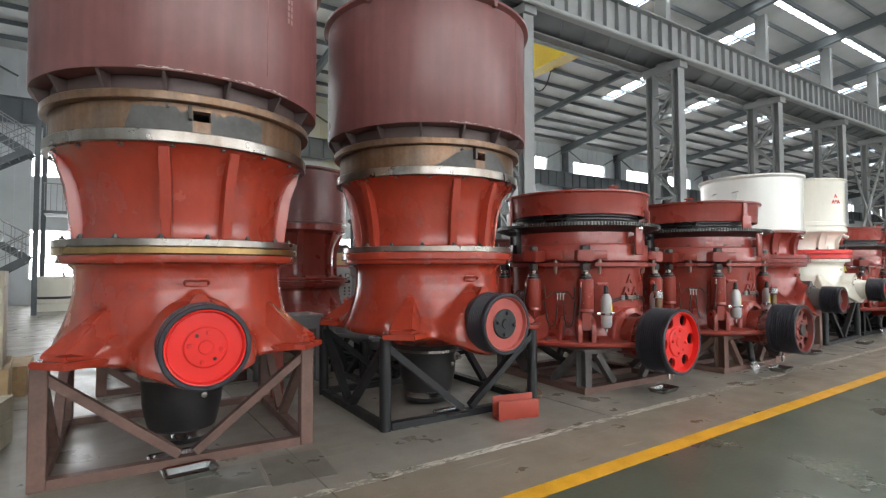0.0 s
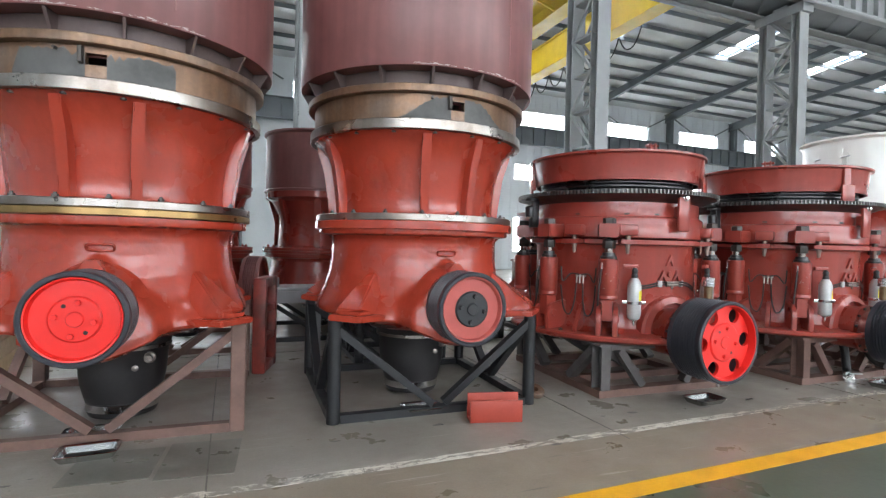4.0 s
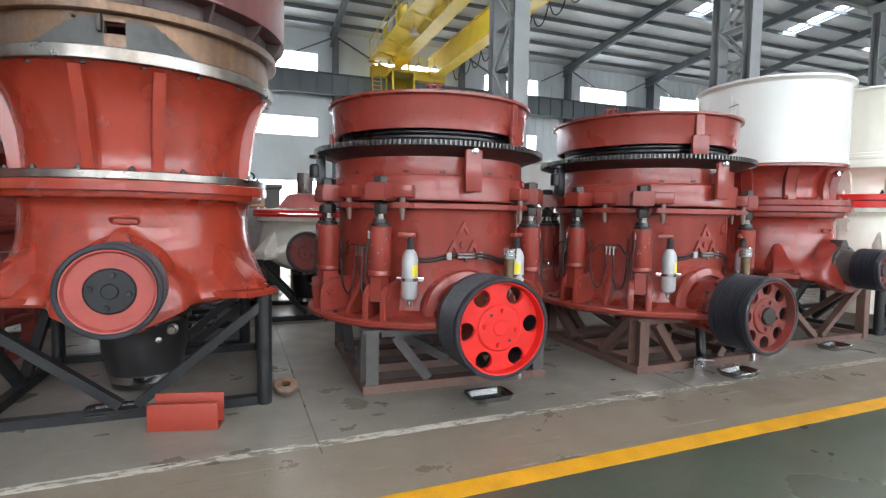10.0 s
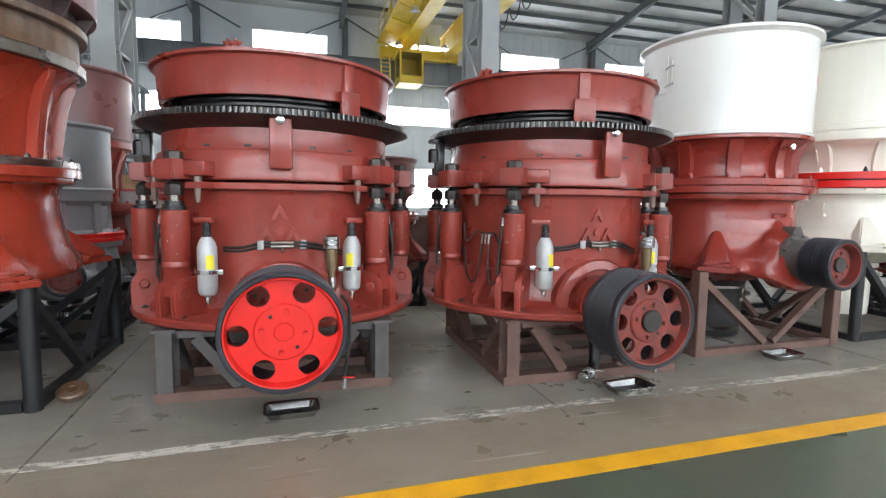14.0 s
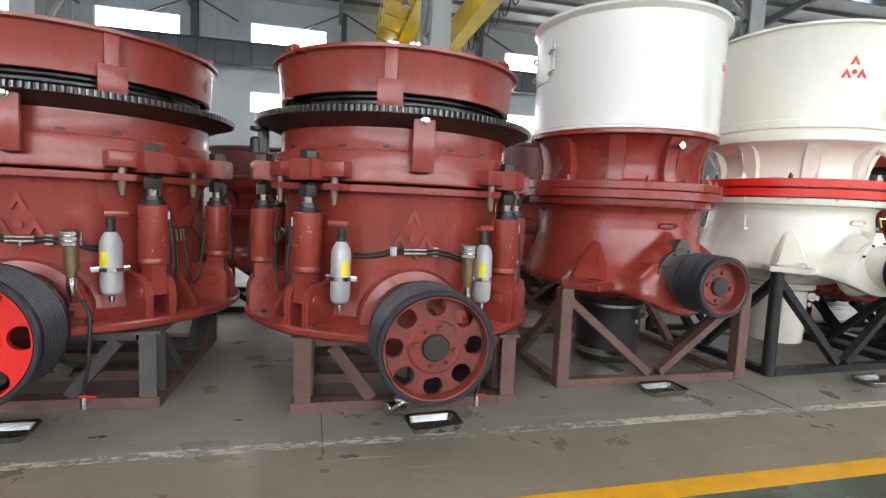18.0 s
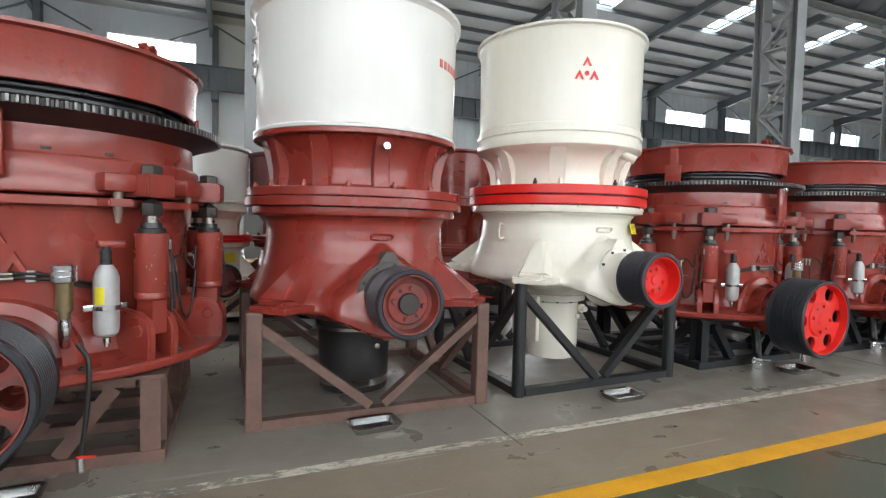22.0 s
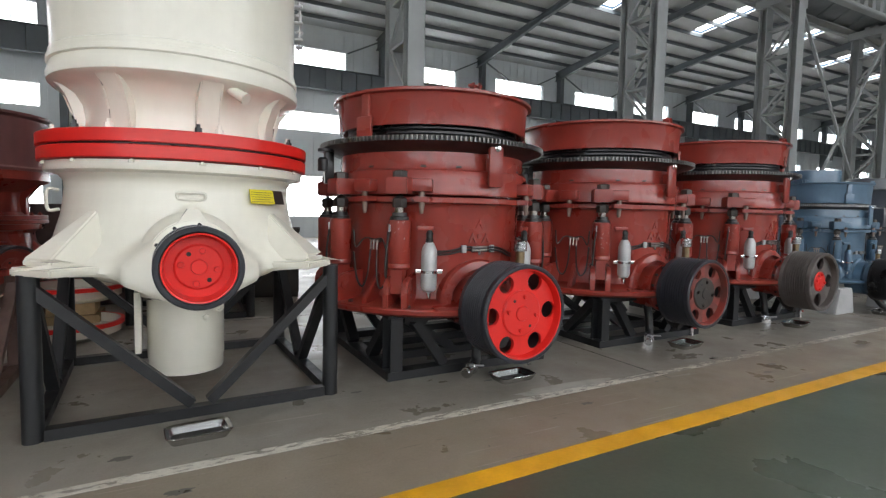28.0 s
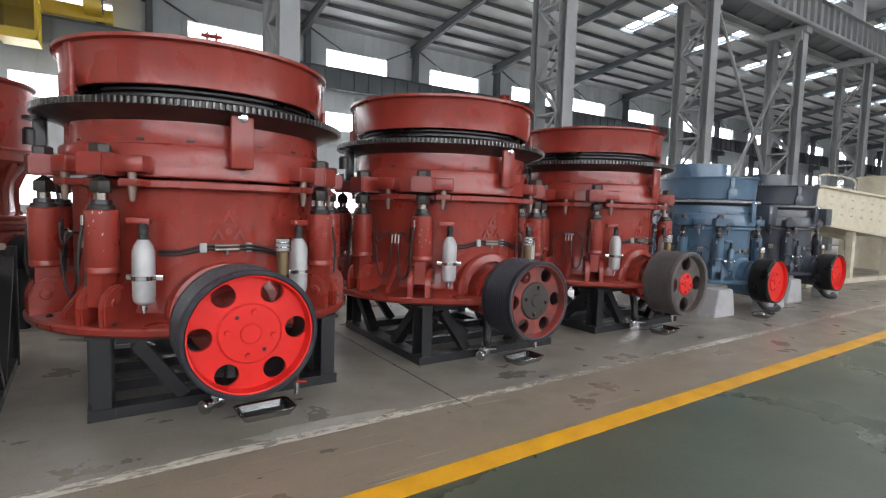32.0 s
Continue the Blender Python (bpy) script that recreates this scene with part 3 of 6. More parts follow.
structure("runway_walkway", bm, STEEL_DARK, "dark plated walkway between the runway girders")

# ---- parts shared by the crushers ----
def pulley(parent, y_face, z, radius, width, rim, disc, hub, holes, hub_r=0.2, recess=0.05, spin=0.0, cap=None):
    """A grooved V-belt pulley whose axis runs along y, its face towards the aisle."""
    p = new("pulley")
    p.parent = parent
    p.matrix_basis = Matrix.Translation((0, y_face, z)) @ Matrix.Rotation(radians(-90), 4, "X") @ Matrix.Rotation(radians(spin), 4, "Z")
    prof = [(radius - 0.04, 0.05), (radius - 0.035, 0.004), (radius - 0.03, 0.0), (radius - 0.01, 0.0), (radius, 0.01), (radius, 0.05)]
    n = int((width - 0.08) / 0.03)
    for i in range(n):
        z0 = 0.055 + 0.03 * i
        prof += [(radius, z0), (radius - 0.018, z0 + 0.008), (radius - 0.018, z0 + 0.014), (radius, z0 + 0.022)]
    prof += [(radius, width), (radius - 0.04, width), (radius - 0.04, 0.05)]
    part("rim", lathe(prof, 64), rim, p, smooth=25)
    r_in = radius - 0.04
    if holes:
        r_mid = (r_in + hub_r) / 2 + 0.005
        hr = (r_in - hub_r) * 0.40
        steps, half = 32, math.pi / holes
        bm = bmesh.new()
        spoke = []
        for zz in (recess, recess + 0.035):
            vi, vo = [], []
            for i in range(steps):
                t = 2 * math.pi * i / steps
                u, v = math.cos(t), math.sin(t)
                q = Vector((r_mid + hr * u, hr * v, zz))
                s = 1 / max(abs(u), abs(v))
                rr = r_mid + (r_in - r_mid if u > 0 else r_mid - hub_r + 0.01) * u * s
                aa = half * v * s
                vi.append(bm.verts.new(q))
                vo.append(bm.verts.new((rr * math.cos(aa), rr * math.sin(aa), zz)))
            for i in range(steps):
                j = (i + 1) % steps
                bm.faces.new((vi[i], vi[j], vo[j], vo[i]))
            spoke.append(vi)
        for i in range(steps):
            j = (i + 1) % steps
            bm.faces.new((spoke[0][i], spoke[0][j], spoke[1][j], spoke[1][i]))
        sector = finish(bm, "web_sector", disc, 25)
        for k in range(holes):
            share("web_sector", sector, p, Matrix.Rotation(2 * half * k, 4, "Z"))
    else:
        part("web", lathe([(hub_r * 0.8, recess), (r_in, recess), (r_in, recess + 0.04), (hub_r * 0.8, recess + 0.04)], 48, closed=True), disc, p)
    part("inner_lip", lathe([(r_in, 0.004), (r_in - 0.01, 0.006), (r_in - 0.024, recess + 0.004), (r_in, recess + 0.004)], 64, closed=True), disc, p)
    part("hub", lathe([(0, recess - 0.02), (hub_r - 0.012, recess - 0.02), (hub_r, recess - 0.01), (hub_r, recess + 0.08), (0, recess + 0.08)], 40), hub, p)
    if cap:
        part("shaft_cap", lathe([(0, recess - 0.05), (hub_r * 0.46, recess - 0.05), (hub_r * 0.5, recess - 0.04), (hub_r * 0.5, recess)], 32), cap, p)
    else:
        part("shaft_cap", lathe([(0, recess - 0.03), (hub_r * 0.3, recess - 0.03), (hub_r * 0.34, recess - 0.02), (hub_r * 0.34, recess)], 32), hub, p)
    bolt = finish(lathe([(0, -0.022), (0.017, -0.022), (0.02, -0.016), (0.02, 0.0)], 6), "bolt", hub)
    hole = finish(lathe([(0, -0.002), (0.014, -0.002), (0.014, 0.0)], 12), "tapped_hole", BLACK)
    for k in range(4):
        a = radians(90 * k + 10)
        share("bolt", bolt, p, Matrix.Translation((hub_r * 0.72 * math.cos(a), hub_r * 0.72 * math.sin(a), recess - 0.02)))
    for k in range(2):
        a = radians(180 * k + 55)
        share("tapped_hole", hole, p, Matrix.Translation((hub_r * 0.7 * math.cos(a), hub_r * 0.7 * math.sin(a), recess - 0.021)))
    return p


def bolt_ring(parent, count, radius, z, size, mat, start=0.0, tall=0.9):
    h = size * tall
    me = finish(lathe([(0, 0), (size, 0), (size, h * 0.6), (size * 0.55, h * 0.6), (size * 0.55, h), (0, h)], 6), "bolt", mat)
    for k in range(count):
        share("bolt", me, parent, around(start + 360 / count * k, radius, z) @ Matrix.Rotation(radians(37 * k), 4, "Z"))


def chevron_mark(parent, m, size, depth, mat, label):
    """A mark of three chevrons round a disc, drawn as plain shapes; it lies in xz and stands out along -y."""
    e = new("emblem")
    e.parent = parent
    e.matrix_basis = m
    tagged(e, label)
    s = size / 2
    for cx, cz in ((0.0, 0.55), (-0.62, -0.55), (0.62, -0.55)):
        part("chevron", prism([((cx - 0.40) * s, (cz - 0.36) * s), ((cx - 0.20) * s, (cz - 0.36) * s), (cx * s, (cz + 0.02) * s), ((cx + 0.20) * s, (cz - 0.36) * s), ((cx + 0.40) * s, (cz - 0.36) * s), (cx * s, (cz + 0.42) * s)], depth), mat, e, smooth=0)
    part("disc", rod((0, -depth / 2, -0.40 * s), (0, depth / 2, -0.40 * s), 0.2 * s, 20), mat, e)
    return e


def smooth01(x):
    x = max(0.0, min(1.0, x))
    return x * x * (3 - 2 * x)


def stand(x, y, w, d, h, mat, turn, label, round_legs):
    """A welded steel support stand: four legs, a floor frame and diagonal braces."""
    st = thing("steel_stand", pose(x, y, 0, 0, 0, turn), label, "stand", "crusher stands")
    t = 0.06
    hw, hd = w / 2 - t, d / 2 - t
    for sx in (-1, 1):
        for sy in (-1, 1):
            if round_legs:
                part("leg", rod((sx * hw, sy * hd, 0.0), (sx * hw, sy * hd, h), 0.062, 20), mat, st)
            else:
                part("leg", box((0.12, 0.12, h), pose(sx * hw, sy * hd, h / 2), bevel=0.012), mat, st, smooth=0)
    for s in (-1, 1):
        part("floor_beam", beam((-hw + 0.06, s * hd, 0.038), (hw - 0.06, s * hd, 0.038), 0.09, 0.076), mat, st, smooth=0)
        part("floor_beam", beam((s * hw, -hd + 0.06, 0.038), (s * hw, hd - 0.06, 0.038), 0.09, 0.076), mat, st, smooth=0)
        for k in (-1, 1):
            part("brace", beam((k * (hw - 0.02), s * hd, h - 0.1), (k * 0.06, s * hd, 0.10), 0.07, 0.085, up=(0, 1, 0)), mat, st, smooth=0)
            part("brace", beam((s * hw, k * (hd - 0.02), h - 0.1), (s * hw, k * 0.06, 0.10), 0.07, 0.085, up=(1, 0, 0)), mat, st, smooth=0)
    return st


def shell(profile, feet, k, z0, zf, zp, front, bm=None):
    """The lower shell: a turned body drawn out into four feet, with the pinion boss swelling towards the aisle."""
    seg = 240
    fine = [profile[0]]
    for (r0, h0), (r1, h1) in zip(profile, profile[1:]):
        n = max(1, int(abs(h1 - h0) / 0.02))
        fine += [(r0 + (r1 - r0) * i / n, h0 + (h1 - h0) * i / n) for i in range(1, n + 1)]
    profile = fine
    bm = bmesh.new()
    rings = []
    for j in range(seg):
        a = 360 * j / seg
        ring = []
        for r, z in profile:
            b = max(0.0, math.cos(radians(4 * (a - 45))))
            up = smooth01((z0 + 0.22 - z) / 0.22) if z > z0 - 0.06 else smooth01((z - (z0 - 0.2)) / 0.14)
            rr = r + feet * b ** 2.2 * up
            # pinion boss: a gable that widens downwards
            off = (a + 180) % 360 - 180
            drop = max(0.0, min(1.0, (zf - 0.225 - z) / (zf - 0.225 - zp)))
            side = abs(radians(off)) * 0.95 * k
            width, fillet = 0.02 + 0.30 * drop ** 1.25, 0.035 + 0.16 * drop
            boss = max(0.0, min(1.0, (width + fillet - side) / fillet))
            boss = boss ** 1.6 * (1.0 - 0.12 * min(1.0, side / width) ** 2)
            low = smooth01((z - (zp - 0.34)) / 0.22)
            rr += front * boss * min(1.0, 1.5 * drop) ** 0.8 * low
            ar = radians(a)
            dip = 0.20 * k * math.exp(-(off / 19) ** 2) * smooth01((z0 + 0.24 - z) / 0.24) * (1 if r > 0.8 * k else 0)
            ring.append(bm.verts.new((rr * math.sin(ar), -rr * math.cos(ar), z - dip)))
        rings.append(ring)
    n = len(profile)
    for j in range(seg):
        p, q = rings[j], rings[(j + 1) % seg]
        for i in range(n - 1):
            bm.faces.new((p[i], q[i], q[i + 1], p[i + 1]))
    bm.faces.new([r[0] for r in rings])
    bm.faces.new([r[-1] for r in reversed(rings)])
    return bm


def single_cylinder_crusher(x, y, turn, spec, name="cone_crusher"):
    """A single-cylinder cone crusher: hopper, upper shell, lower shell with four feet, hydraulic cylinder and drive pulley."""
    c = thing(name, pose(x, y, 0, 0, 0, turn), spec["label"], "cone crusher", spec.get("group", "crusher row"))
    k, low, up = spec["k"], spec["low"], spec["up"]
    z0, zf, zp = spec["foot"], spec["flange"], spec["pulley_z"]
    prof = [(0.44 * k, z0 - 0.21), (0.52 * k, z0 - 0.185), (0.62 * k, z0 - 0.115), (0.70 * k, z0 - 0.03), (0.92 * k, z0 - 0.02), (1.03 * k, z0 - 0.015), (1.05 * k, z0 + 0.01), (1.05 * k, z0 + 0.05), (1.035 * k, z0 + 0.09), (1.01 * k, z0 + 0.15), (0.98 * k, z0 + 0.22), (0.955 * k, z0 + 0.30), (0.93 * k, z0 + 0.38), (0.915 * k, z0 + 0.46),
            (0.905 * k, z0 + 0.54), (0.90 * k, zf - 0.12), (0.905 * k, zf - 0.06), (0.94 * k, zf - 0.015), (1.03 * k, zf), (1.035 * k, zf + 0.01), (1.035 * k, zf + 0.065), (0.7 * k, zf + 0.068)]
    part("lower_shell", shell(prof, 0.24 * k, k, z0, zf, zp, 0.24 * k), low, c, smooth=40)
    fx = spec.get("reach", 1.38) * k
    for a in (45, 135, 225, 315):
        bm = prism([(-0.17, 0.0), (0.17, 0.0), (0.30, 0.5), (-0.30, 0.5)], 0.055, around(a, 0, z0 + 0.022) @ Matrix.Translation((0, -fx, 0)) @ Matrix.Rotation(radians(-90), 4, "X"))
        bmesh.ops.bevel(bm, geom=bm.edges[:], offset=0.012, segments=2, affect="EDGES")
        part("foot", bm, low, c)
        gb = bmesh.new()
        for px, py, pz in ((0.025, -0.84 * k, 0.475), (0.12, 0.045 - fx, 0.05), (0.12, 0.045 - fx, 0.10), (0.22, -0.88 * k, 0.05), (0.17, 0.22 - fx, 0.05)):
            for sx in (-1, 1):
                gb.verts.new((sx * px, py, z0 + pz))
        bmesh.ops.convex_hull(gb, input=gb.verts[:])
        bmesh.ops.bevel(gb, geom=gb.edges[:], offset=0.012, segments=2, affect="EDGES")
        gb.transform(around(a))
        part("foot_gusset", gb, low, c)
        part("foot_bolt", rod(around(a, fx - 0.10, z0 + 0.05) @ Vector((0, 0, 0)), around(a, fx - 0.10, z0 + 0.085) @ Vector((0, 0, 0)), 0.032, 6), spec.get("bolt_mat", CAST), c)
    # pinion shaft housing
    y_in = -1.10 * k
    yf = spec["pulley"]["y"] + spec["pulley"]["w"]
    turn_y = Matrix.Rotation(radians(90), 4, "X")
    part("pinion_housing", lathe([(0.36 * k, 0.0), (0.335 * k, 0.08 * k), (0.31 * k, 0.13 * k), (0.30 * k, 0.16 * k), (0, 0.16 * k)], 48, m=Matrix.Translation((0, -0.98 * k, zp)) @ turn_y), low, c)
    housing = part("shaft_flange", lathe([(0, 0), (0.285 * k, 0), (0.29 * k, 0.006), (0.29 * k, 0.045), (0.24 * k, 0.05), (0.2 * k, max(0.07, -yf + y_in - 0.0)), (0, max(0.07, -yf + y_in))], 48, m=Matrix.Translation((0, -1.14 * k, zp)) @ turn_y), spec["flange_mat"], c, "bolted shaft flange")
    part("boss_plate", prism([(-0.15 * k, zp + 0.20 * k), (0.15 * k, zp + 0.20 * k), (0.035, zp + 0.375 * k), (-0.035, zp + 0.375 * k)], 0.16 * k, pose(0, -1.085 * k, 0)), spec["flange_mat"] if spec["flange_mat"] is RUBBER_GREY else low, c, smooth=0)
    fb = finish(lathe([(0, 0), (0.014, 0), (0.014, 0.016), (0, 0.016)], 6), "flange_bolt", BLACK)
    for j in range(10):
        a = radians(36 * j + 8)
        share("flange_bolt", fb, housing, Matrix.Translation((0.265 * k * math.sin(a), -1.14 * k - 0.045, zp + 0.265 * k * math.cos(a))) @ turn_y)
    part("lifting_slot", tube([(-0.085, -0.905 * k, zf - 0.19), (-0.085, -0.93 * k, zf - 0.15), (0.0, -0.935 * k, zf - 0.145), (0.085, -0.93 * k, zf - 0.15), (0.085, -0.905 * k, zf - 0.19), (0.0, -0.925 * k, zf - 0.195), (-0.085, -0.905 * k, zf - 0.19)], 0.011), low, c)
    for nm, z_a, z_b, r, mat in spec["rings"]:
        part(nm, lathe([(r - 0.25, z_a), (r - 0.006, z_a), (r, z_a + 0.006), (r, z_b - 0.006), (r - 0.006, z_b), (r - 0.25, z_b)], 96, closed=True), mat, c)
    part("upper_shell", lathe(spec["upper"], 96), up, c)
    rib = prism(spec["rib"], spec.get("rib_w", 0.055), Matrix.Rotation(radians(-90), 4, "Z"))
    bmesh.ops.bevel(rib, geom=rib.edges[:], offset=0.01, segments=2, affect="EDGES")
    rib_mesh = finish(rib, "rib", up)
    for a in spec.get("rib_angles") or [360 / spec["ribs"] * i + spec.get("rib_start", 0) for i in range(spec["ribs"])]:
        share("rib", rib_mesh, c, around(a))
    for count, r, z, size, mat, start, tall in spec["bolts"]:
        bolt_ring(c, count, r, z, size, mat, start, tall)
    if spec.get("hopper"):
        part("hopper", lathe(spec["hopper"], 96), spec["hopper_mat"], c)
    if spec.get("skirt"):
        part("hopper_skirt", lathe(spec["skirt"], 96), spec["skirt_mat"], c, "tapered skirt below the hopper, shade put into its colour")
        (r0, h0), (r1, h1) = spec["skirt"][0], spec["skirt"][1]
        sr = finish(prism([(r0 - 0.02, h0 + 0.002), (r0 + 0.07, h0 + 0.002), (r1 + 0.14, h1 - 0.002), (r1 - 0.02, h1 - 0.002)], 0.022, Matrix.Rotation(radians(-90), 4, "Z")), "skirt_rib", spec["skirt_mat"], 0)
        for i in range(16):
            share("skirt_rib", sr, c, around(22.5 * i + 9))
    zb, r = spec["cyl_bottom"], spec["cyl_r"]
    if spec.get("band"):
        f = [r * (1 - (1 - q) * spec.get("taper", 1.0)) for q in (0.64, 0.74, 0.76, 0.78, 0.81, 0.85, 0.91, 0.95)]
        part("hydraulic_cylinder", lathe([(0, zb), (f[0], zb), (f[1], zb + 0.012), (f[2], zb + 0.03), (f[3], zb + 0.05), (f[3], zb + 0.135), (f[4], zb + 0.14), (f[5], zb + 0.19), (f[6], zb + 0.28), (f[7], zb + 0.36), (r, z0 - 0.31), (r * 1.05, z0 - 0.28), (r * 1.12, z0 - 0.20), (0, z0 - 0.20)], 48), spec["cyl_mat"], c, "black hydraulic adjusting cylinder")
        part("polished_band", lathe([(f[3] - 0.005, zb + 0.062), (f[3] + 0.006, zb + 0.062), (f[3] + 0.006, zb + 0.128), (f[3] - 0.005, zb + 0.128)], 48, closed=True), CHROME, c)
        part("polished_collar", lathe([(r * 1.0, z0 - 0.305), (r * 1.07, z0 - 0.305), (r * 1.07, z0 - 0.275), (r * 1.0, z0 - 0.275)], 48, closed=True), STEEL, c)
    else:
        part("hydraulic_cylinder", lathe([(0, zb), (r * 0.86, zb), (r * 0.88, zb + 0.02), (r * 0.88, zb + 0.10), (r * 0.90, zb + 0.13), (r * 0.90, z0 - 0.31), (r * 1.12, z0 - 0.28), (r * 1.12, z0 - 0.20), (0, z0 - 0.20)], 48), spec["cyl_mat"], c, "painted hydraulic adjusting cylinder")
        fbm = finish(lathe([(0, 0), (0.016, 0), (0.016, 0.018), (0, 0.018)], 6), "flange_bolt", CAST)
        for j in range(14):
            share("flange_bolt", fbm, c, around(360 / 14 * j, r * 1.05, z0 - 0.298))
    pm = spec.get("port_mat", STEEL)
    part("oil_port", lathe([(0, 0), (0.05, 0), (0.05, 0.03), (0.03, 0.04), (0.03, 0.09), (0.018, 0.09), (0.018, 0.06), (0, 0.06)], 20, m=Matrix.Translation((r * 0.68, -r * 0.72, z0 - 0.38)) @ turn_y), pm, c)
    part("oil_port", lathe([(0, 0), (0.026, 0), (0.026, 0.014), (0.014, 0.02), (0, 0.02)], 20, m=Matrix.Translation((r * 0.4, -r * 0.91, z0 - 0.46)) @ turn_y), pm, c)
    pl = spec["pulley"]
    pulley(c, pl["y"], zp, pl["r"], pl["w"], pl.get("rim", RUBBER), pl["disc"], pl["hub"], pl["holes"], pl["hub_r"], pl["recess"], pl.get("spin", 0), pl.get("cap"))
    return c


# ---- front row: the two large crushers with maroon hoppers ----
BIG_UPPER = [(0.86, 1.93), (0.865, 1.96), (0.86, 2.0), (0.865, 2.1), (0.885, 2.28), (0.92, 2.43), (0.965, 2.55), (1.03, 2.63), (1.08, 2.67), (1.1, 2.69)]
BIG_RIB = [(0.80, 1.935), (0.94, 1.935), (0.955, 2.1), (1.0, 2.4), (1.06, 2.59), (1.085, 2.675), (0.8, 2.675)]
BIG_HOPPER = [(1.05, 3.225), (1.25, 3.225), (1.256, 3.235), (1.256, 4.60), (1.31, 4.625), (1.31, 4.655), (1.235, 4.655), (1.235, 3.25)]
BIG_SKIRT = [(1.095, 3.09), (1.10, 3.223), (1.06, 3.223), (1.06, 3.09)]
BIG_RINGS = [("upper_flange", 2.69, 2.785, 1.15, STEEL), ("hopper_flange", 3.02, 3.09, 1.175, RUST), ("joint_flange", 1.865, 1.93, 1.07, STEEL)]


def big_spec(shim, disc, hub, label):
    return dict(label=label, k=1.0, low=RED_BRIGHT, up=RED_BRIGHT, foot=0.955, flange=1.735, pulley_z=1.1, flange_mat=CAST, rings=BIG_RINGS + [shim], upper=BIG_UPPER, rib=BIG_RIB, rib_angles=[90 * i + d for i in range(4) for d in (-14.5, 14.5)], rib_w=0.085,
                bolts=[(18, 1.0, 1.93, 0.024, CAST, 4, 1.6), (18, 1.085, 2.665, 0.022, CAST, 9, 0.9)], hopper=BIG_HOPPER, hopper_mat=MAROON, skirt=BIG_SKIRT, skirt_mat=SKIRT, reach=1.40,
                cyl_bottom=0.03, cyl_r=0.37, cyl_mat=CYL_BLACK, band=True, pulley=dict(y=-1.53, r=0.32, w=0.30, disc=disc, hub=hub, holes=0, hub_r=0.155, recess=0.045))


def adapter_ring(c, ragged):
    """A bare steel ring with a square slot at its front, patched round the slot with grey filler."""
    z_a, z_b, r = 2.785, 3.02, 1.105
    sec = [(r - 0.06, z_a), (r, z_a), (r, z_b), (r - 0.06, z_b)]
    part("adapter_ring", lathe(sec, 96, a0=-86.6, a1=266.6, closed=True), RUST, c, "bare rusty steel ring with a slot")
    for za, zb in ((z_a, z_a + 0.10), (z_b - 0.05, z_b)):
        part("slot_edge", lathe([(r - 0.06, za), (r, za), (r, zb), (r - 0.06, zb)], 4, a0=-93.4, a1=-86.6, closed=True), RUST, c)
    # black sheet added behind the slot in place of the shade inside
    part("slot_dark_backing", lathe([(r - 0.30, z_a), (r - 0.28, z_a), (r - 0.28, z_b), (r - 0.30, z_b)], 10, a0=-100, a1=-80, closed=True), BLACK, c)
    # filler patch with a wandering edge, thinned to nothing at its rim
    rng = random.Random(7)
    for lo, hi in ((-29, -3.5), (3.5, 27)):
        bm = bmesh.new()
        cols = []
        steps = 18
        for i in range(steps + 1):
            a = lo + (hi - lo) * i / steps
            edge = 1 - abs(a) / 30
            top = z_a + 0.012 + (z_b - z_a - 0.03) * (smooth01((7 if ragged else 1.5) * edge)) * (0.85 + 0.15 * rng.random() if abs(a) > 9 else 0.62 + 0.3 * rng.random() if ragged else 0.97)
            ar = radians(a)
            col = []
            for z in (z_a + 0.004, (z_a + top) / 2, top):
                col.append(bm.verts.new(((r + 0.004) * math.sin(ar), -(r + 0.004) * math.cos(ar), z)))
            cols.append(col)
        for p, q in zip(cols, cols[1:]):
            for i in range(2):
                bm.faces.new((p[i], q[i], q[i + 1], p[i + 1]))
        part("filler_patch", bm, FILLER, c, "smeared grey body filler")
    part("slot_lug", box((0.03, 0.07, 0.12), around(-4.6, r + 0.02, z_b - 0.075), bevel=0.006), CAST, c)
    part("ring_screw", rod(around(-13, r, z_b - 0.04) @ Vector((0, 0, 0)), around(-13, r + 0.04, z_b - 0.04) @ Vector((0, 0, 0)), 0.012, 8), CAST, c)


M1 = single_cylinder_crusher(0.735, 5.29, 0, big_spec(("joint_shim", 1.805, 1.863, 1.068, BRASS), RED_VIVID, RED_VIVID, "orange red cone crusher with maroon hopper and solid vivid red pulley"))
M2 = single_cylinder_crusher(3.535, 5.29, 2.2, big_spec(("joint_shim", 1.78, 1.863, 1.08, RED_BRIGHT), RED_PINK, STAND_BLACK, "orange red cone crusher with maroon hopper and black hubbed pulley"))
for c in (M1, M2):
    adapter_ring(c, c is M1)
    for a in (-65, 0, 65, 140, 220):
        part("lifting_lug", box((0.05, 0.05, 0.09), around(a + 3, 1.29, 4.62), bevel=0.008), MAROON, c)
    part("weld_seam", box((0.007, 0.006, 1.24), around(24, 1.257, 3.98)), MAROON_LIGHT, c, "pale hopper weld seam", smooth=0)
    rng = random.Random(3)
    bm = bmesh.new()
    for i in range(70):
        a = -22 + 56 * rng.random()
        box((0.008 + 0.035 * rng.random(), 0.004, 0.0015 + 0.004 * rng.random()), around(a, 1.2555, 3.236 + 0.016 * rng.random() ** 3) @ pose(0, 0, 0, 0, rng.uniform(-8, 8), 0), bm)
    tagged(part("scraped_edge", bm, PALE_PRIMER, c, "scraped pale paint on the hopper edge", smooth=0), kind="stuff")
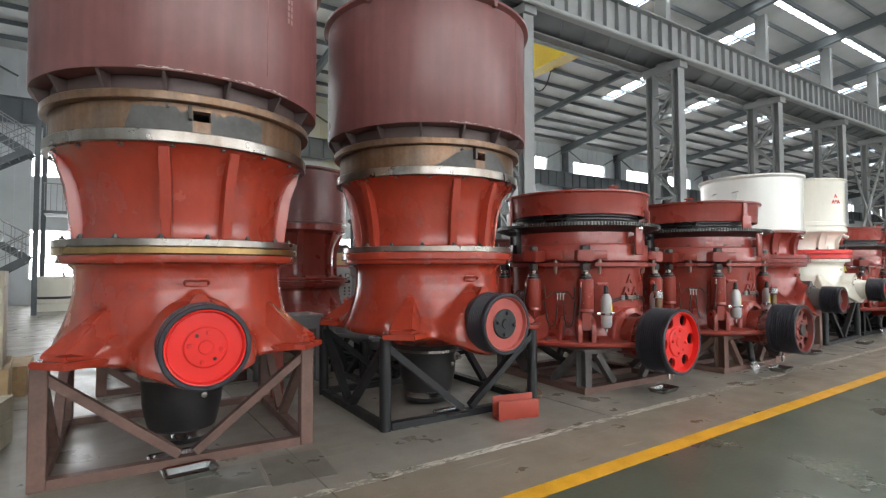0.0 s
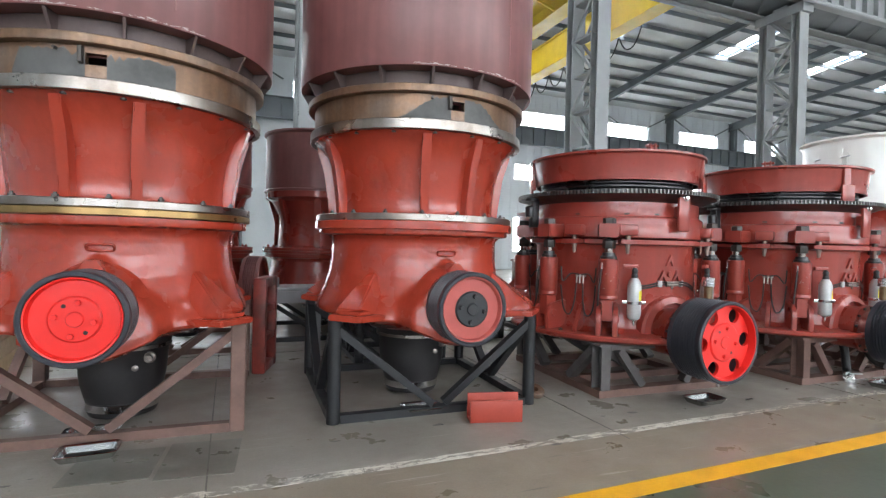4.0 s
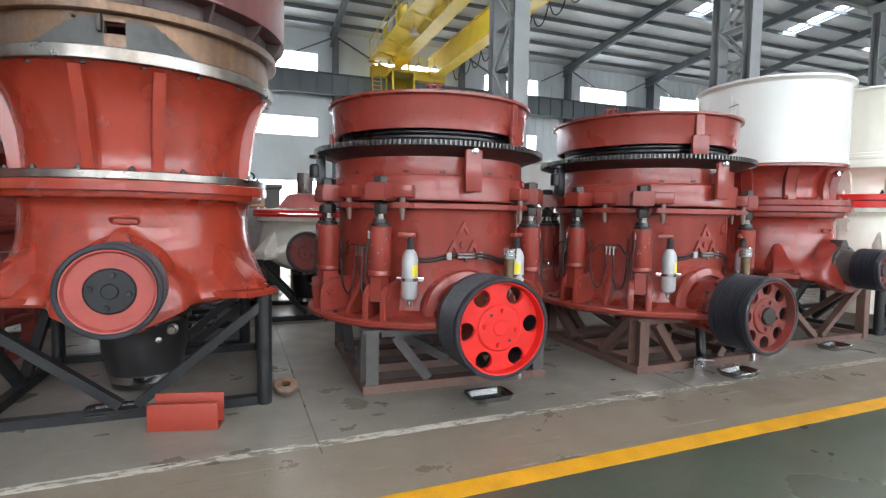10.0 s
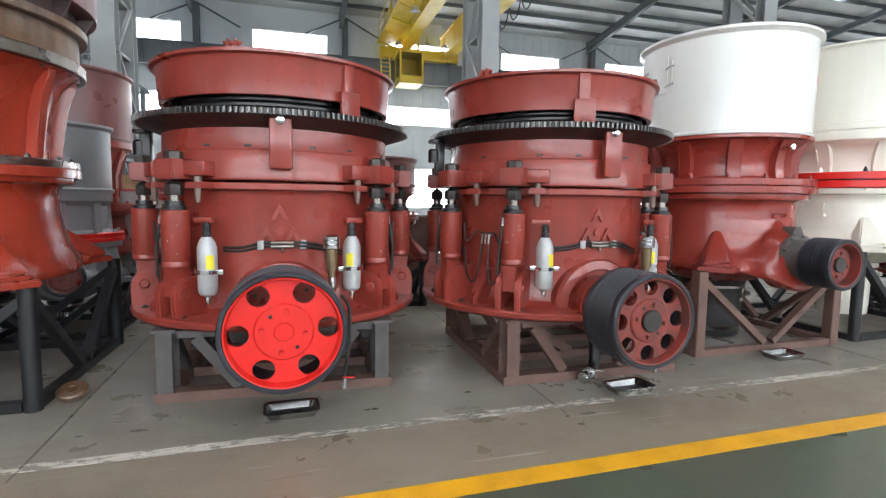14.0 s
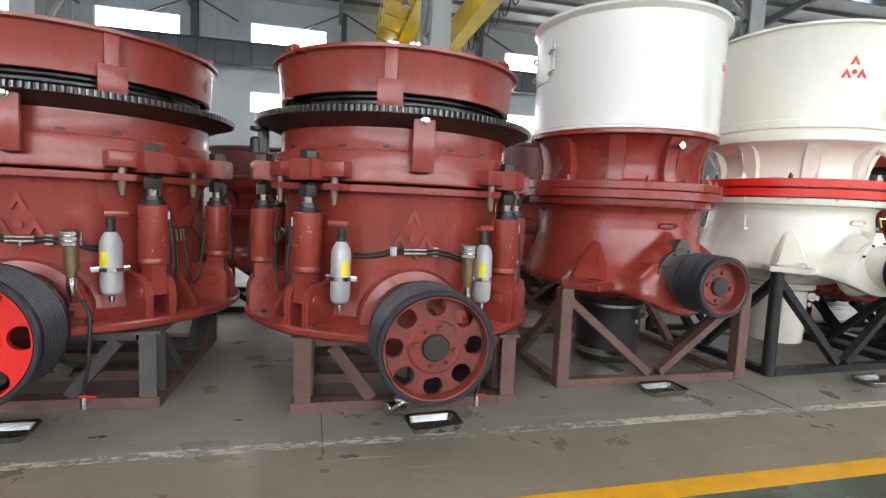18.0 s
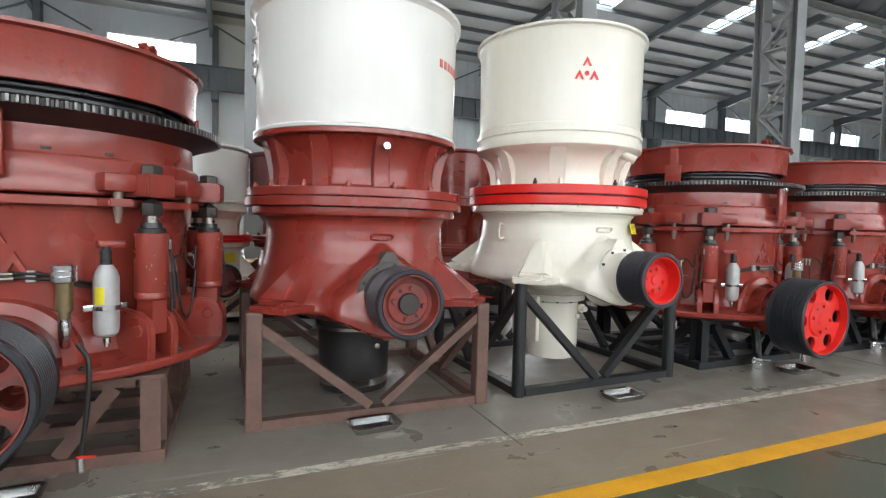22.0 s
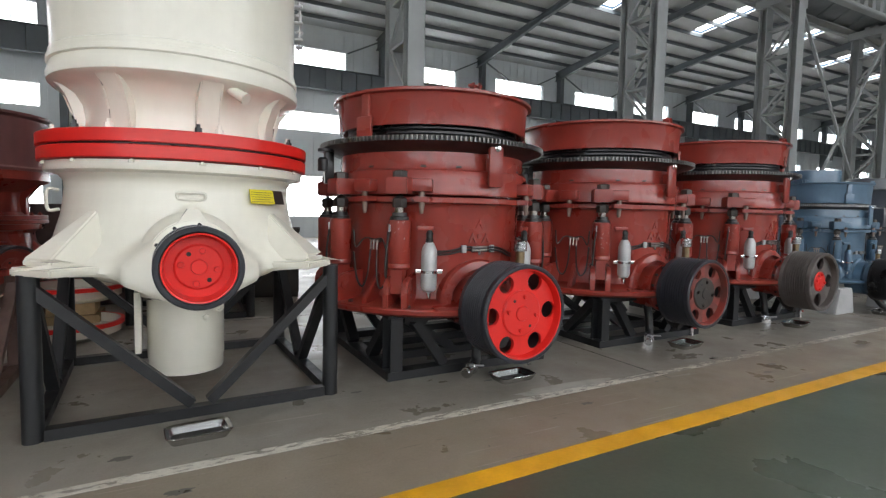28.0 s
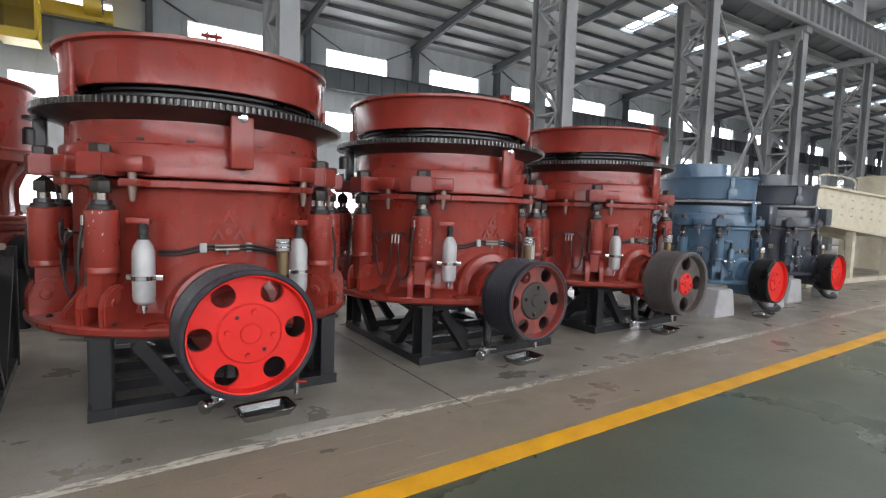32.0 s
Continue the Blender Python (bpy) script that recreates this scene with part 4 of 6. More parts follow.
for i in range(6):
    for j in range(2):
        part("writing_bar", box((0.022, 0.004, 0.045), around(35 + 1.9 * j, 1.257, 4.26 - 0.062 * i)), FADED, M1, "faded pale lettering bar", smooth=0)
stand(0.73, 5.53, 2.17, 2.0, 0.955, STAND_BROWN, -1.5, "red oxide primed steel stand under a red cone crusher", False)
stand(3.555, 5.41, 2.15, 2.0, 0.955, STAND_BLACK, 0, "black steel tube stand under a red cone crusher", True)

# ---- front row: the white-topped and the cream crusher ----
WHITE_TOP = dict(label="deep red cone crusher with a tall white hopper", k=0.93, low=RED_PRIMER, up=RED_PRIMER, foot=0.93, flange=1.695, pulley_z=1.06, flange_mat=RUBBER_GREY, reach=1.40,
                 rings=[("joint_flange", 1.765, 1.843, 1.03, RED_PRIMER), ("joint_flange", 1.85, 1.925, 1.02, RED_PRIMER)],
                 upper=[(0.80, 1.925), (0.76, 1.96), (0.745, 2.05), (0.75, 2.14), (0.77, 2.22), (0.81, 2.29), (0.86, 2.335), (0.885, 2.355), (0.955, 2.36), (0.96, 2.365), (0.96, 2.40)], ribs=10, rib=[(0.68, 1.93), (0.83, 1.93), (0.815, 2.1), (0.85, 2.26), (0.90, 2.35), (0.68, 2.35)], rib_w=0.14,
                 bolts=[(16, 0.95, 1.925, 0.026, RED_PRIMER, 4, 2.0)], hopper=[(0.90, 2.405), (0.955, 2.405), (0.96, 2.41), (0.96, 2.43), (0.935, 2.45), (0.945, 3.46), (0.965, 3.485), (0.99, 3.50), (0.99, 3.53), (0.92, 3.53), (0.91, 2.45)], hopper_mat=WHITE,
                 cyl_bottom=0.03, cyl_r=0.35, taper=0.22, cyl_mat=CYL_BLACK, band=True, pulley=dict(y=-1.60, r=0.255, w=0.32, disc=RED_GRIMY, hub=RED_GRIMY, holes=0, hub_r=0.16, recess=0.10, cap=CAST))
M5 = single_cylinder_crusher(11.6, 5.30, 2.7, WHITE_TOP)
for i in range(6):
    part("writing_bar", box((0.045, 0.004, 0.07), around(35 + 4.6 * i, 0.945, 3.06)), LETTER_RED, M5, "plain red bar of lettering", smooth=0)
part("inspection_door", lathe([(0.944, 2.92), (0.956, 2.92), (0.960, 3.34), (0.948, 3.34)], 10, a0=-90 - 106, a1=-90 - 84, closed=True), WHITE, M5, "white hinged inspection door")
for a in (-81, -107):
    hinge = part("inspection_hinge", box((0.02, 0.012, 0.30), around(a, 0.95, 3.13)), WHITE, M5, smooth=0)
    for j in range(2):
        part("latch", tube([around(a - 5, 0.95, 3.19 - 0.2 * j) @ Vector((0, 0, 0)), around(a, 0.99, 3.20 - 0.2 * j) @ Vector((0, 0, 0)), around(a + 3, 0.97, 3.21 - 0.2 * j) @ Vector((0, 0, 0))], 0.012), ALU, M5)
part("sight_plug", rod(around(-0.3, 0.86, 2.267) @ Vector((0, 0, 0)), around(-0.3, 0.97, 2.267) @ Vector((0, 0, 0)), 0.035, 20, bevel=0.008), CHROME, M5, "polished round plug")
stand(11.60, 5.42, 2.09, 2.0, 0.93, STAND_BROWN, 1.5, "red oxide primed steel stand under a red cone crusher", False)

CREAM_SPEC = dict(label="cream cone crusher with a red joint ring and small red pulley", k=0.93, low=CREAM, up=CREAM, foot=1.10, flange=1.80, pulley_z=1.19, flange_mat=CREAM, reach=1.40, bolt_mat=CREAM,
                  rings=[("joint_flange", 1.875, 1.965, 1.0, RED_VIVID), ("joint_flange", 1.98, 2.07, 1.005, RED_VIVID), ("joint_gap", 1.964, 1.981, 0.985, BLACK)],
                  upper=[(0.74, 2.07), (0.71, 2.10), (0.70, 2.2), (0.715, 2.3), (0.76, 2.38), (0.83, 2.43), (0.90, 2.455), (0.925, 2.48), (0.93, 2.53), (0.92, 2.56), (0.91, 2.60)], ribs=8, rib=[(0.64, 2.08), (0.75, 2.08), (0.76, 2.24), (0.81, 2.38), (0.90, 2.465), (0.64, 2.465)], rib_w=0.16, rib_start=10,
                  bolts=[(7, 0.93, 2.07, 0.024, BLACK, 3.0, 2.6), (8, 0.90, 2.07, 0.03, CREAM, 12, 2.4), (14, 0.965, 1.845, 0.022, CREAM, 4, 1.2)],
                  hopper=[(0.88, 2.60), (0.915, 2.60), (0.925, 2.61), (0.925, 2.645), (0.912, 2.65), (0.912, 2.69), (0.90, 2.70), (0.91, 3.59), (0.93, 3.63), (0.955, 3.645), (0.955, 3.67), (0.88, 3.67), (0.87, 2.62)], hopper_mat=CREAM,
                  cyl_bottom=0.16, cyl_r=0.335, cyl_mat=CREAM, port_mat=CREAM, pulley=dict(y=-1.64, r=0.25, w=0.32, disc=RED_VIVID, hub=RED_VIVID, holes=0, hub_r=0.14, recess=0.12))
M6 = single_cylinder_crusher(13.96, 5.38, 2.0, CREAM_SPEC)
chevron_mark(M6, around(-19.0, 0.912, 3.21), 0.24, 0.006, RED_VIVID, "red mark of three chevrons round a disc")
part("warning_label", lathe([(0.9, 1.59), (0.905, 1.59), (0.88, 1.70), (0.875, 1.70)], 6, a0=-90 + 27.5, a1=-90 + 43.5, closed=True), LABEL_YELLOW, M6, "yellow printed warning label")
for i in range(5):
    zz = 1.605 + 0.018 * i
    rr = 0.9065 - 0.0273 * (zz - 1.59) / 0.11 * 0.92
    part("writing_bar", lathe([(rr - 0.004, zz), (rr + 0.0012, zz), (rr + 0.0009, zz + 0.003), (rr - 0.004, zz + 0.003)], 6, a0=-90 + 28.1, a1=-90 + 42.5 - 2.2 * (i % 2), closed=True), STAND_GREY, M6)
part("rating_plate", lathe([(0.9, 1.59), (0.905, 1.59), (0.88, 1.70), (0.875, 1.70)], 4, a0=-90 + 44, a1=-90 + 52.5, closed=True), CAST, M6, "dark rating plate")
part("inspection_spout", rod(around(20, 0.8, 2.44) @ Vector((0, 0, 0)), around(24, 0.93, 2.36) @ Vector((0, 0, 0)), 0.035, 16, 0.045), CREAM, M6)
for a in (70, 84):
    part("latch_rail", tube([around(a, 0.95, 3.34) @ Vector((0, 0, 0)), around(a, 0.965, 3.2) @ Vector((0, 0, 0)), around(a, 0.95, 3.0) @ Vector((0, 0, 0))], 0.01), ALU, M6)
    for j in range(3):
        part("latch", rod(around(a - 2, 0.92, 3.02 + 0.14 * j) @ Vector((0, 0, 0)), around(a - 2, 0.985, 3.02 + 0.14 * j) @ Vector((0, 0, 0)), 0.014, 10), ALU, M6)
part("side_handle", tube([around(-72, 0.88, 1.52) @ Vector((0, 0, 0)), around(-72, 0.95, 1.52) @ Vector((0, 0, 0)), around(-72, 0.95, 1.66) @ Vector((0, 0, 0)), around(-72, 0.88, 1.66) @ Vector((0, 0, 0))], 0.012), CREAM, M6)
part("cylinder_bracket", box((0.05, 0.5, 0.5), pose(-0.36, 0.0, 0.62), bevel=0.01), CREAM, M6)
stand(13.99, 5.53, 2.11, 2.0, 1.10, STAND_BLACK, 3, "black steel tube stand under a cream cone crusher", True)


# ---- front row: the multi-cylinder crushers ----
def multi_cylinder_crusher(x, y, turn, paint, disc, hub, rim, label, s=1.0, holes=6, posts=(31, -115, 160), spin=0.0, cap=None, pulley_r=0.43, mark=True, emblem_turn=1.0, simple=False, breather=True, lift=0.05, labels=False, hub_size=0.47, stop_turn=0.0, valve=True):
    """A multi-cylinder hydraulic cone crusher with ring gear, clamping cylinders, accumulators and drive pulley."""
    c = thing("cone_crusher", pose(x, y, 0, 0, 0, turn), label, "cone crusher", "crusher row")
    wide = s * (0.93 if simple else 1.02)
    c.scale = (wide, wide, s)
    z_axis = 0.705 / s if s > 0.9 else 0.71
    turn_y = Matrix.Rotation(radians(90), 4, "X")
    part("main_frame", lathe([(0.0, 0.54 + lift), (1.22, 0.54 + lift), (1.275, 0.555 + lift), (1.295, 0.575 + lift), (1.30, 0.61 + lift), (1.285, 0.625 + lift), (1.2, 0.63 + lift), (1.06, 0.645 + lift), (1.0, 0.68 + lift), (0.975, 0.74 + lift), (0.97, 1.0), (0.97, 1.66), (0.985, 1.69), (1.055, 1.70), (1.06, 1.705), (1.06, 1.75), (1.055, 1.755), (0.9, 1.755)], 96), paint, c)
    part("adjustment_ring", lathe([(0.9, 1.775), (1.05, 1.775), (1.058, 1.785), (1.058, 2.0), (1.05, 2.015), (1.02, 2.02), (1.015, 2.03), (1.012, 2.19), (0.92, 2.20)], 96), paint, c)
    part("ring_gear", lathe([(0.92, 2.19), (1.02, 2.195), (1.06, 2.21), (1.19, 2.262), (1.208, 2.268), (1.208, 2.31), (1.2, 2.315), (0.95, 2.315), (0.9, 2.32)] if not simple else [(0.92, 2.19), (1.06, 2.21), (1.10, 2.24), (1.10, 2.30), (0.9, 2.32)], 96), GEAR, c, "oiled steel ring gear")
    bm = bmesh.new()
    for i in range(176):
        prism([(-0.013, 0), (0.013, 0), (0.007, 0.03), (-0.007, 0.03)], 0.044, around(360 / 176 * i, 1.098 if simple else 1.206, 2.275 if simple else 2.29) @ Matrix.Rotation(radians(90), 4, "X"), bm)
    tagged(part("gear_teeth", bm, ALU if simple else GEAR_TOOTH, c, "bright steel teeth of the ring gear", smooth=0), kind="stuff")
    prof = [(0.88, 2.315)]
    for i in range(5):
        prof += [(0.94, 2.33 + 0.045 * i), (0.94, 2.35 + 0.045 * i), (0.915, 2.362 + 0.045 * i)]
    prof += [(0.9, 2.56), (0.8, 2.56)]
    part("threaded_bowl", lathe(prof, 72), BLACK, c, "black threaded bowl")
    part("feed_hopper", lathe([(0.99, 2.325 if simple else 2.445), (1.022, 2.325 if simple else 2.445), (1.026, 2.33 if simple else 2.45), (1.045, 2.725), (1.055, 2.745), (1.09, 2.757), (1.092, 2.782), (1.02, 2.782), (1.0, 2.47)], 96), paint, c)
    part("hopper_floor", lathe([(0.0, 2.60), (0.6, 2.56), (1.0, 2.66)], 48), paint, c)
    for a in posts:
        part("hopper_post", box((0.10, 0.05, 0.37), around(a, 1.045, 2.585), bevel=0.008), paint, c)
        part("post_plate", box((0.19, 0.03, 0.22), around(a, 1.075, 2.42), bevel=0.006), paint, c)
    for a in (posts[0] + 60, posts[0] - 50, posts[0] + 170):
        lug = bmesh.new()
        for k in (-1, 1):
            prism([(-0.05, 0), (0.05, 0), (0.03, 0.07), (-0.03, 0.07)], 0.015, around(a, 1.03, 2.78) @ Matrix.Translation((k * 0.03, 0, 0)) @ Matrix.Rotation(radians(90), 4, "Z"), lug)
        rod(around(a, 1.03, 2.825) @ Vector((-0.07, 0, 0)), around(a, 1.03, 2.825) @ Vector((0.07, 0, 0)), 0.015, 10, bm=lug)
        part("lifting_lug", lug, paint, c)
    if simple:
        part("upper_drum", lathe([(0.3, 2.66), (0.62, 2.66), (0.62, 3.06), (0.58, 3.06), (0.56, 2.84)], 64, m=Matrix.Translation((-0.33, 0.05, 0))), paint, c)
    # stop plate below the gear
    pl = part("stop_plate", box((0.17, 0.04, 0.43), around(stop_turn, 1.13, 2.075), bevel=0.018), paint, c)
    part("plate_spacer", box((0.11, 0.08, 0.12), around(stop_turn, 1.085, 2.08), bevel=0.008), paint, c)
    part("stop_bolt", lathe([(0, 0), (0.035, 0), (0.035, 0.012), (0.026, 0.016), (0.026, 0.034), (0, 0.04)], 20, m=around(stop_turn, 1.15, 2.238) @ turn_y), CHROME, pl)
    for a in (-64, -33, -14, 14, 33, 64):
        part("locking_tab", box((0.055, 0.03, 0.02), around(a, 1.005, 2.05), bevel=0.004), CAST, c)
    # clamping cylinders round the frame
    cyl = finish(lathe([(0, 1.07), (0.09, 1.07), (0.105, 1.085), (0.105, 1.12), (0.102, 1.125), (0.105, 1.13), (0.105, 1.52), (0.098, 1.53), (0, 1.53)], 28), "cylinder_barrel", paint)
    gland = finish(lathe([(0, 1.53), (0.088, 1.53), (0.088, 1.56), (0.07, 1.565), (0.066, 1.60), (0, 1.60)], 24), "gland", BLACK)
    rodm = finish(lathe([(0, 1.60), (0.045, 1.60), (0.045, 1.65), (0, 1.65)], 20), "piston_rod", STEEL)
    nut = finish(lathe([(0, 1.648), (0.066, 1.648), (0.07, 1.655), (0.07, 1.73), (0, 1.78)], 6), "hex_nut", CAST)
    nut2 = finish(lathe([(0, 1.925), (0.066, 1.925), (0.07, 1.93), (0.07, 1.985), (0.05, 1.995), (0, 1.995)], 6), "hex_nut", CAST)
    ear = prism([(-0.13, 0), (0.13, 0), (0.105, 0.22), (-0.105, 0.22)], 0.155, pose(0, 0.12, 1.85) @ Matrix.Rotation(radians(90), 4, "X"))
    bmesh.ops.bevel(ear, geom=ear.edges[:], offset=0.012, segments=2, affect="EDGES")
    ear_mesh = finish(ear, "ring_ear", paint)
    ledge = prism([(-0.10, 0), (0.10, 0), (0.075, 0.15), (-0.075, 0.15)], 0.05, pose(0, 0.10, 1.728) @ Matrix.Rotation(radians(90), 4, "X"))
    bmesh.ops.bevel(ledge, geom=ledge.edges[:], offset=0.01, segments=2, affect="EDGES")
    ledge_mesh = finish(ledge, "flange_ear", paint)
    pin = finish(lathe([(0, 1.59), (0.017, 1.595), (0.023, 1.64), (0.029, 1.70), (0.029, 1.80), (0, 1.80)], 16), "guide_pin", STEEL_PIN)
    block = box((0.2, 0.16, 0.12), pose(0, 0.03, 1.86), bevel=0.015)
    block_mesh = finish(block, "pin_block", paint)
    clev = bmesh.new()
    for k in (-1, 1):
        prism([(-0.115, 0.64), (0.2, 0.60), (0.2, 1.02), (0.07, 1.0), (-0.03, 0.985), (-0.09, 0.945), (-0.12, 0.88), (-0.125, 0.80)], 0.055, pose(k * 0.088, 0, 0) @ Matrix.Rotation(radians(90), 4, "Z"), clev)
    bmesh.ops.bevel(clev, geom=clev.edges[:], offset=0.012, segments=2, affect="EDGES")
    clev_mesh = finish(clev, "clevis_lug", paint)
    eye = bmesh.new()
    box((0.11, 0.15, 0.24), pose(0, 0, 0.96), eye)
    eye_mesh = finish(eye, "rod_eye", paint)
    pinb = finish(rod((-0.125, -0.02, 0.87), (0.125, -0.02, 0.87), 0.042, 20, bevel=0.008), "clevis_pin", paint)
    for a in (43, 79, 115, 151, 180, 209, 245, 281, 317):
        m = around(a, 1.16)
        share("cylinder_barrel", cyl, c, m)
        share("gland", gland, c, m)
        share("piston_rod", rodm, c, m)
        share("hex_nut", nut, c, m)
        share("hex_nut", nut2, c, m)
        share("ring_ear", ear_mesh, c, m)
        share("clevis_lug", clev_mesh, c, m)
        share("rod_eye", eye_mesh, c, m)
        share("clevis_pin", pinb, c, m)
    for a in (33, 63, 150, 210, 297, 327):
        m = around(a, 1.12)
        share("guide_pin", pin, c, m)
        share("flange_ear", ledge_mesh, c, m)
        share("pin_block", block_mesh, c, m)
    # scraped paint on the front cylinders
    if not simple:
        rng = random.Random(int(x * 7))
        for a in (-43, 43, 79):
            bm = bmesh.new()
            m = around(a, 1.16)
            for i in range(9):
                q = radians(rng.uniform(-60, 60))
                zz = rng.uniform(1.18, 1.52)
                box((0.003 + 0.005 * rng.random(), 0.003, 0.005 + 0.018 * rng.random()), m @ Matrix.Rotation(q, 4, "Z") @ pose(0, -0.1045, zz, 0, rng.uniform(-35, 35), 0), bm)
            tagged(part("paint_scrape", bm, PALE_PRIMER, c, "scraped pale paint", smooth=0), kind="stuff")
    # accumulators on brackets beside the front cylinders
    for a in (-29, 29, 118, 242):
        m = around(a, 1.14)
        acc = part("accumulator", lathe([(0, 0.86), (0.045, 0.86), (0.066, 0.88), (0.073, 0.92), (0.073, 1.24), (0.06, 1.285), (0.036, 1.325), (0, 1.325)], 28, m=m), paint if simple else ALU, c, "painted gas accumulator bottle" if simple else "silver gas accumulator bottle")
        part("neck", lathe([(0.034, 1.315), (0.034, 1.36), (0.03, 1.365), (0.03, 1.40), (0.038, 1.40), (0.02, 1.44), (0, 1.44)], 16, m=m), HOSE, acc)
        part("valve", lathe([(0, 0.79), (0.012, 0.79), (0.014, 0.81), (0.022, 0.815), (0.022, 0.85), (0.012, 0.865)], 12, m=m), CHROME, acc)
        part("clamp_band", lathe([(0.068, 1.035), (0.079, 1.035), (0.079, 1.065), (0.068, 1.065)], 28, closed=True, m=m), CHROME, acc)
        part("clamp_bracket", box((0.25, 0.03, 0.04), m @ pose(0, 0.02, 1.05), bevel=0.004), CHROME, acc)
        part("tee_block", box((0.16, 0.05, 0.045), m @ pose(-0.04 if a < 0 else 0.04, 0.03, 1.455), bevel=0.008), paint, acc)
        if labels:
            part("bottle_label", lathe([(0.073, 1.075), (0.0745, 1.075), (0.0745, 1.185), (0.073, 1.185)], 6, a0=-62 if a < 0 else -165, a1=-15 if a < 0 else -118, closed=True, m=m), LABEL_YELLOW, acc, "yellow bottle label")
    # hoses with chromed couplings
    for dz in (0.0, 0.028):
        pts = [around(a, 0.99 + 0.015 * math.sin(radians(6 * a)), z + dz) @ Vector((0, 0, 0)) for a, z in ((-27, 1.20), (-18, 1.205), (-8, 1.245), (0, 1.24), (8, 1.245), (16, 1.225), (24, 1.18), (29, 1.16))]
        part("hose", tube(pts, 0.011), HOSE, c)
    for a in (-9.5, 9.5):
        part("hose_clip", box((0.05, 0.03, 0.075), around(a, 0.99, 1.255), bevel=0.006), PALE_GREY, c)
    for dz in (0.0, 0.03):
        part("coupling", rod(around(-5, 1.0, 1.24 + dz) @ Vector((0, 0, 0)), around(5, 1.0, 1.24 + dz) @ Vector((0, 0, 0)), 0.016, 10), STEEL, c)
    part("coupling", rod(around(0, 1.0, 1.255) @ Vector((0, 0, 0)), around(0, 1.0, 1.195) @ Vector((0, 0, 0)), 0.012, 10), STEEL, c)
    for base, sg in ((-61, 1), (61, -1), (-97, 1), (97, -1)):
        part("manifold", box((0.12, 0.04, 0.03), around(base, 1.0, 1.32), bevel=0.004), STEEL, c)
        for k in range(3):
            part("coupling", rod(around(base + (k - 1) * 2.2, 1.02, 1.32) @ Vector((0, 0, 0)), around(base + (k - 1) * 2.2, 1.03, 1.23) @ Vector((0, 0, 0)), 0.01, 8), STEEL, c)
        for k, (a, z) in enumerate(((base - 11, 1.20), (base + 11, 1.22))):
            pts = [around(base + (k * 2 - 1) * 2.2, 1.03, 1.23), around(base + (k * 2 - 1) * 3, 1.05, 1.0), around((base + a) / 2, 1.07, 0.86), around(a * 0.85 + base * 0.15, 1.08, 0.93), around(a, 1.10, z)]
            part("hose", tube([p @ Vector((0, 0, 0)) for p in pts], 0.009), HOSE, c)
        for k in (-1, 1):
            pts = [around(base, 1.01, 1.33), around(base + k * 6, 1.04, 1.34), around(base + k * 10, 1.09, 1.25), around(base + k * 11, 1.10, 1.42)]
            part("hose", tube([p @ Vector((0, 0, 0)) for p in pts], 0.008), HOSE, c)
    # short hose on every visible outer cylinder
    for a in (-79, -43, 43, 79):
        k = -1 if a < 0 else 1
        part("hose", tube([around(a + 3 * k, 1.25, 1.44) @ Vector((0, 0, 0)), around(a + 4 * k, 1.27, 1.2) @ Vector((0, 0, 0)), around(a + 4.5 * k, 1.26, 1.0) @ Vector((0, 0, 0))], 0.010), HOSE, c)
        part("coupling", rod(around(a + 3 * k, 1.25, 1.42) @ Vector((0, 0, 0)), around(a + 3 * k, 1.25, 1.49) @ Vector((0, 0, 0)), 0.013, 10), CHROME, c)
    # upright webs on the base flange
    web = prism([(0, 0.62 + lift), (0.24, 0.62 + lift), (0.24, 0.68 + lift), (0.06, 0.98), (0, 1.0)], 0.05, Matrix.Rotation(radians(-90), 4, "Z") @ Matrix.Translation((0.96, 0, 0)))
    bmesh.ops.bevel(web, geom=web.edges[:], offset=0.01, segments=2, affect="EDGES")
    web_mesh = finish(web, "base_web", paint)
    for a in (-60, 60, 90, 120, 150, 180, 210, 240, 270):
        share("base_web", web_mesh, c, around(a))
    bolt_ring(c, 12, 1.20, 0.628 + lift, 0.026, CAST, 22, 1.0)
    if mark:
        chevron_mark(c, around(emblem_turn, 0.972, 1.43), 0.33 if labels else 0.25, 0.04 if labels else 0.014, paint, "raised mark of three chevrons round a disc")
    # drive end
    part("pinion_arch", lathe([(0.42, 0.0), (0.42, 0.14), (0.40, 0.17), (0.33, 0.19), (0.33, 0.12)], 48, a0=-12, a1=192, m=Matrix.Translation((0, -0.84, z_axis)) @ turn_y), paint, c)
    fl = part("shaft_housing", lathe([(0, 0), (0.27, 0), (0.27, 0.30), (0.30, 0.305), (0.30, 0.345), (0.22, 0.35), (0.17, 0.44), (0.14, 0.70), (0, 0.70)] if not simple else [(0, 0), (0.36, 0), (0.36, 0.34), (0.31, 0.36), (0.31, 0.66), (0, 0.68)], 48, m=Matrix.Translation((0, -0.84, z_axis)) @ turn_y), paint, c)
    fb = finish(lathe([(0, 0), (0.018, 0), (0.018, 0.02), (0, 0.02)], 6), "flange_bolt", CAST)
    for j in range(12):
        a = radians(30 * j + 10)
        share("flange_bolt", fb, fl, Matrix.Translation((0.27 * math.sin(a), -0.84 - 0.345, z_axis + 0.27 * math.cos(a))) @ turn_y)
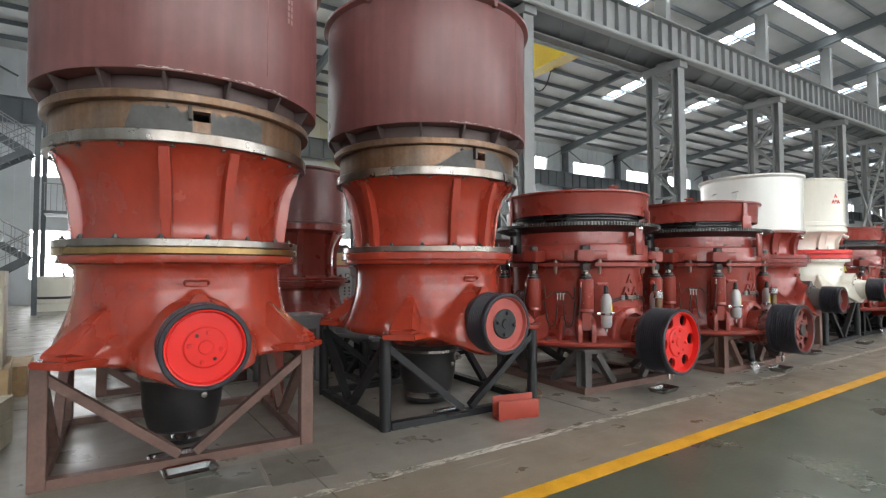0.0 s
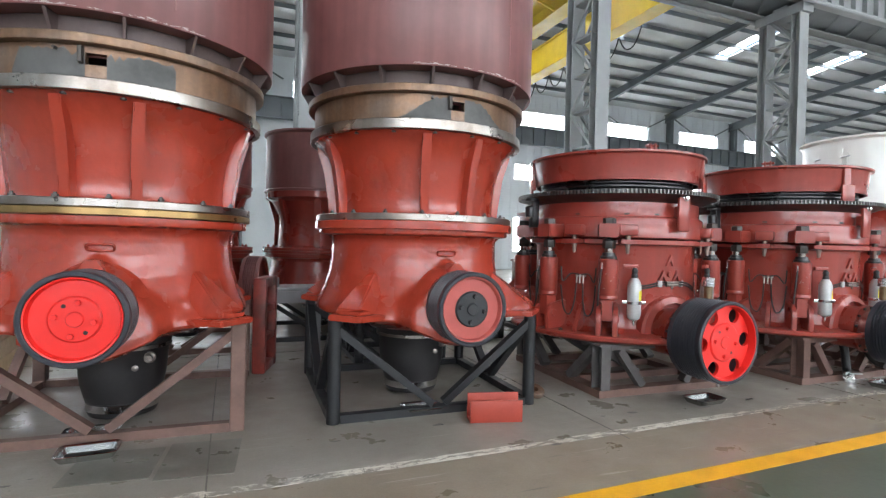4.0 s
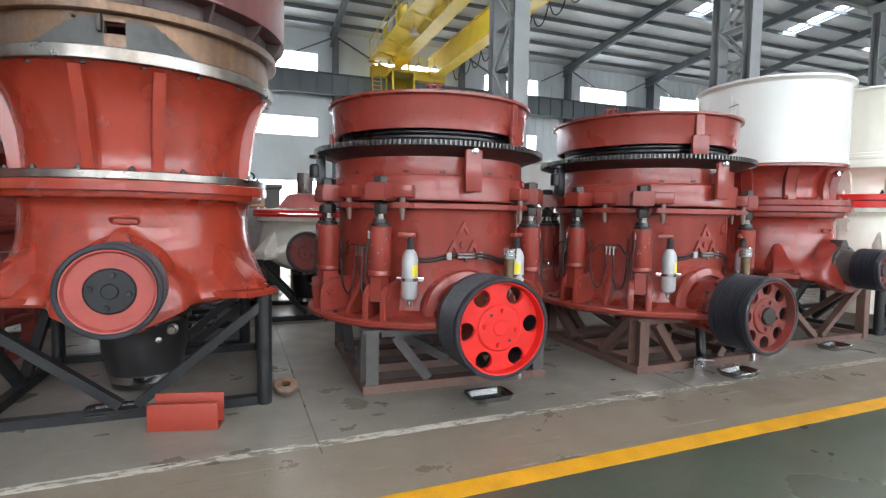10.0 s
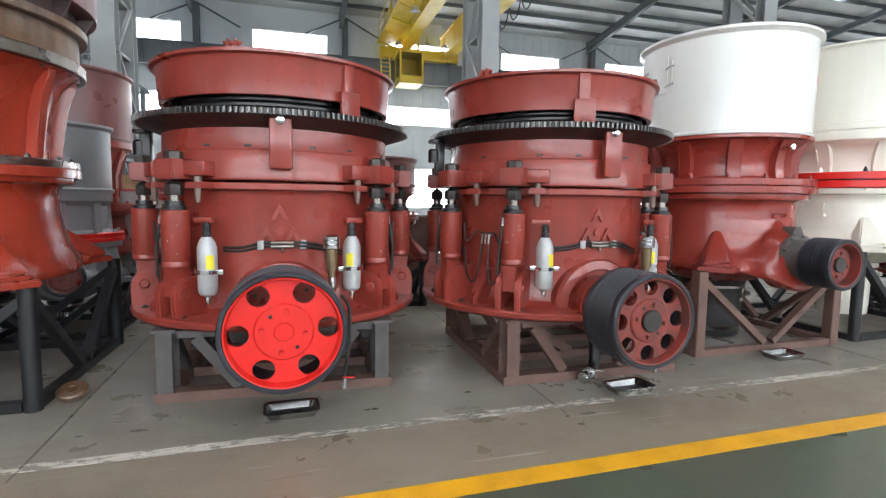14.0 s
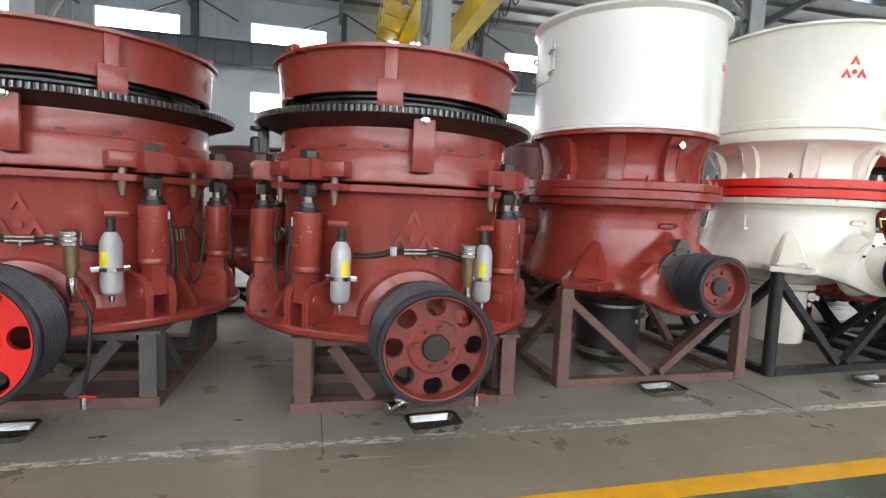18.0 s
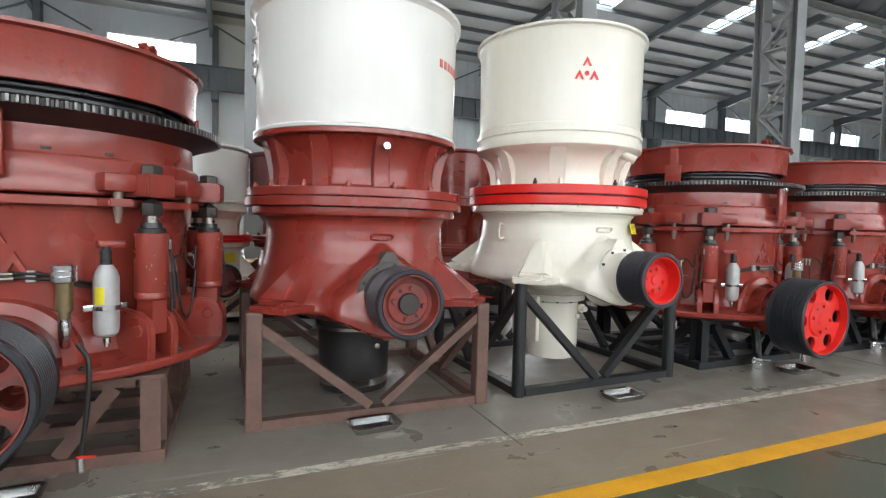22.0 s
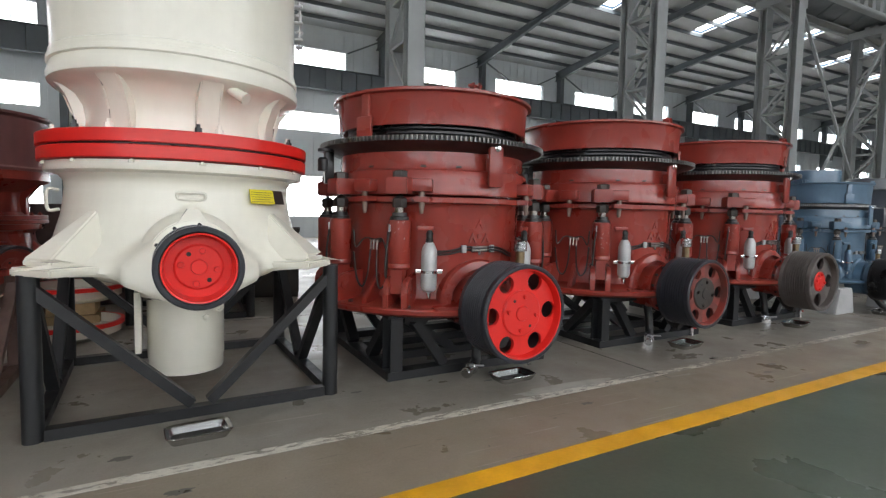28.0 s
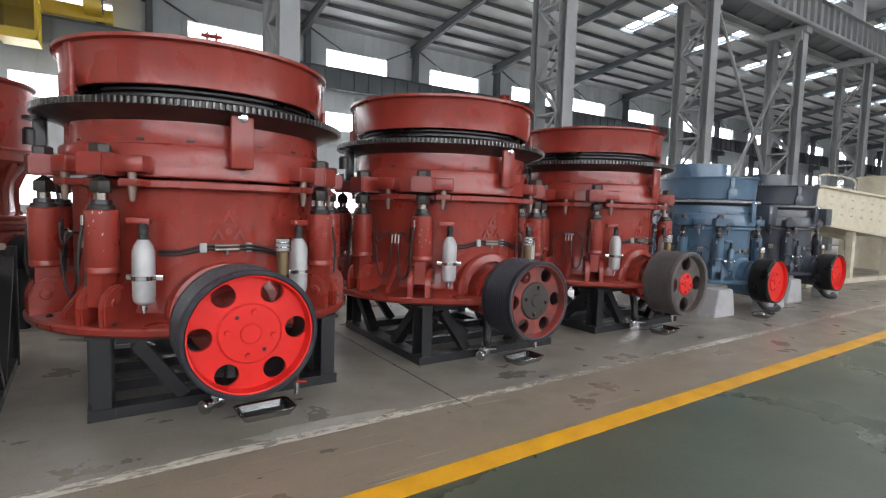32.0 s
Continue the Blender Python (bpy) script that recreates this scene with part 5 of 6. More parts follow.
    if valve:
        part("drain_pipe", tube([(0.0, -0.90, 0.52), (0.04, -0.92, 0.36), (0.02, -0.96, 0.14), (-0.06, -1.02, 0.075)], 0.05, 12), BLACK, c)
        vb = part("floor_valve", rod((-0.04, -1.01, 0.072), (-0.20, -1.12, 0.055), 0.042, 16, bevel=0.008), CHROME, c, "chromed ball valve lying on the floor")
        part("valve_flange", rod((-0.065, -1.027, 0.07), (-0.087, -1.042, 0.068), 0.062, 16), CHROME, vb)
        part("valve_flange", rod((-0.17, -1.10, 0.058), (-0.195, -1.117, 0.056), 0.054, 16), CHROME, vb)
        part("valve_lever", beam((-0.12, -1.06, 0.11), (-0.02, -1.16, 0.12), 0.02, 0.012), ALU, vb, smooth=0)
    part("drain_elbow", tube([(0.05, -1.15, 0.42), (0.05, -1.25, 0.30), (0.05, -1.36, 0.27)], 0.04, 12), CAST, c)
    pulley(c, -1.745, z_axis, pulley_r, 0.40, rim, disc, hub, holes, pulley_r * hub_size, 0.075, spin, cap)
    # adjusting drive beside the ring gear
    am = around(-94, 1.17)
    drive = part("adjusting_drive", box((0.10, 0.09, 0.34), am @ pose(0, 0, 2.06), bevel=0.012), BLACK if s > 0.9 else SLATE, c, "black adjusting drive bracket")
    part("drive_motor", lathe([(0, 2.02), (0.06, 2.02), (0.06, 2.14), (0.045, 2.16), (0, 2.16)], 20, m=am @ pose(0, -0.055, 0)), BLACK, drive)
    part("drive_cap", lathe([(0, 2.22), (0.085, 2.22), (0.085, 2.25), (0.03, 2.255), (0, 2.255)], 20, m=am @ pose(0, -0.03, 0)), BLACK, drive)
    # oil filler with a ribbed cap
    if breather:
        br = part("oil_filler", lathe([(0.03, 0.93), (0.03, 1.0), (0.045, 1.0), (0.045, 1.17), (0.05, 1.175), (0, 1.175)], 24, m=Matrix.Translation((0.37, -1.17, 0.06))), BRONZE, c, "bronze oil filler with chromed cap")
        part("cap", lathe([(0.05, 1.175), (0.066, 1.18), (0.066, 1.205), (0.06, 1.21), (0.066, 1.215), (0.066, 1.24), (0.06, 1.245), (0.066, 1.25), (0.066, 1.275), (0.05, 1.285), (0, 1.285)], 32, m=Matrix.Translation((0.37, -1.17, 0.06))), CHROME, br)
        part("elbow", tube([(0.37, -1.17, 1.01), (0.37, -1.17, 0.92), (0.36, -1.1, 0.84)], 0.032, 12), CHROME, br)
        part("drain_hose", tube([(0.44, -1.20, 0.86), (0.50, -1.24, 0.75), (0.49, -1.25, 0.45), (0.46, -1.25, 0.19)], 0.014), HOSE, c)
        v = part("drain_valve", rod((0.46, -1.25, 0.09), (0.46, -1.25, 0.20), 0.022, 12, bevel=0.004), CHROME, c)
        part("valve_lever", box((0.10, 0.018, 0.012), pose(0.49, -1.27, 0.19, 0, 12, 20)), RED_VIVID, v, smooth=0)
    return c


def low_stand(x, y, w, d, h, mat, base_mat, turn, label):
    """A low welded stand of broad beams: four corner legs with raking struts on a floor frame."""
    st = thing("steel_stand", pose(x, y, 0, 0, 0, turn), label, "stand", "crusher stands")
    hw, hd = w / 2 - 0.08, d / 2 - 0.08
    for sx in (-1, 1):
        for sy in (-1, 1):
            bm = box((0.12, 0.014, h - 0.11), pose(sx * hw, sy * hd - 0.071, h / 2 + 0.028))
            box((0.16, 0.014, h - 0.11), pose(sx * hw, sy * hd + 0.071, h / 2 + 0.028), bm)
            box((0.014, 0.126, h - 0.11), pose(sx * hw - 0.02 * sx, sy * hd, h / 2 + 0.028), bm)
            part("leg", bm, mat, st, smooth=0)
            part("strut", beam((sx * hw, sy * (hd - 0.1), h - 0.06), (sx * hw, sy * 0.28, 0.09), 0.11, 0.09), mat, st, smooth=0)
            part("strut", beam((sx * hw * 0.74, sy * hd, h - 0.08), (sx * hw * 0.36, sy * hd, 0.085), 0.09, 0.09), mat, st, smooth=0)
    for s in (-1, 1):
        part("floor_beam", beam((-hw + 0.085, s * hd, 0.04), (hw - 0.085, s * hd, 0.04), 0.15, 0.08), base_mat, st, smooth=0)
        part("floor_beam", beam((s * hw, -hd - 0.08, 0.04), (s * hw, hd + 0.08, 0.04), 0.168, 0.079), base_mat, st, smooth=0)
        part("top_beam", beam((-hw + 0.09, s * hd, h - 0.045), (hw - 0.09, s * hd, h - 0.045), 0.1, 0.06), mat, st, smooth=0)
        part("top_plate", beam((s * hw, -hd - 0.08, h - 0.013), (s * hw, hd + 0.08, h - 0.013), 0.18, 0.024), mat, st, smooth=0)
    for s in (-0.32, 0.32):
        part("cross_beam", beam((-hw + 0.085, s * hd, 0.045), (hw - 0.085, s * hd, 0.045), 0.1, 0.08), base_mat, st, smooth=0)
        part("cross_beam", beam((-hw + 0.085, s * hd * 1.5, h - 0.06), (hw - 0.085, s * hd * 1.5, h - 0.06), 0.1, 0.1), mat, st, smooth=0)
        part("inner_strut", beam((-hw * 0.7, s * hd * 1.2, h - 0.1), (hw * 0.1, s * hd * 1.2, 0.09), 0.09, 0.09), mat, st, smooth=0)
    return st


HP = "deep red hydraulic cone crusher, "
M3 = multi_cylinder_crusher(6.36, 5.39, 2.0, RED_DEEP, RED_VIVID, RED_VIVID, RUBBER, HP + "vivid red pulley with six holes", posts=(31, -115, 160), spin=-3, emblem_turn=-1, labels=True, valve=False)
M4 = multi_cylinder_crusher(9.12, 5.12, 3.0, RED_DEEP, RED_GRIMY, RED_GRIMY, RUBBER, HP + "dull red pulley with eight holes", holes=8, posts=(-13, -160, 110), pulley_r=0.385, cap=CAST, emblem_turn=-1, labels=True)
M7 = multi_cylinder_crusher(16.43, 5.60, 2.4, RED_PRIMER, RED_VIVID, RED_VIVID, RUBBER, HP + "vivid red pulley with six holes", 0.965, posts=(-66, 80, 190), spin=-2, pulley_r=0.44, lift=0.085, stop_turn=4.0)
M8 = multi_cylinder_crusher(19.05, 5.77, 3.0, RED_PRIMER, RED_GRIMY, CAST, RUBBER, HP + "dull red pulley with a dark hub", 0.965, posts=(55, -125, 180), pulley_r=0.40, lift=0.085, stop_turn=4.0)
M9 = multi_cylinder_crusher(21.73, 5.92, 2.5, RED_PRIMER, RUBBER_GREY, RED_VIVID, RUBBER_GREY, HP + "worn grey pulley with a red hub", 0.965, posts=(55, -125, 180), holes=4, pulley_r=0.42, lift=0.085, hub_size=0.34, stop_turn=4.0)
M10 = multi_cylinder_crusher(24.62, 5.75, -1, BLUE, RED_VIVID, RED_VIVID, BLACK, "steel blue hydraulic cone crusher on grey steel feet", 0.80, posts=(-30, 60, 150), holes=0, mark=False, simple=True, pulley_r=0.44, valve=False)
M11 = multi_cylinder_crusher(27.4, 5.95, -1, SLATE, RED_VIVID, RED_VIVID, BLACK, "slate grey hydraulic cone crusher on grey steel feet", 0.80, posts=(-30, 60, 150), holes=0, mark=False, simple=True, pulley_r=0.44, valve=False)
low_stand(6.37, 5.31, 1.88, 1.9, 0.59, STAND_GREY, STAND_BROWN, -1, "primer grey steel stand under a red cone crusher")
low_stand(9.17, 5.05, 1.80, 1.9, 0.59, STAND_BROWN, STAND_BROWN, 0, "red oxide primed stand under a red cone crusher")
for x, y in ((16.47, 5.645), (19.16, 5.75), (21.86, 5.90)):
    low_stand(x, y, 1.80, 1.86, 0.603, STAND_BLACK, STAND_BLACK, 1, "black painted steel stand under a red cone crusher")
for x, y in ((24.62, 5.75), (27.4, 5.95)):
    for sx in (-1, 1):
        for sy in (-1, 1):
            ft = prism([(-0.30, 0), (0.30, 0), (0.20, 0.43), (-0.20, 0.43)], 0.28, pose(x + sx * 0.82, y + sy * 0.78, 0))
            bmesh.ops.bevel(ft, geom=ft.edges[:], offset=0.012, segments=2, affect="EDGES")
            f = new("support_foot", finish(ft, "support_foot", PALE_GREY))
            tagged(f, "pale grey painted support foot under a crusher", "foot", "crusher feet")


# ---- drip trays, plates and floor clutter in front ----
def drip_tray(x, y, turn, w=0.40, d=0.26):
    """A shallow stamped steel tray with a rolled rim."""
    bm = bmesh.new()
    loops = []
    for grow, z in ((-0.045, 0.004), (-0.02, 0.05), (0.0, 0.06), (0.006, 0.056), (0.0, 0.048), (-0.03, 0.0)):
        loop = []
        hw, hd, r = w / 2 + grow, d / 2 + grow, 0.05 + grow * 0.5
        for cx, cy, a0 in ((1, 1, 0), (-1, 1, 90), (-1, -1, 180), (1, -1, 270)):
            for k in range(5):
                a = radians(a0 + 22.5 * k)
                loop.append(bm.verts.new((cx * (hw - r) + r * math.cos(a), cy * (hd - r) + r * math.sin(a), z)))
        loops.append(loop)
    n = len(loops[0])
    for p, q in zip(loops, loops[1:]):
        for i in range(n):
            bm.faces.new((p[i], p[(i + 1) % n], q[(i + 1) % n], q[i]))
    bm.faces.new(list(reversed(loops[-1])))
    ob = new("drip_tray", finish(bm, "drip_tray", TRAY))
    ob.matrix_basis = pose(x, y, 0.001, 0, 0, turn)
    # dark sheet stands in for the crusher mirrored in the tray
    part("tray_bottom", box((w - 0.088, d - 0.088, 0.004), pose(0, 0, 0.006), bevel=0.0015), TRAY_REFLECTION, ob, "tray bottom coloured dark like the crusher mirrored in it", smooth=0)
    return tagged(ob, "shallow stainless steel drip tray on the floor", "tray", "drip trays")


for x, y, a in ((0.70, 4.30, 4), (6.46, 3.94, 2), (9.30, 3.75, 5), (11.54, 4.20, 4), (14.01, 4.18, 4), (16.68, 4.31, 3), (19.32, 4.46, 8), (21.92, 4.60, 8), (24.45, 4.57, 10)):
    drip_tray(x, y, a)
drip_tray(0.62, 4.72, 4)
drip_tray(3.42, 4.55, 0)

plate = thing("steel_bracket", pose(4.0, 4.12, 0, 0, 0, -13), "orange red folded steel plate on the floor", "bracket")
part("front_plate", box((0.50, 0.02, 0.205), pose(0, -0.075, 0.103), bevel=0.004), OIL_RED, plate)
part("back_plate", box((0.50, 0.02, 0.24), pose(0, 0.075, 0.12), bevel=0.004), OIL_RED, plate)
part("bottom_plate", box((0.50, 0.128, 0.02), pose(0, 0, 0.011)), OIL_RED, plate)
ring = new("steel_ring", finish(lathe([(0.035, 0.0), (0.105, 0.0), (0.11, 0.01), (0.11, 0.045), (0.10, 0.055), (0.04, 0.055), (0.035, 0.045)], 40, closed=True), "steel_ring", RUST))
ring.matrix_basis = pose(4.76, 4.66, 0.040, 20, 0, 0)
tagged(ring, "thick rusty steel ring lying on the floor", "ring")

# floor stains and joints with a shape of their own
OIL = material("oil stain", (0.085, 0.075, 0.064), 0.3, grain=0.2, stain=0.3, stain_scale=12)
rng = random.Random(11)
bm = bmesh.new()
for i in range(60):
    x, y = rng.uniform(0, 30), rng.uniform(3.3, 4.6)
    r = rng.uniform(0.01, 0.048)
    vs = []
    for k in range(18):
        a = 2 * math.pi * k / 18
        q = r * (0.65 + 0.5 * rng.random())
        vs.append(bm.verts.new((x + 1.7 * q * math.cos(a), y + 0.7 * q * math.sin(a), 0.0035)))
    bm.faces.new(vs)
stains = new("oil_stains", finish(bm, "oil_stains", OIL, 0))
tagged(stains, "small dark oil drips on the concrete", "stain", kind="stuff")
bm = bmesh.new()
for x in (-3.4, 1.65, 5.0, 8.6, 12.6, 18.2, 24.0, 30.0, 36.0):
    box((0.012, 26.0, 0.004), LINE_TURN @ pose(x, 16.2, 0.0015), bm)
for y in (7.6, 13.6, 19.6):
    box((80, 0.012, 0.004), LINE_TURN @ pose(34, y, 0.0015), bm)
structure("floor_joints", bm, OIL, "dark filled joints in the concrete floor")
PATCH = material("pale floor patch", (0.40, 0.38, 0.34), 0.5, grain=0.12, scale=40, stain=0.4, stain_scale=6)
for x, y, w, d in ((17.0, 3.92, 0.55, 0.10), (11.62, 4.02, 0.12, 0.05)):
    vs = []
    bm = bmesh.new()
    rng = random.Random(int(x * 10))
    for k in range(20):
        a = 2 * math.pi * k / 20
        q = 0.8 + 0.3 * rng.random()
        vs.append(bm.verts.new((w * q * math.cos(a), d * q * math.sin(a), 0)))
    bm.faces.new(vs)
    ob = new("floor_patch", finish(bm, "floor_patch", PATCH, 0))
    ob.matrix_basis = pose(x, y, 0.003)
    tagged(ob, "worn patch of a different tone on the concrete floor", "floor patch", kind="structure")

SLAB = material("darker concrete slab", (0.15, 0.145, 0.122), 0.3, grain=0.2, scale=30, stain=0.6, stain_scale=3, stain_color=(0.10, 0.095, 0.08), bump=0.06)
for x, y, w, d in ((1.49, 4.02, 0.52, 0.66), (0.92, 4.06, 0.56, 0.56)):
    ob = new("floor_patch", finish(box((w, d, 0.003), bevel=0.001), "floor_patch", SLAB, 0))
    ob.matrix_basis = pose(x, y, 0.0015, 0, 0, -4)
    tagged(ob, "darker square slab let into the concrete floor", "floor patch", kind="structure")

# ---- back row ----
def back_spec(label, paint, hopper_mat, k, foot, flange, ring_mat, h0, h1, hr, pulley_r=0.27, with_hopper=True, rim=RUBBER, reach=None):
    """A smaller single-cylinder crusher for the second row, by its heights."""
    f1 = flange + 0.17
    u = h0 - 0.1
    spec = dict(label=label, group="back row crushers", k=k, low=paint, up=paint, foot=foot, flange=flange, pulley_z=foot + 0.12, flange_mat=CAST, reach=1.36,
                rings=[("joint_flange", flange + 0.07, flange + 0.115, 1.09 * k, ring_mat), ("joint_flange", flange + 0.12, f1, 1.085 * k, ring_mat)],
                upper=[(0.86 * k, f1), (0.80 * k, f1 + 0.04), (0.78 * k, f1 + (u - f1) * 0.4), (0.80 * k, f1 + (u - f1) * 0.65), (0.88 * hr, u - 0.06), (0.97 * hr, u - 0.02), (hr, u), (hr, h0)], ribs=8,
                rib=[(0.7 * k, f1 + 0.005), (0.87 * k, f1 + 0.005), (0.85 * k, (f1 + u) / 2), (0.95 * hr, u - 0.02), (0.7 * k, u - 0.02)], rib_w=0.1,
                bolts=[(12, 0.98 * k, f1, 0.026, paint, 4, 1.6)], cyl_bottom=0.12, cyl_r=0.28 * k, cyl_mat=CYL_BLACK, band=True, pulley=dict(y=reach or -1.45 * k, r=pulley_r, w=0.28, rim=rim, disc=RED_DEEP, hub=RED_DEEP, holes=0, hub_r=0.13, recess=0.06))
    if with_hopper:
        spec["hopper"] = [(hr - 0.05, h0), (hr + 0.02, h0), (hr + 0.025, h0 + 0.03), (hr, h0 + 0.05), (hr, h1 - 0.06), (hr + 0.04, h1 - 0.03), (hr + 0.04, h1), (hr - 0.03, h1), (hr - 0.03, h0 + 0.05)]
        spec["hopper_mat"] = hopper_mat
    else:
        spec["upper"] = [(1.05 * k, f1), (1.05 * k, f1 + 0.02), (0.5, f1 + 0.03), (0.42, f1 + 0.05), (0.28, f1 + 0.24), (0.22, f1 + 0.27), (0.12, f1 + 0.28), (0.12, f1 + 0.6), (0.11, f1 + 0.62), (0, f1 + 0.62)]
        spec["ribs"] = 0
    return spec


def ladder_latches(c, a, r, z, mat):
    for j in range(2):
        part("latch", tube([around(a, r, z + 0.16 * j) @ Vector((0, 0, 0)), around(a, r + 0.05, z + 0.16 * j) @ Vector((0, 0, 0)), around(a + 4, r + 0.05, z + 0.16 * j) @ Vector((0, 0, 0)), around(a + 4, r, z + 0.16 * j) @ Vector((0, 0, 0))], 0.012), mat, c)


B1 = single_cylinder_crusher(0.9, 8.75, 78, back_spec("dark red cone crusher with a maroon hopper in the back row", RED_DEEP, MAROON, 0.9, 0.75, 1.36, RED_DEEP, 2.45, 3.43, 0.94, 0.52, rim=MAROON, reach=-1.18))
stand(0.9, 8.75, 1.9, 1.9, 0.75, STAND_BROWN, 0, "red oxide primed steel stand under a red cone crusher", False)
B2 = single_cylinder_crusher(3.02, 9.35, 170, back_spec("dark red cone crusher with a maroon hopper in the back row", RED_DEEP, MAROON, 0.9, 0.75, 1.36, RED_DEEP, 2.48, 3.5, 0.94))
stand(3.02, 9.35, 1.9, 1.9, 0.75, STAND_BLACK, 0, "black steel tube stand under a red cone crusher", True)
ladder_latches(B2, 62, 0.94, 3.2, MAROON)
ladder_latches(B2, 40, 0.94, 3.2, MAROON)
B3 = single_cylinder_crusher(3.80, 7.15, 20, back_spec("small grey cone crusher with a grey drum hopper", ALU_DULL, ALU_DULL, 0.58, 0.62, 1.03, RED_VIVID, 1.68, 2.46, 0.52, 0.2))
stand(3.80, 7.15, 1.30, 1.3, 0.62, STAND_BLACK, 0, "black steel stand under a small grey crusher", True)
part("warning_label", box((0.16, 0.004, 0.10), around(30, 0.585, 0.96)), LABEL_YELLOW, B3, "yellow printed label", smooth=0)
B4 = single_cylinder_crusher(5.32, 8.7, -4, back_spec("cream cone crusher without hopper, red top and bare main shaft", CREAM, CREAM, 0.75, 0.95, 1.52, RED_VIVID, 2.0, 2.1, 0.5, 0.30, False))
stand(5.32, 8.7, 1.6, 1.6, 0.95, STAND_BLACK, 0, "black steel stand under a cream crusher", True)
part("shaft_sleeve", lathe([(0.122, 1.98), (0.13, 1.98), (0.13, 2.31), (0.122, 2.31)], 32, closed=True), STEEL, B4, "bare steel main shaft end")
part("head_cone", lathe([(0.5, 1.715), (0.43, 1.745), (0.29, 1.935), (0.23, 1.965), (0.135, 1.975), (0.135, 1.70)], 48, closed=True), RED_PINK, B4, "dull red conical head")
B5 = single_cylinder_crusher(9.92, 8.45, 25, back_spec("white cone crusher with a white hopper and red joint ring", CREAM, WHITE, 0.72, 0.72, 1.26, RED_VIVID, 1.86, 2.66, 0.72, 0.22))
stand(9.92, 8.45, 1.55, 1.55, 0.72, STAND_BLACK, 0, "black steel stand under a white crusher", True)
ladder_latches(B5, 70, 0.72, 2.4, WHITE)
part("warning_label", box((0.2, 0.004, 0.12), around(18, 0.71, 1.12)), LABEL_YELLOW, B5, "yellow printed label", smooth=0)
B6 = single_cylinder_crusher(11.55, 8.6, 40, back_spec("maroon cone crusher with a short maroon hopper", RED_DEEP, MAROON, 0.80, 0.7, 1.25, RED_DEEP, 1.95, 2.62, 0.90))
stand(11.55, 8.6, 1.7, 1.7, 0.70, STAND_BROWN, 0, "red oxide primed stand under a maroon crusher", False)
B7 = single_cylinder_crusher(14.08, 8.95, 60, back_spec("deep red cone crusher with a red hopper in the back row", RED_DEEP, RED_PRIMER, 0.74, 0.70, 1.15, RED_DEEP, 2.08, 2.92, 0.80))
stand(14.08, 8.95, 1.6, 1.6, 0.70, STAND_BLACK, 0, "black steel stand under a red crusher", True)
ladder_latches(B7, -70, 0.80, 2.55, RED_PRIMER)
ladder_latches(B7, 50, 0.80, 2.55, RED_PRIMER)
B8 = single_cylinder_crusher(7.6, 8.5, 10, back_spec("deep red cone crusher in the back row", RED_DEEP, MAROON, 0.80, 0.7, 1.25, RED_DEEP, 1.85, 2.3, 0.80))
stand(7.6, 8.5, 1.7, 1.7, 0.70, STAND_BLACK, 0, "black steel stand under a red crusher", True)
B9 = single_cylinder_crusher(17.9, 9.2, 10, back_spec("cream crusher in the back row", CREAM, CREAM, 0.72, 0.6, 1.1, CREAM, 1.5, 1.8, 0.6))
stand(17.9, 9.2, 1.55, 1.55, 0.60, STAND_BLACK, 0, "black steel stand under a cream crusher", True)

# loose lids with red rims, leaned low behind the stands
for x, y, z in ((12.75, 7.75, 0.0), (12.72, 8.3, 0.36)):
    lid = thing("crusher_lid", pose(x, y, z, 0, 0, 20), "cream round crusher lid with a red rim", "lid", "loose lids")
    part("disc", lathe([(0, 0.10), (0.46, 0.10), (0.50, 0.20), (0.52, 0.20), (0.52, 0.06), (0.40, 0.0), (0, 0.0)], 48), CREAM, lid)
    part("rim", lathe([(0.52, 0.15), (0.56, 0.15), (0.56, 0.20), (0.52, 0.20)], 48, closed=True), RED_VIVID, lid, "vivid red rim")
blk = new("timber_block", finish(box((0.5, 0.5, 0.16), pose(0, 0, 0.28), bevel=0.01), "timber_block", WOOD))
blk.matrix_basis = pose(12.72, 8.3, 0)
tagged(blk, "pale timber block under a crusher lid", "block")
blk2 = new("timber_block", finish(box((0.6, 0.6, 0.2), pose(0, 0, 0.1), bevel=0.01), "timber_block", WOOD))
blk2.matrix_basis = pose(12.72, 8.3, 0)
tagged(blk2, "pale timber block under a crusher lid", "block")


def steel_bin(x, y, turn, w, d, h, mat, label):
    """An open tapered steel bin on runners."""
    b = thing("steel_bin", pose(x, y, 0, 0, 0, turn), label, "bin")
    t = 0.02
    for nm, dx, dy, ww, dd in (("side_wall", 0, d / 2, w, t), ("side_wall", 0, -d / 2, w, t), ("end_wall", w / 2, 0, t, d), ("end_wall", -w / 2, 0, t, d)):
        part(nm, box((ww, dd, h - 0.1), pose(dx, dy, 0.1 + (h - 0.1) / 2)), mat, b, smooth=0)
    part("bottom", box((w, d, t), pose(0, 0, 0.11)), mat, b, smooth=0)
    for s in (-1, 1):
        part("runner", box((w, 0.1, 0.1), pose(0, s * d * 0.3, 0.05)), mat, b, smooth=0)
        part("rim_bar", box((w + 0.06, 0.05, 0.05), pose(0, s * (d / 2 + 0.02), h)), mat, b, smooth=0)
    return b


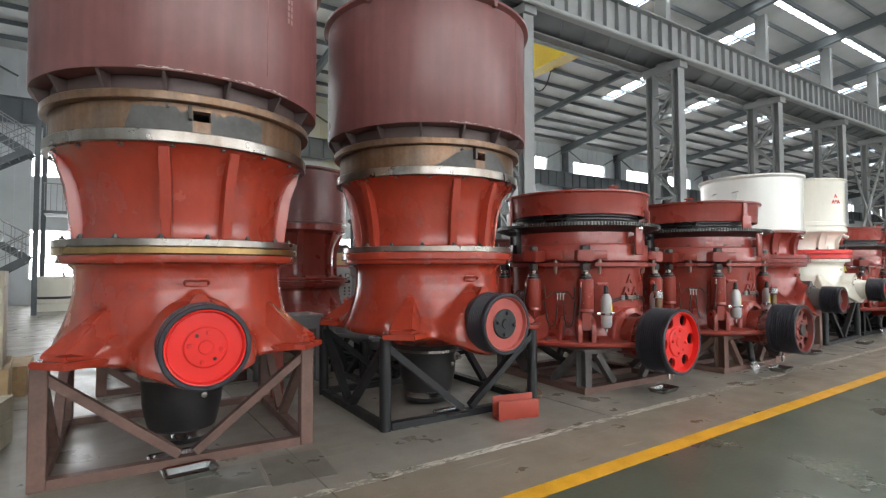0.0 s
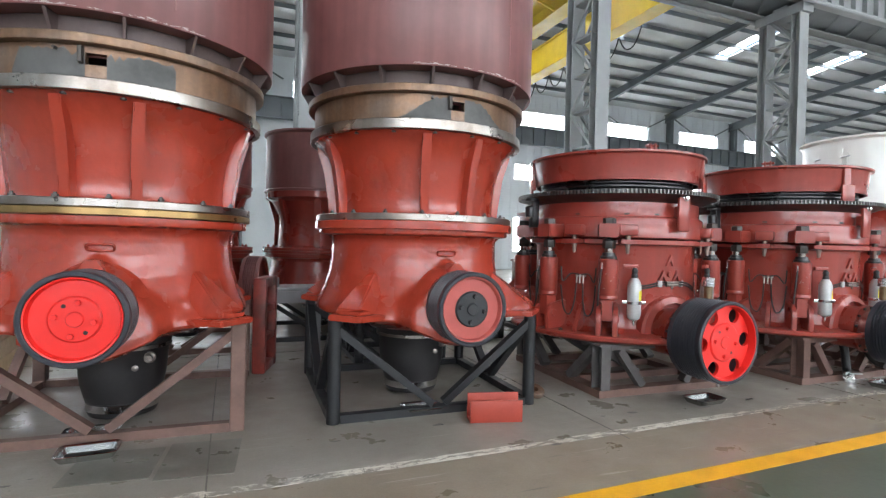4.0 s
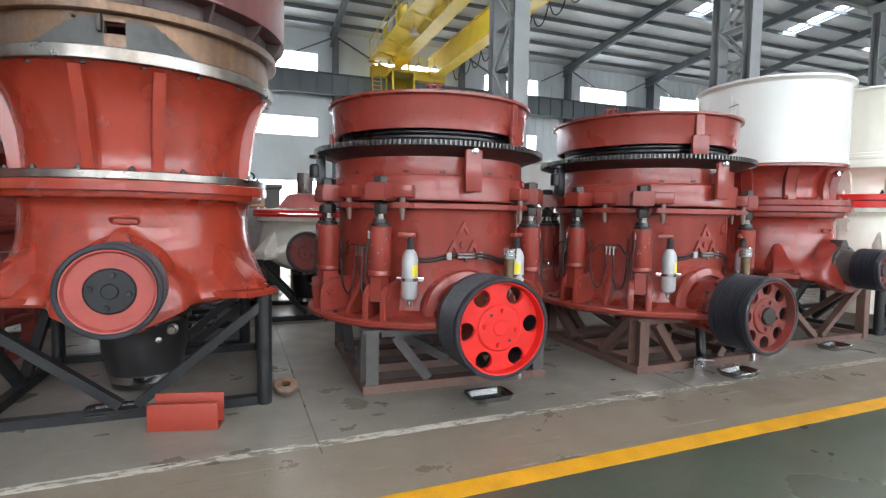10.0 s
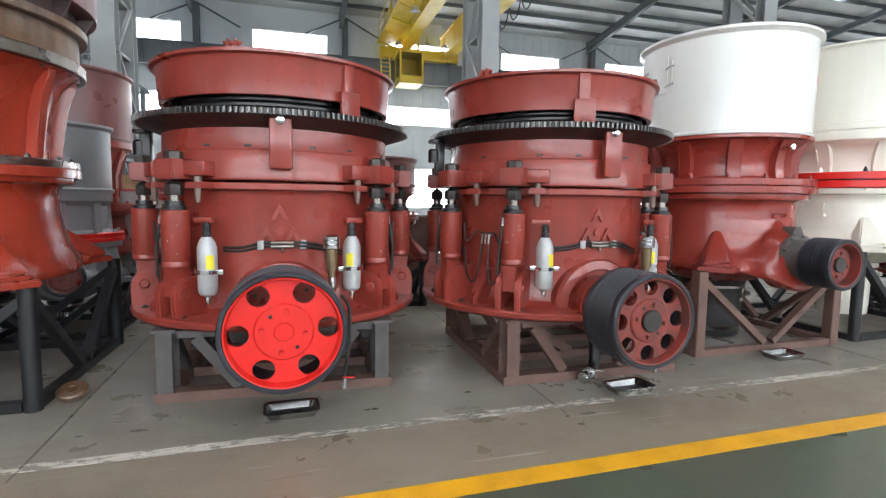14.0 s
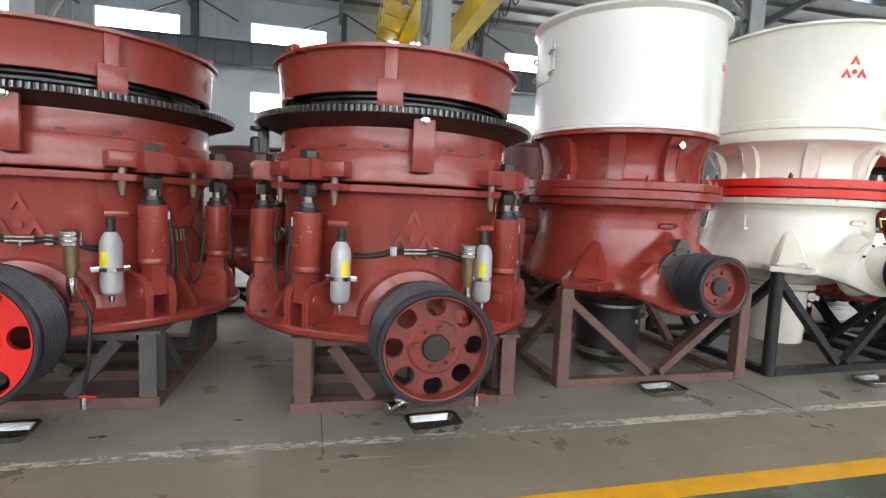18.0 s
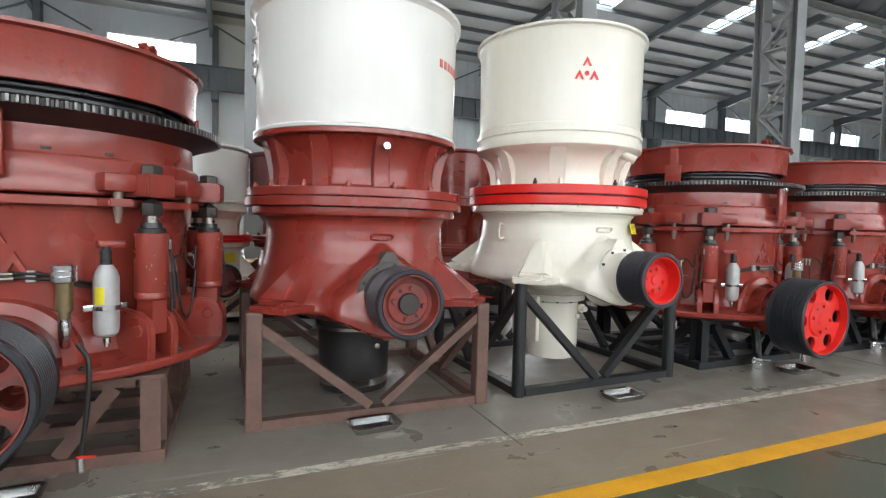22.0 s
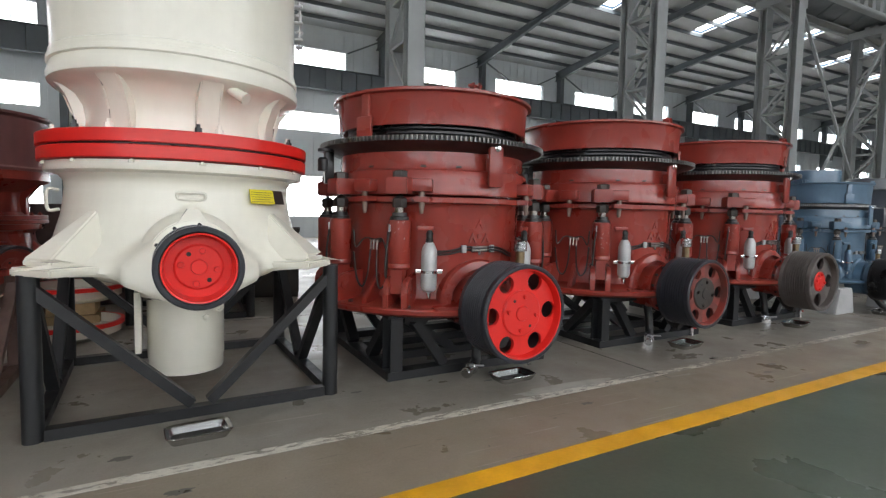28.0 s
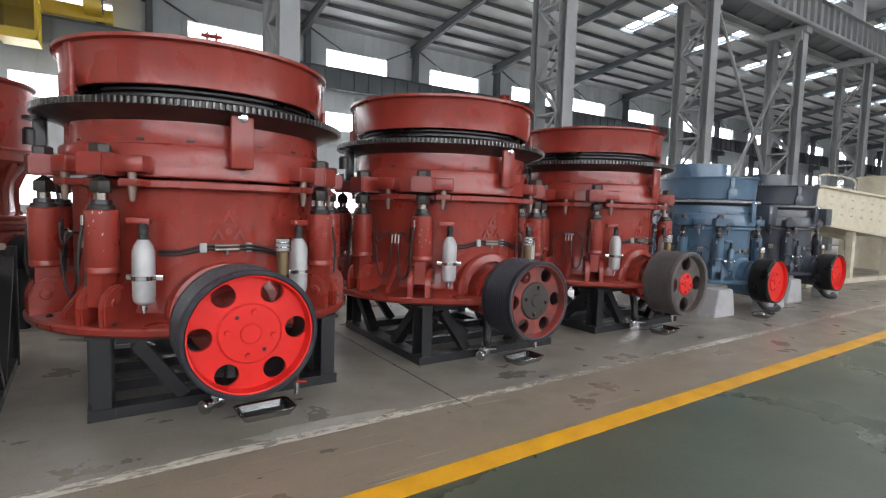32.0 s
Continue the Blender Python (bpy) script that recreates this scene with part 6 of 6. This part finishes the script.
steel_bin(12.6, 10.3, 8, 1.3, 1.0, 1.55, SKIRT, "dark open steel bin behind the crushers")
steel_bin(15.3, 10.2, -12, 1.2, 1.0, 1.2, CAST, "dark open steel bin behind the crushers")
steel_bin(8.6, 10.4, 3, 1.4, 1.0, 1.3, STAND_BROWN, "red oxide steel bin behind the crushers")
steel_bin(19.6, 10.2, 3, 1.4, 1.0, 1.1, CREAM, "cream open steel bin behind the crushers")


def steel_bench(x, y, turn, mat, label):
    b = thing("work_bench", pose(x, y, 0, 0, 0, turn), label, "bench")
    part("top", box((0.9, 0.6, 0.05), pose(0, 0, 0.97), bevel=0.006), mat, b)
    for sx in (-1, 1):
        for sy in (-1, 1):
            part("leg", box((0.07, 0.07, 0.945), pose(sx * 0.38, sy * 0.24, 0.4725)), mat, b, smooth=0)
    part("apron", box((0.7, 0.03, 0.16), pose(0, -0.26, 0.86)), mat, b, smooth=0)
    part("vice", box((0.2, 0.16, 0.14), pose(-0.25, -0.1, 1.065), bevel=0.02), mat, b)
    part("vice_screw", rod((-0.25, -0.36, 1.07), (-0.25, -0.18, 1.07), 0.02, 12), STEEL, b)
    return b


casting = thing("cast_frame", pose(2.02, 6.72, 0, 0, 0, 74), "dark red slotted cast frame standing on the floor", "casting")
for x in (-0.26, 0.26):
    part("upright", box((0.09, 0.16, 1.18), pose(x, 0, 0.59), bevel=0.02), RED_GRIMY, casting)
for z, h in ((0.05, 0.10), (0.42, 0.08), (0.78, 0.08), (1.12, 0.12)):
    part("rail", box((0.43, 0.14, h), pose(0, 0, z), bevel=0.015), RED_GRIMY, casting)
part("back_web", box((0.43, 0.03, 0.26), pose(0, 0.04, 0.60)), RED_GRIMY, casting, smooth=0)
steel_bench(2.35, 7.45, 6, ALU_DULL, "grey steel work bench with a vice")


def crate(x, y, z, turn, w, d, h, mat, label):
    """A boarded crate with corner battens."""
    c = thing("wooden_crate", pose(x, y, z, 0, 0, turn), label, "crate", "crates")
    part("core", box((w - 0.04, d - 0.04, h - 0.02), pose(0, 0, h / 2)), mat, c, smooth=0)
    n = max(2, int(h / 0.16))
    for i in range(n):
        for s in (-1, 1):
            part("board", box((w, 0.02, h / n - 0.008), pose(0, s * (d / 2 - 0.01), h / n * (i + 0.5))), mat, c, smooth=0)
            part("board", box((0.02, d - 0.042, h / n - 0.008), pose(s * (w / 2 - 0.01), 0, h / n * (i + 0.5))), mat, c, smooth=0)
    for sx in (-1, 1):
        for sy in (-1, 1):
            part("batten", box((0.09, 0.025, h), pose(sx * (w / 2 - 0.05), sy * (d / 2 + 0.0125), h / 2)), mat, c, smooth=0)
    return c


crate(-1.55, 7.2, 0.62, 6, 1.3, 0.9, 1.05, CREAM_DULL_SHADE, "cream painted wooden crate on a timber crate")
crate(-1.6, 7.25, 0.0, 6, 1.5, 1.1, 0.62, WOOD, "pale timber crate on the floor")
crate(-1.5, 5.9, 0.0, -8, 1.55, 0.8, 0.45, CREAM_DULL_SHADE, "low cream painted wooden crate")
crate(-1.45, 8.9, 0.0, 2, 1.2, 1.0, 0.4, WOOD, "pale timber crate on the floor")
for x, y, z, w, h in ((3.95, 10.95, 0, 1.5, 1.0), (3.95, 10.95, 1.0, 1.5, 0.68), (4.05, 10.95, 1.68, 1.3, 0.36), (5.9, 11.0, 0, 1.2, 1.3), (10.9, 10.6, 0, 1.2, 0.9), (13.9, 11.2, 0, 1.3, 1.0)):
    crate(x, y, z, 4, w, 0.9, h, WOOD, "pale timber crate stacked in the back row")

panel = thing("control_cabinet", pose(4.25, 9.6, 0, 0, 0, 4), "grey steel control cabinet with rows of buttons", "cabinet")
part("body", box((0.9, 0.45, 1.62), pose(-0.04, 0, 0.91), bevel=0.012), PALE_GREY, panel)
part("plinth", box((0.86, 0.41, 0.1), pose(-0.04, 0, 0.05)), BLACK, panel, smooth=0)
door = part("door", box((0.84, 0.02, 1.5), pose(-0.04, -0.235, 0.93), bevel=0.006), PALE_GREY, panel)
btn = finish(lathe([(0, 0), (0.017, 0), (0.017, 0.015), (0.011, 0.02), (0, 0.02)], 10), "button", BLACK)
for i in range(4):
    for j in range(4):
        if (i, j) != (3, 0):
            share("button", btn, door, pose(-0.26 + 0.10 * j, -0.245, 1.30 - 0.065 * i, 90))
for x in (-0.21, 0.0):
    dial = part("dial", box((0.085, 0.02, 0.085), pose(x, -0.252, 1.545), bevel=0.01), BLACK, door, "square dial with a pale face")
    part("dial_face", box((0.06, 0.006, 0.06), pose(x, -0.264, 1.545)), WHITE, dial, smooth=0)
    part("meter", box((0.13, 0.025, 0.06), pose(x, -0.255, 1.425), bevel=0.006), BLACK, door, "dark display meter")
part("door_seam", box((0.80, 0.004, 0.006), pose(-0.04, -0.247, 0.62)), BLACK, door, smooth=0)
part("cap", box((0.94, 0.5, 0.04), pose(-0.04, 0, 1.74)), RED_PINK, panel, "dull red top plate", smooth=0)

# dark machine bed with fittings behind the crates
bed = thing("machine_bed", pose(4.35, 12.5, 0), "dark cast steel machine bed with fittings on top", "machine")
part("body", box((1.5, 0.9, 2.2), pose(0, 0, 1.1), bevel=0.03), CAST, bed)
part("top_plate", box((1.6, 1.0, 0.1), pose(0, 0, 2.25), bevel=0.015), CAST, bed)
part("mast", box((0.2, 0.2, 1.08), pose(-0.19, 0, 2.84), bevel=0.02), BLACK, bed)
part("motor", rod((-0.72, 0, 2.45), (-0.40, 0, 2.45), 0.15, 24), BLACK, bed)
part("lifting_eye", lathe([(0.06, -0.02), (0.11, -0.02), (0.11, 0.02), (0.06, 0.02)], 20, m=pose(0.12, 0, 2.47, 90), closed=True), BLACK, bed)
part("eye_stem", rod((0.12, 0, 2.29), (0.12, 0, 2.37), 0.03, 12), BLACK, bed)

# ---- cream feeder beyond the blue crushers ----
# the screen's shade is put into its colour with the darker cream
feed = thing("vibrating_screen", pose(31.8, 6.9, 0, 0, 0, -2), "cream vibrating screen frame with bolted side plates", "screen")
part("side_plate", prism([(-2.4, 1.5), (4.5, 0.95), (4.5, 2.1), (-2.4, 2.35)], 0.06, pose(0, -1.0, 0)), CREAM_DULL_SHADE, feed, smooth=0)
part("side_plate", prism([(-2.4, 1.5), (4.5, 0.95), (4.5, 2.1), (-2.4, 2.35)], 0.06, pose(0, 1.0, 0)), CREAM_DULL_SHADE, feed, smooth=0)
part("end_plate", box((0.06, 1.94, 0.85), pose(-2.37, 0, 1.92)), CREAM_DULL_SHADE, feed, smooth=0)
part("deck", prism([(-2.3, 1.6), (4.4, 1.1), (4.4, 1.16), (-2.3, 1.66)], 1.9, pose(0, 0, 0)), CREAM_DULL_SHADE, feed, smooth=0)
part("edge_flange", beam((-2.4, -1.08, 1.5), (4.5, -1.08, 0.95), 0.18, 0.06), CREAM_DULL_SHADE, feed, smooth=0)
part("edge_flange", beam((-2.4, -1.06, 2.37), (4.5, -1.06, 2.12), 0.14, 0.05), CREAM_DULL_SHADE, feed, smooth=0)
for x in (-2.2, -0.2, 2.0, 4.2):
    for y in (-0.95, 0.95):
        part("post", box((0.16, 0.16, 1.45 - 0.08 * (x + 2.2)), pose(x, y, (1.45 - 0.08 * (x + 2.2)) / 2)), CREAM_DULL_SHADE, feed, smooth=0)
for s in (-0.95, 0.95):
    part("base_beam", beam((-2.5, s, 0.06), (4.6, s, 0.06), 0.2, 0.12), CREAM_DULL_SHADE, feed, smooth=0)
part("handrail", tube([(-2.3, -1.05, 2.36), (-2.2, -1.05, 2.62), (-0.6, -1.05, 2.60), (-0.45, -1.05, 2.30)], 0.022), CREAM_DULL_SHADE, feed)
sb = finish(rod((0, -0.03, 0), (0, 0.03, 0), 0.016, 8), "rivet", CREAM)
for i in range(9):
    for j in range(3):
        share("rivet", sb, feed, Matrix.Translation((-1.6 + 0.55 * i, -1.04, 2.15 - 0.2 * j - 0.03 * i)))
hop = thing("feed_chute", pose(37.8, 7.2, 0), "cream round feed chute standing beside the screen", "chute")
part("drum", lathe([(0.8, 0.0), (0.8, 3.05), (0.85, 3.07), (0.85, 3.1), (0.77, 3.1), (0.77, 0.0)], 48, closed=True), CREAM_DULL_SHADE, hop)
part("handle", tube([(-0.3, -0.76, 2.45), (-0.3, -0.86, 2.45), (-0.3, -0.86, 2.7), (-0.3, -0.74, 2.7)], 0.02), CREAM_DULL_SHADE, hop)

# ---- actuator and oil hoses on the blue crushers ----
for c in (M10, M11):
    part("drive_motor", box((0.36, 0.44, 0.44), pose(1.30, -0.70, 2.04), bevel=0.04), SLATE, c, "dark adjusting motor")
    part("motor_arm", box((0.7, 0.22, 0.16), pose(0.95, -0.55, 1.86), bevel=0.02), SLATE, c)
    part("motor_plug", rod((1.46, -0.6, 1.95), (1.66, -0.68, 1.93), 0.05, 12, 0.02), BLACK, c)
    part("oil_hose", tube([(0.1, -1.2, 0.45), (0.3, -1.35, 0.12), (0.7, -1.4, 0.05), (1.0, -1.3, 0.06), (1.2, -1.0, 0.08)], 0.06, 12), HOSE, c)

# ---- overhead crane ----
crane = thing("overhead_crane", pose(0, 0, 0), "yellow double girder overhead crane with a driver's cab", "crane")
for nm, x, z in (("main_girder", 12.35, 10.75), ("main_girder", 14.95, 10.55)):
    bm = box((0.55, 16.6, 1.15), pose(x, 21.6, z))
    box((0.72, 16.6, 0.04), pose(x, 21.6, z + 0.59), bm)
    box((0.68, 16.6, 0.04), pose(x, 21.6, z - 0.59), bm)
    part(nm, bm, YELLOW, crane, smooth=0)
part("walkway", box((1.1, 16.4, 0.05), pose(11.45, 21.6, 10.55)), YELLOW, crane, smooth=0)
for i in range(9):
    part("walkway_bracket", beam((12.05, 13.8 + 1.95 * i, 10.2), (11.0, 13.8 + 1.95 * i, 10.5), 0.08, 0.08), YELLOW, crane, smooth=0)
    part("rail_post", rod((10.95, 13.8 + 1.95 * i, 10.57), (10.95, 13.8 + 1.95 * i, 11.65), 0.025, 8), YELLOW, crane)
for z in (11.1, 11.65):
    part("rail", rod((10.95, 13.6, z), (10.95, 29.6, z), 0.025, 8), YELLOW, crane)
for y in (13.05, 29.9):
    part("end_carriage", box((4.6, 0.5, 0.6), pose(13.4, y, 10.05 if y > 20 else 11.5), bevel=0.03), YELLOW, crane)
    for x in (11.6, 15.2):
        part("wheel", rod((x, y - 0.2, 9.93 if y > 20 else 11.36), (x, y + 0.2, 9.93 if y > 20 else 11.36), 0.26, 24), CAST, crane)
for i, y in enumerate((24.0, 25.4, 26.6, 22.0)):
    part("electric_cabinet", box((0.5, 0.9, 0.95), pose(11.35, y, 11.06), bevel=0.015), PALE_GREY if i % 2 else YELLOW, crane)
for i, (x, y) in enumerate(((11.8, 27.9), (13.3, 27.6), (14.3, 27.7), (11.6, 23.0), (14.9, 29.3))):
    lamp = part("work_lamp", lathe([(0.1, 0.25), (0.22, 0.0), (0.2, 0.0), (0.08, 0.23)], 24, closed=True, m=Matrix.Translation((x, y, 9.9 if i < 3 else 10.0))), PALE_GREY, crane)
    part("lamp_lens", lathe([(0, 0.03), (0.19, 0.03), (0.19, 0.02), (0, 0.02)], 24, m=Matrix.Translation((x, y, 9.9 if i < 3 else 10.0))), LAMP_GLOW if i not in (3,) else PALE_GREY, lamp, "bright lamp lens")
    part("lamp_stem", rod((x, y, (9.9 if i < 3 else 10.0) + 0.24), (x, y, 10.52), 0.03, 8), YELLOW, lamp)
cab = new("driver_cab")
cab.parent = crane
cab.matrix_basis = pose(12.45, 28.3, 7.95)
for sx in (-0.6, 0.6):
    for sy in (-0.7, 0.7):
        part("corner_post", box((0.1, 0.1, 1.6), pose(sx, sy, 0.8)), YELLOW, cab, smooth=0)
part("cab_floor", box((1.3, 1.5, 0.12), pose(0, 0, 0.06)), YELLOW, cab, smooth=0)
part("cab_roof", box((1.4, 1.6, 0.1), pose(0, 0, 1.65)), YELLOW, cab, smooth=0)
part("cab_panel", box((1.1, 0.04, 0.28), pose(0, -0.7, 0.26)), YELLOW, cab, smooth=0)
part("cab_panel", box((0.04, 1.3, 0.28), pose(-0.6, 0, 0.26)), YELLOW, cab, smooth=0)
part("cab_panel", box((1.1, 0.04, 1.5), pose(0, 0.7, 0.85)), YELLOW, cab, smooth=0)
part("cab_panel", box((0.04, 1.3, 1.5), pose(0.6, 0, 0.85)), YELLOW, cab, smooth=0)
part("cab_window", box((1.1, 0.02, 1.2), pose(0, -0.7, 1.0)), CAB_GLASS, cab, smooth=0)
part("cab_window", box((0.02, 1.3, 1.2), pose(-0.6, 0, 1.0)), CAB_GLASS, cab, smooth=0)
for sx in (-0.5, 0.5):
    part("hanger", box((0.1, 0.1, 1.1), pose(sx, 0, 2.2)), YELLOW, cab, smooth=0)
for sx in (-0.25, 0.25):
    part("ladder_rail", beam((11.25 + sx, 28.6, 7.9), (11.25 + sx, 29.2, 10.5), 0.05, 0.05), YELLOW, crane, smooth=0)
for i in range(10):
    part("ladder_rung", rod((11.0, 28.63 + 0.055 * i, 8.05 + 0.24 * i), (11.5, 28.63 + 0.055 * i, 8.05 + 0.24 * i), 0.02, 8), YELLOW, crane)
for i in range(10):
    y = 15.0 + 1.25 * i
    part("cable_loop", tube([(15.35, y, 9.95), (15.35, y + 0.3, 9.45), (15.35, y + 0.62, 9.3), (15.35, y + 0.95, 9.45), (15.35, y + 1.25, 9.95)], 0.03, 6), HOSE, crane)

# ---- stairs, rails and a cream tank at the far corner ----
stairs = thing("steel_stairs", pose(-3.2, 24.4, 0), "dark grey steel stair tower with pale handrails", "stairs")
for x in (0.75, -3.0):
    for y in (-0.6, 1.6):
        part("post", box((0.16, 0.16, 8.4), pose(x, y, 4.2)), STEEL_DARK, stairs, smooth=0)
for lev, s in ((0, 1), (1, -1), (2, 1), (3, -1)):
    z0 = 2.05 * lev
    xa, xb = (-2.7, 0.4) if s > 0 else (0.4, -2.7)
    y = 0.0 if s > 0 else 1.0
    for dy in (-0.42, 0.42):
        part("stringer", beam((xa, y + dy, z0 + 0.05), (xb, y + dy, z0 + 2.05), 0.05, 0.24), STEEL_DARK, stairs, smooth=0)
        part("handrail", rod((xa, y + dy, z0 + 1.0), (xb, y + dy, z0 + 3.0), 0.022, 8), ALU_DULL, stairs)
        part("mid_rail", rod((xa, y + dy, z0 + 0.55), (xb, y + dy, z0 + 2.55), 0.014, 8), ALU_DULL, stairs)
        for i in range(9):
            u = (i + 0.5) / 9
            xx = xa + (xb - xa) * u
            part("baluster", rod((xx, y + dy, z0 + 0.1 + 2.0 * u), (xx, y + dy, z0 + 1.0 + 2.0 * u), 0.012, 6), ALU_DULL, stairs)
    for i in range(11):
        u = (i + 0.5) / 11
        part("tread", box((0.26, 0.8, 0.03), pose(xa + (xb - xa) * u, y, z0 + 0.12 + 1.95 * u)), STEEL_DARK, stairs, smooth=0)
for z in (3.9, 6.2):
    part("landing", box((2.6, 1.6, 0.12), pose(2.2, 0.5, z)), STEEL_DARK, stairs, smooth=0)
    for k in range(14):
        part("baluster", rod((0.95 + 0.19 * k, -0.28, z + 0.06), (0.95 + 0.19 * k, -0.28, z + 1.1), 0.012, 6), ALU_DULL, stairs)
    part("handrail", rod((0.9, -0.28, z + 1.1), (3.5, -0.28, z + 1.1), 0.022, 8), ALU_DULL, stairs)
for x in (3.4,):
    part("post", box((0.16, 0.16, 6.2), pose(x, 0.5, 3.1)), STEEL_DARK, stairs, smooth=0)
tank = thing("oil_tank", pose(-2.0, 26.2, 0), "cream round tank on a low base", "tank")
part("body", lathe([(0, 0.3), (0.65, 0.3), (0.68, 0.34), (0.68, 1.3), (0.6, 1.42), (0, 1.48)], 40), CREAM, tank)
part("base", box((1.3, 1.1, 0.3), pose(0, 0, 0.15)), CREAM, tank, smooth=0)
part("band", lathe([(0.68, 0.5), (0.70, 0.5), (0.70, 0.6), (0.68, 0.6)], 40, closed=True), CAST, tank)
part("pipe", tube([(0.3, -0.5, 1.4), (0.3, -0.6, 1.75), (0.9, -0.6, 1.75), (0.9, -0.6, 0.02)], 0.03), CAST, tank)


# ---- crossed bracing between two lattice columns ----
bracing = thing("cross_bracing", pose(0, 0, 0), "grey steel cross bracing between two lattice columns", "bracing")
for y in (11.45,):
    part("brace", beam((34.15, y, 0.6), (40.65, y, 9.6), 0.10, 0.08), COLUMN, bracing, smooth=0)
    part("brace", beam((40.65, y + 0.11, 0.6), (34.15, y + 0.11, 9.6), 0.10, 0.08), COLUMN, bracing, smooth=0)
    part("gusset_plate", box((0.3, 0.02, 0.3), pose(37.4, y + 0.055, 5.1)), COLUMN, bracing, smooth=0)
    for x in (34.2, 40.6):
        for z in (0.75, 9.45):
            part("gusset_plate", box((0.34, 0.26, 0.4), pose(x, y + 0.055, z)), COLUMN, bracing, smooth=0)
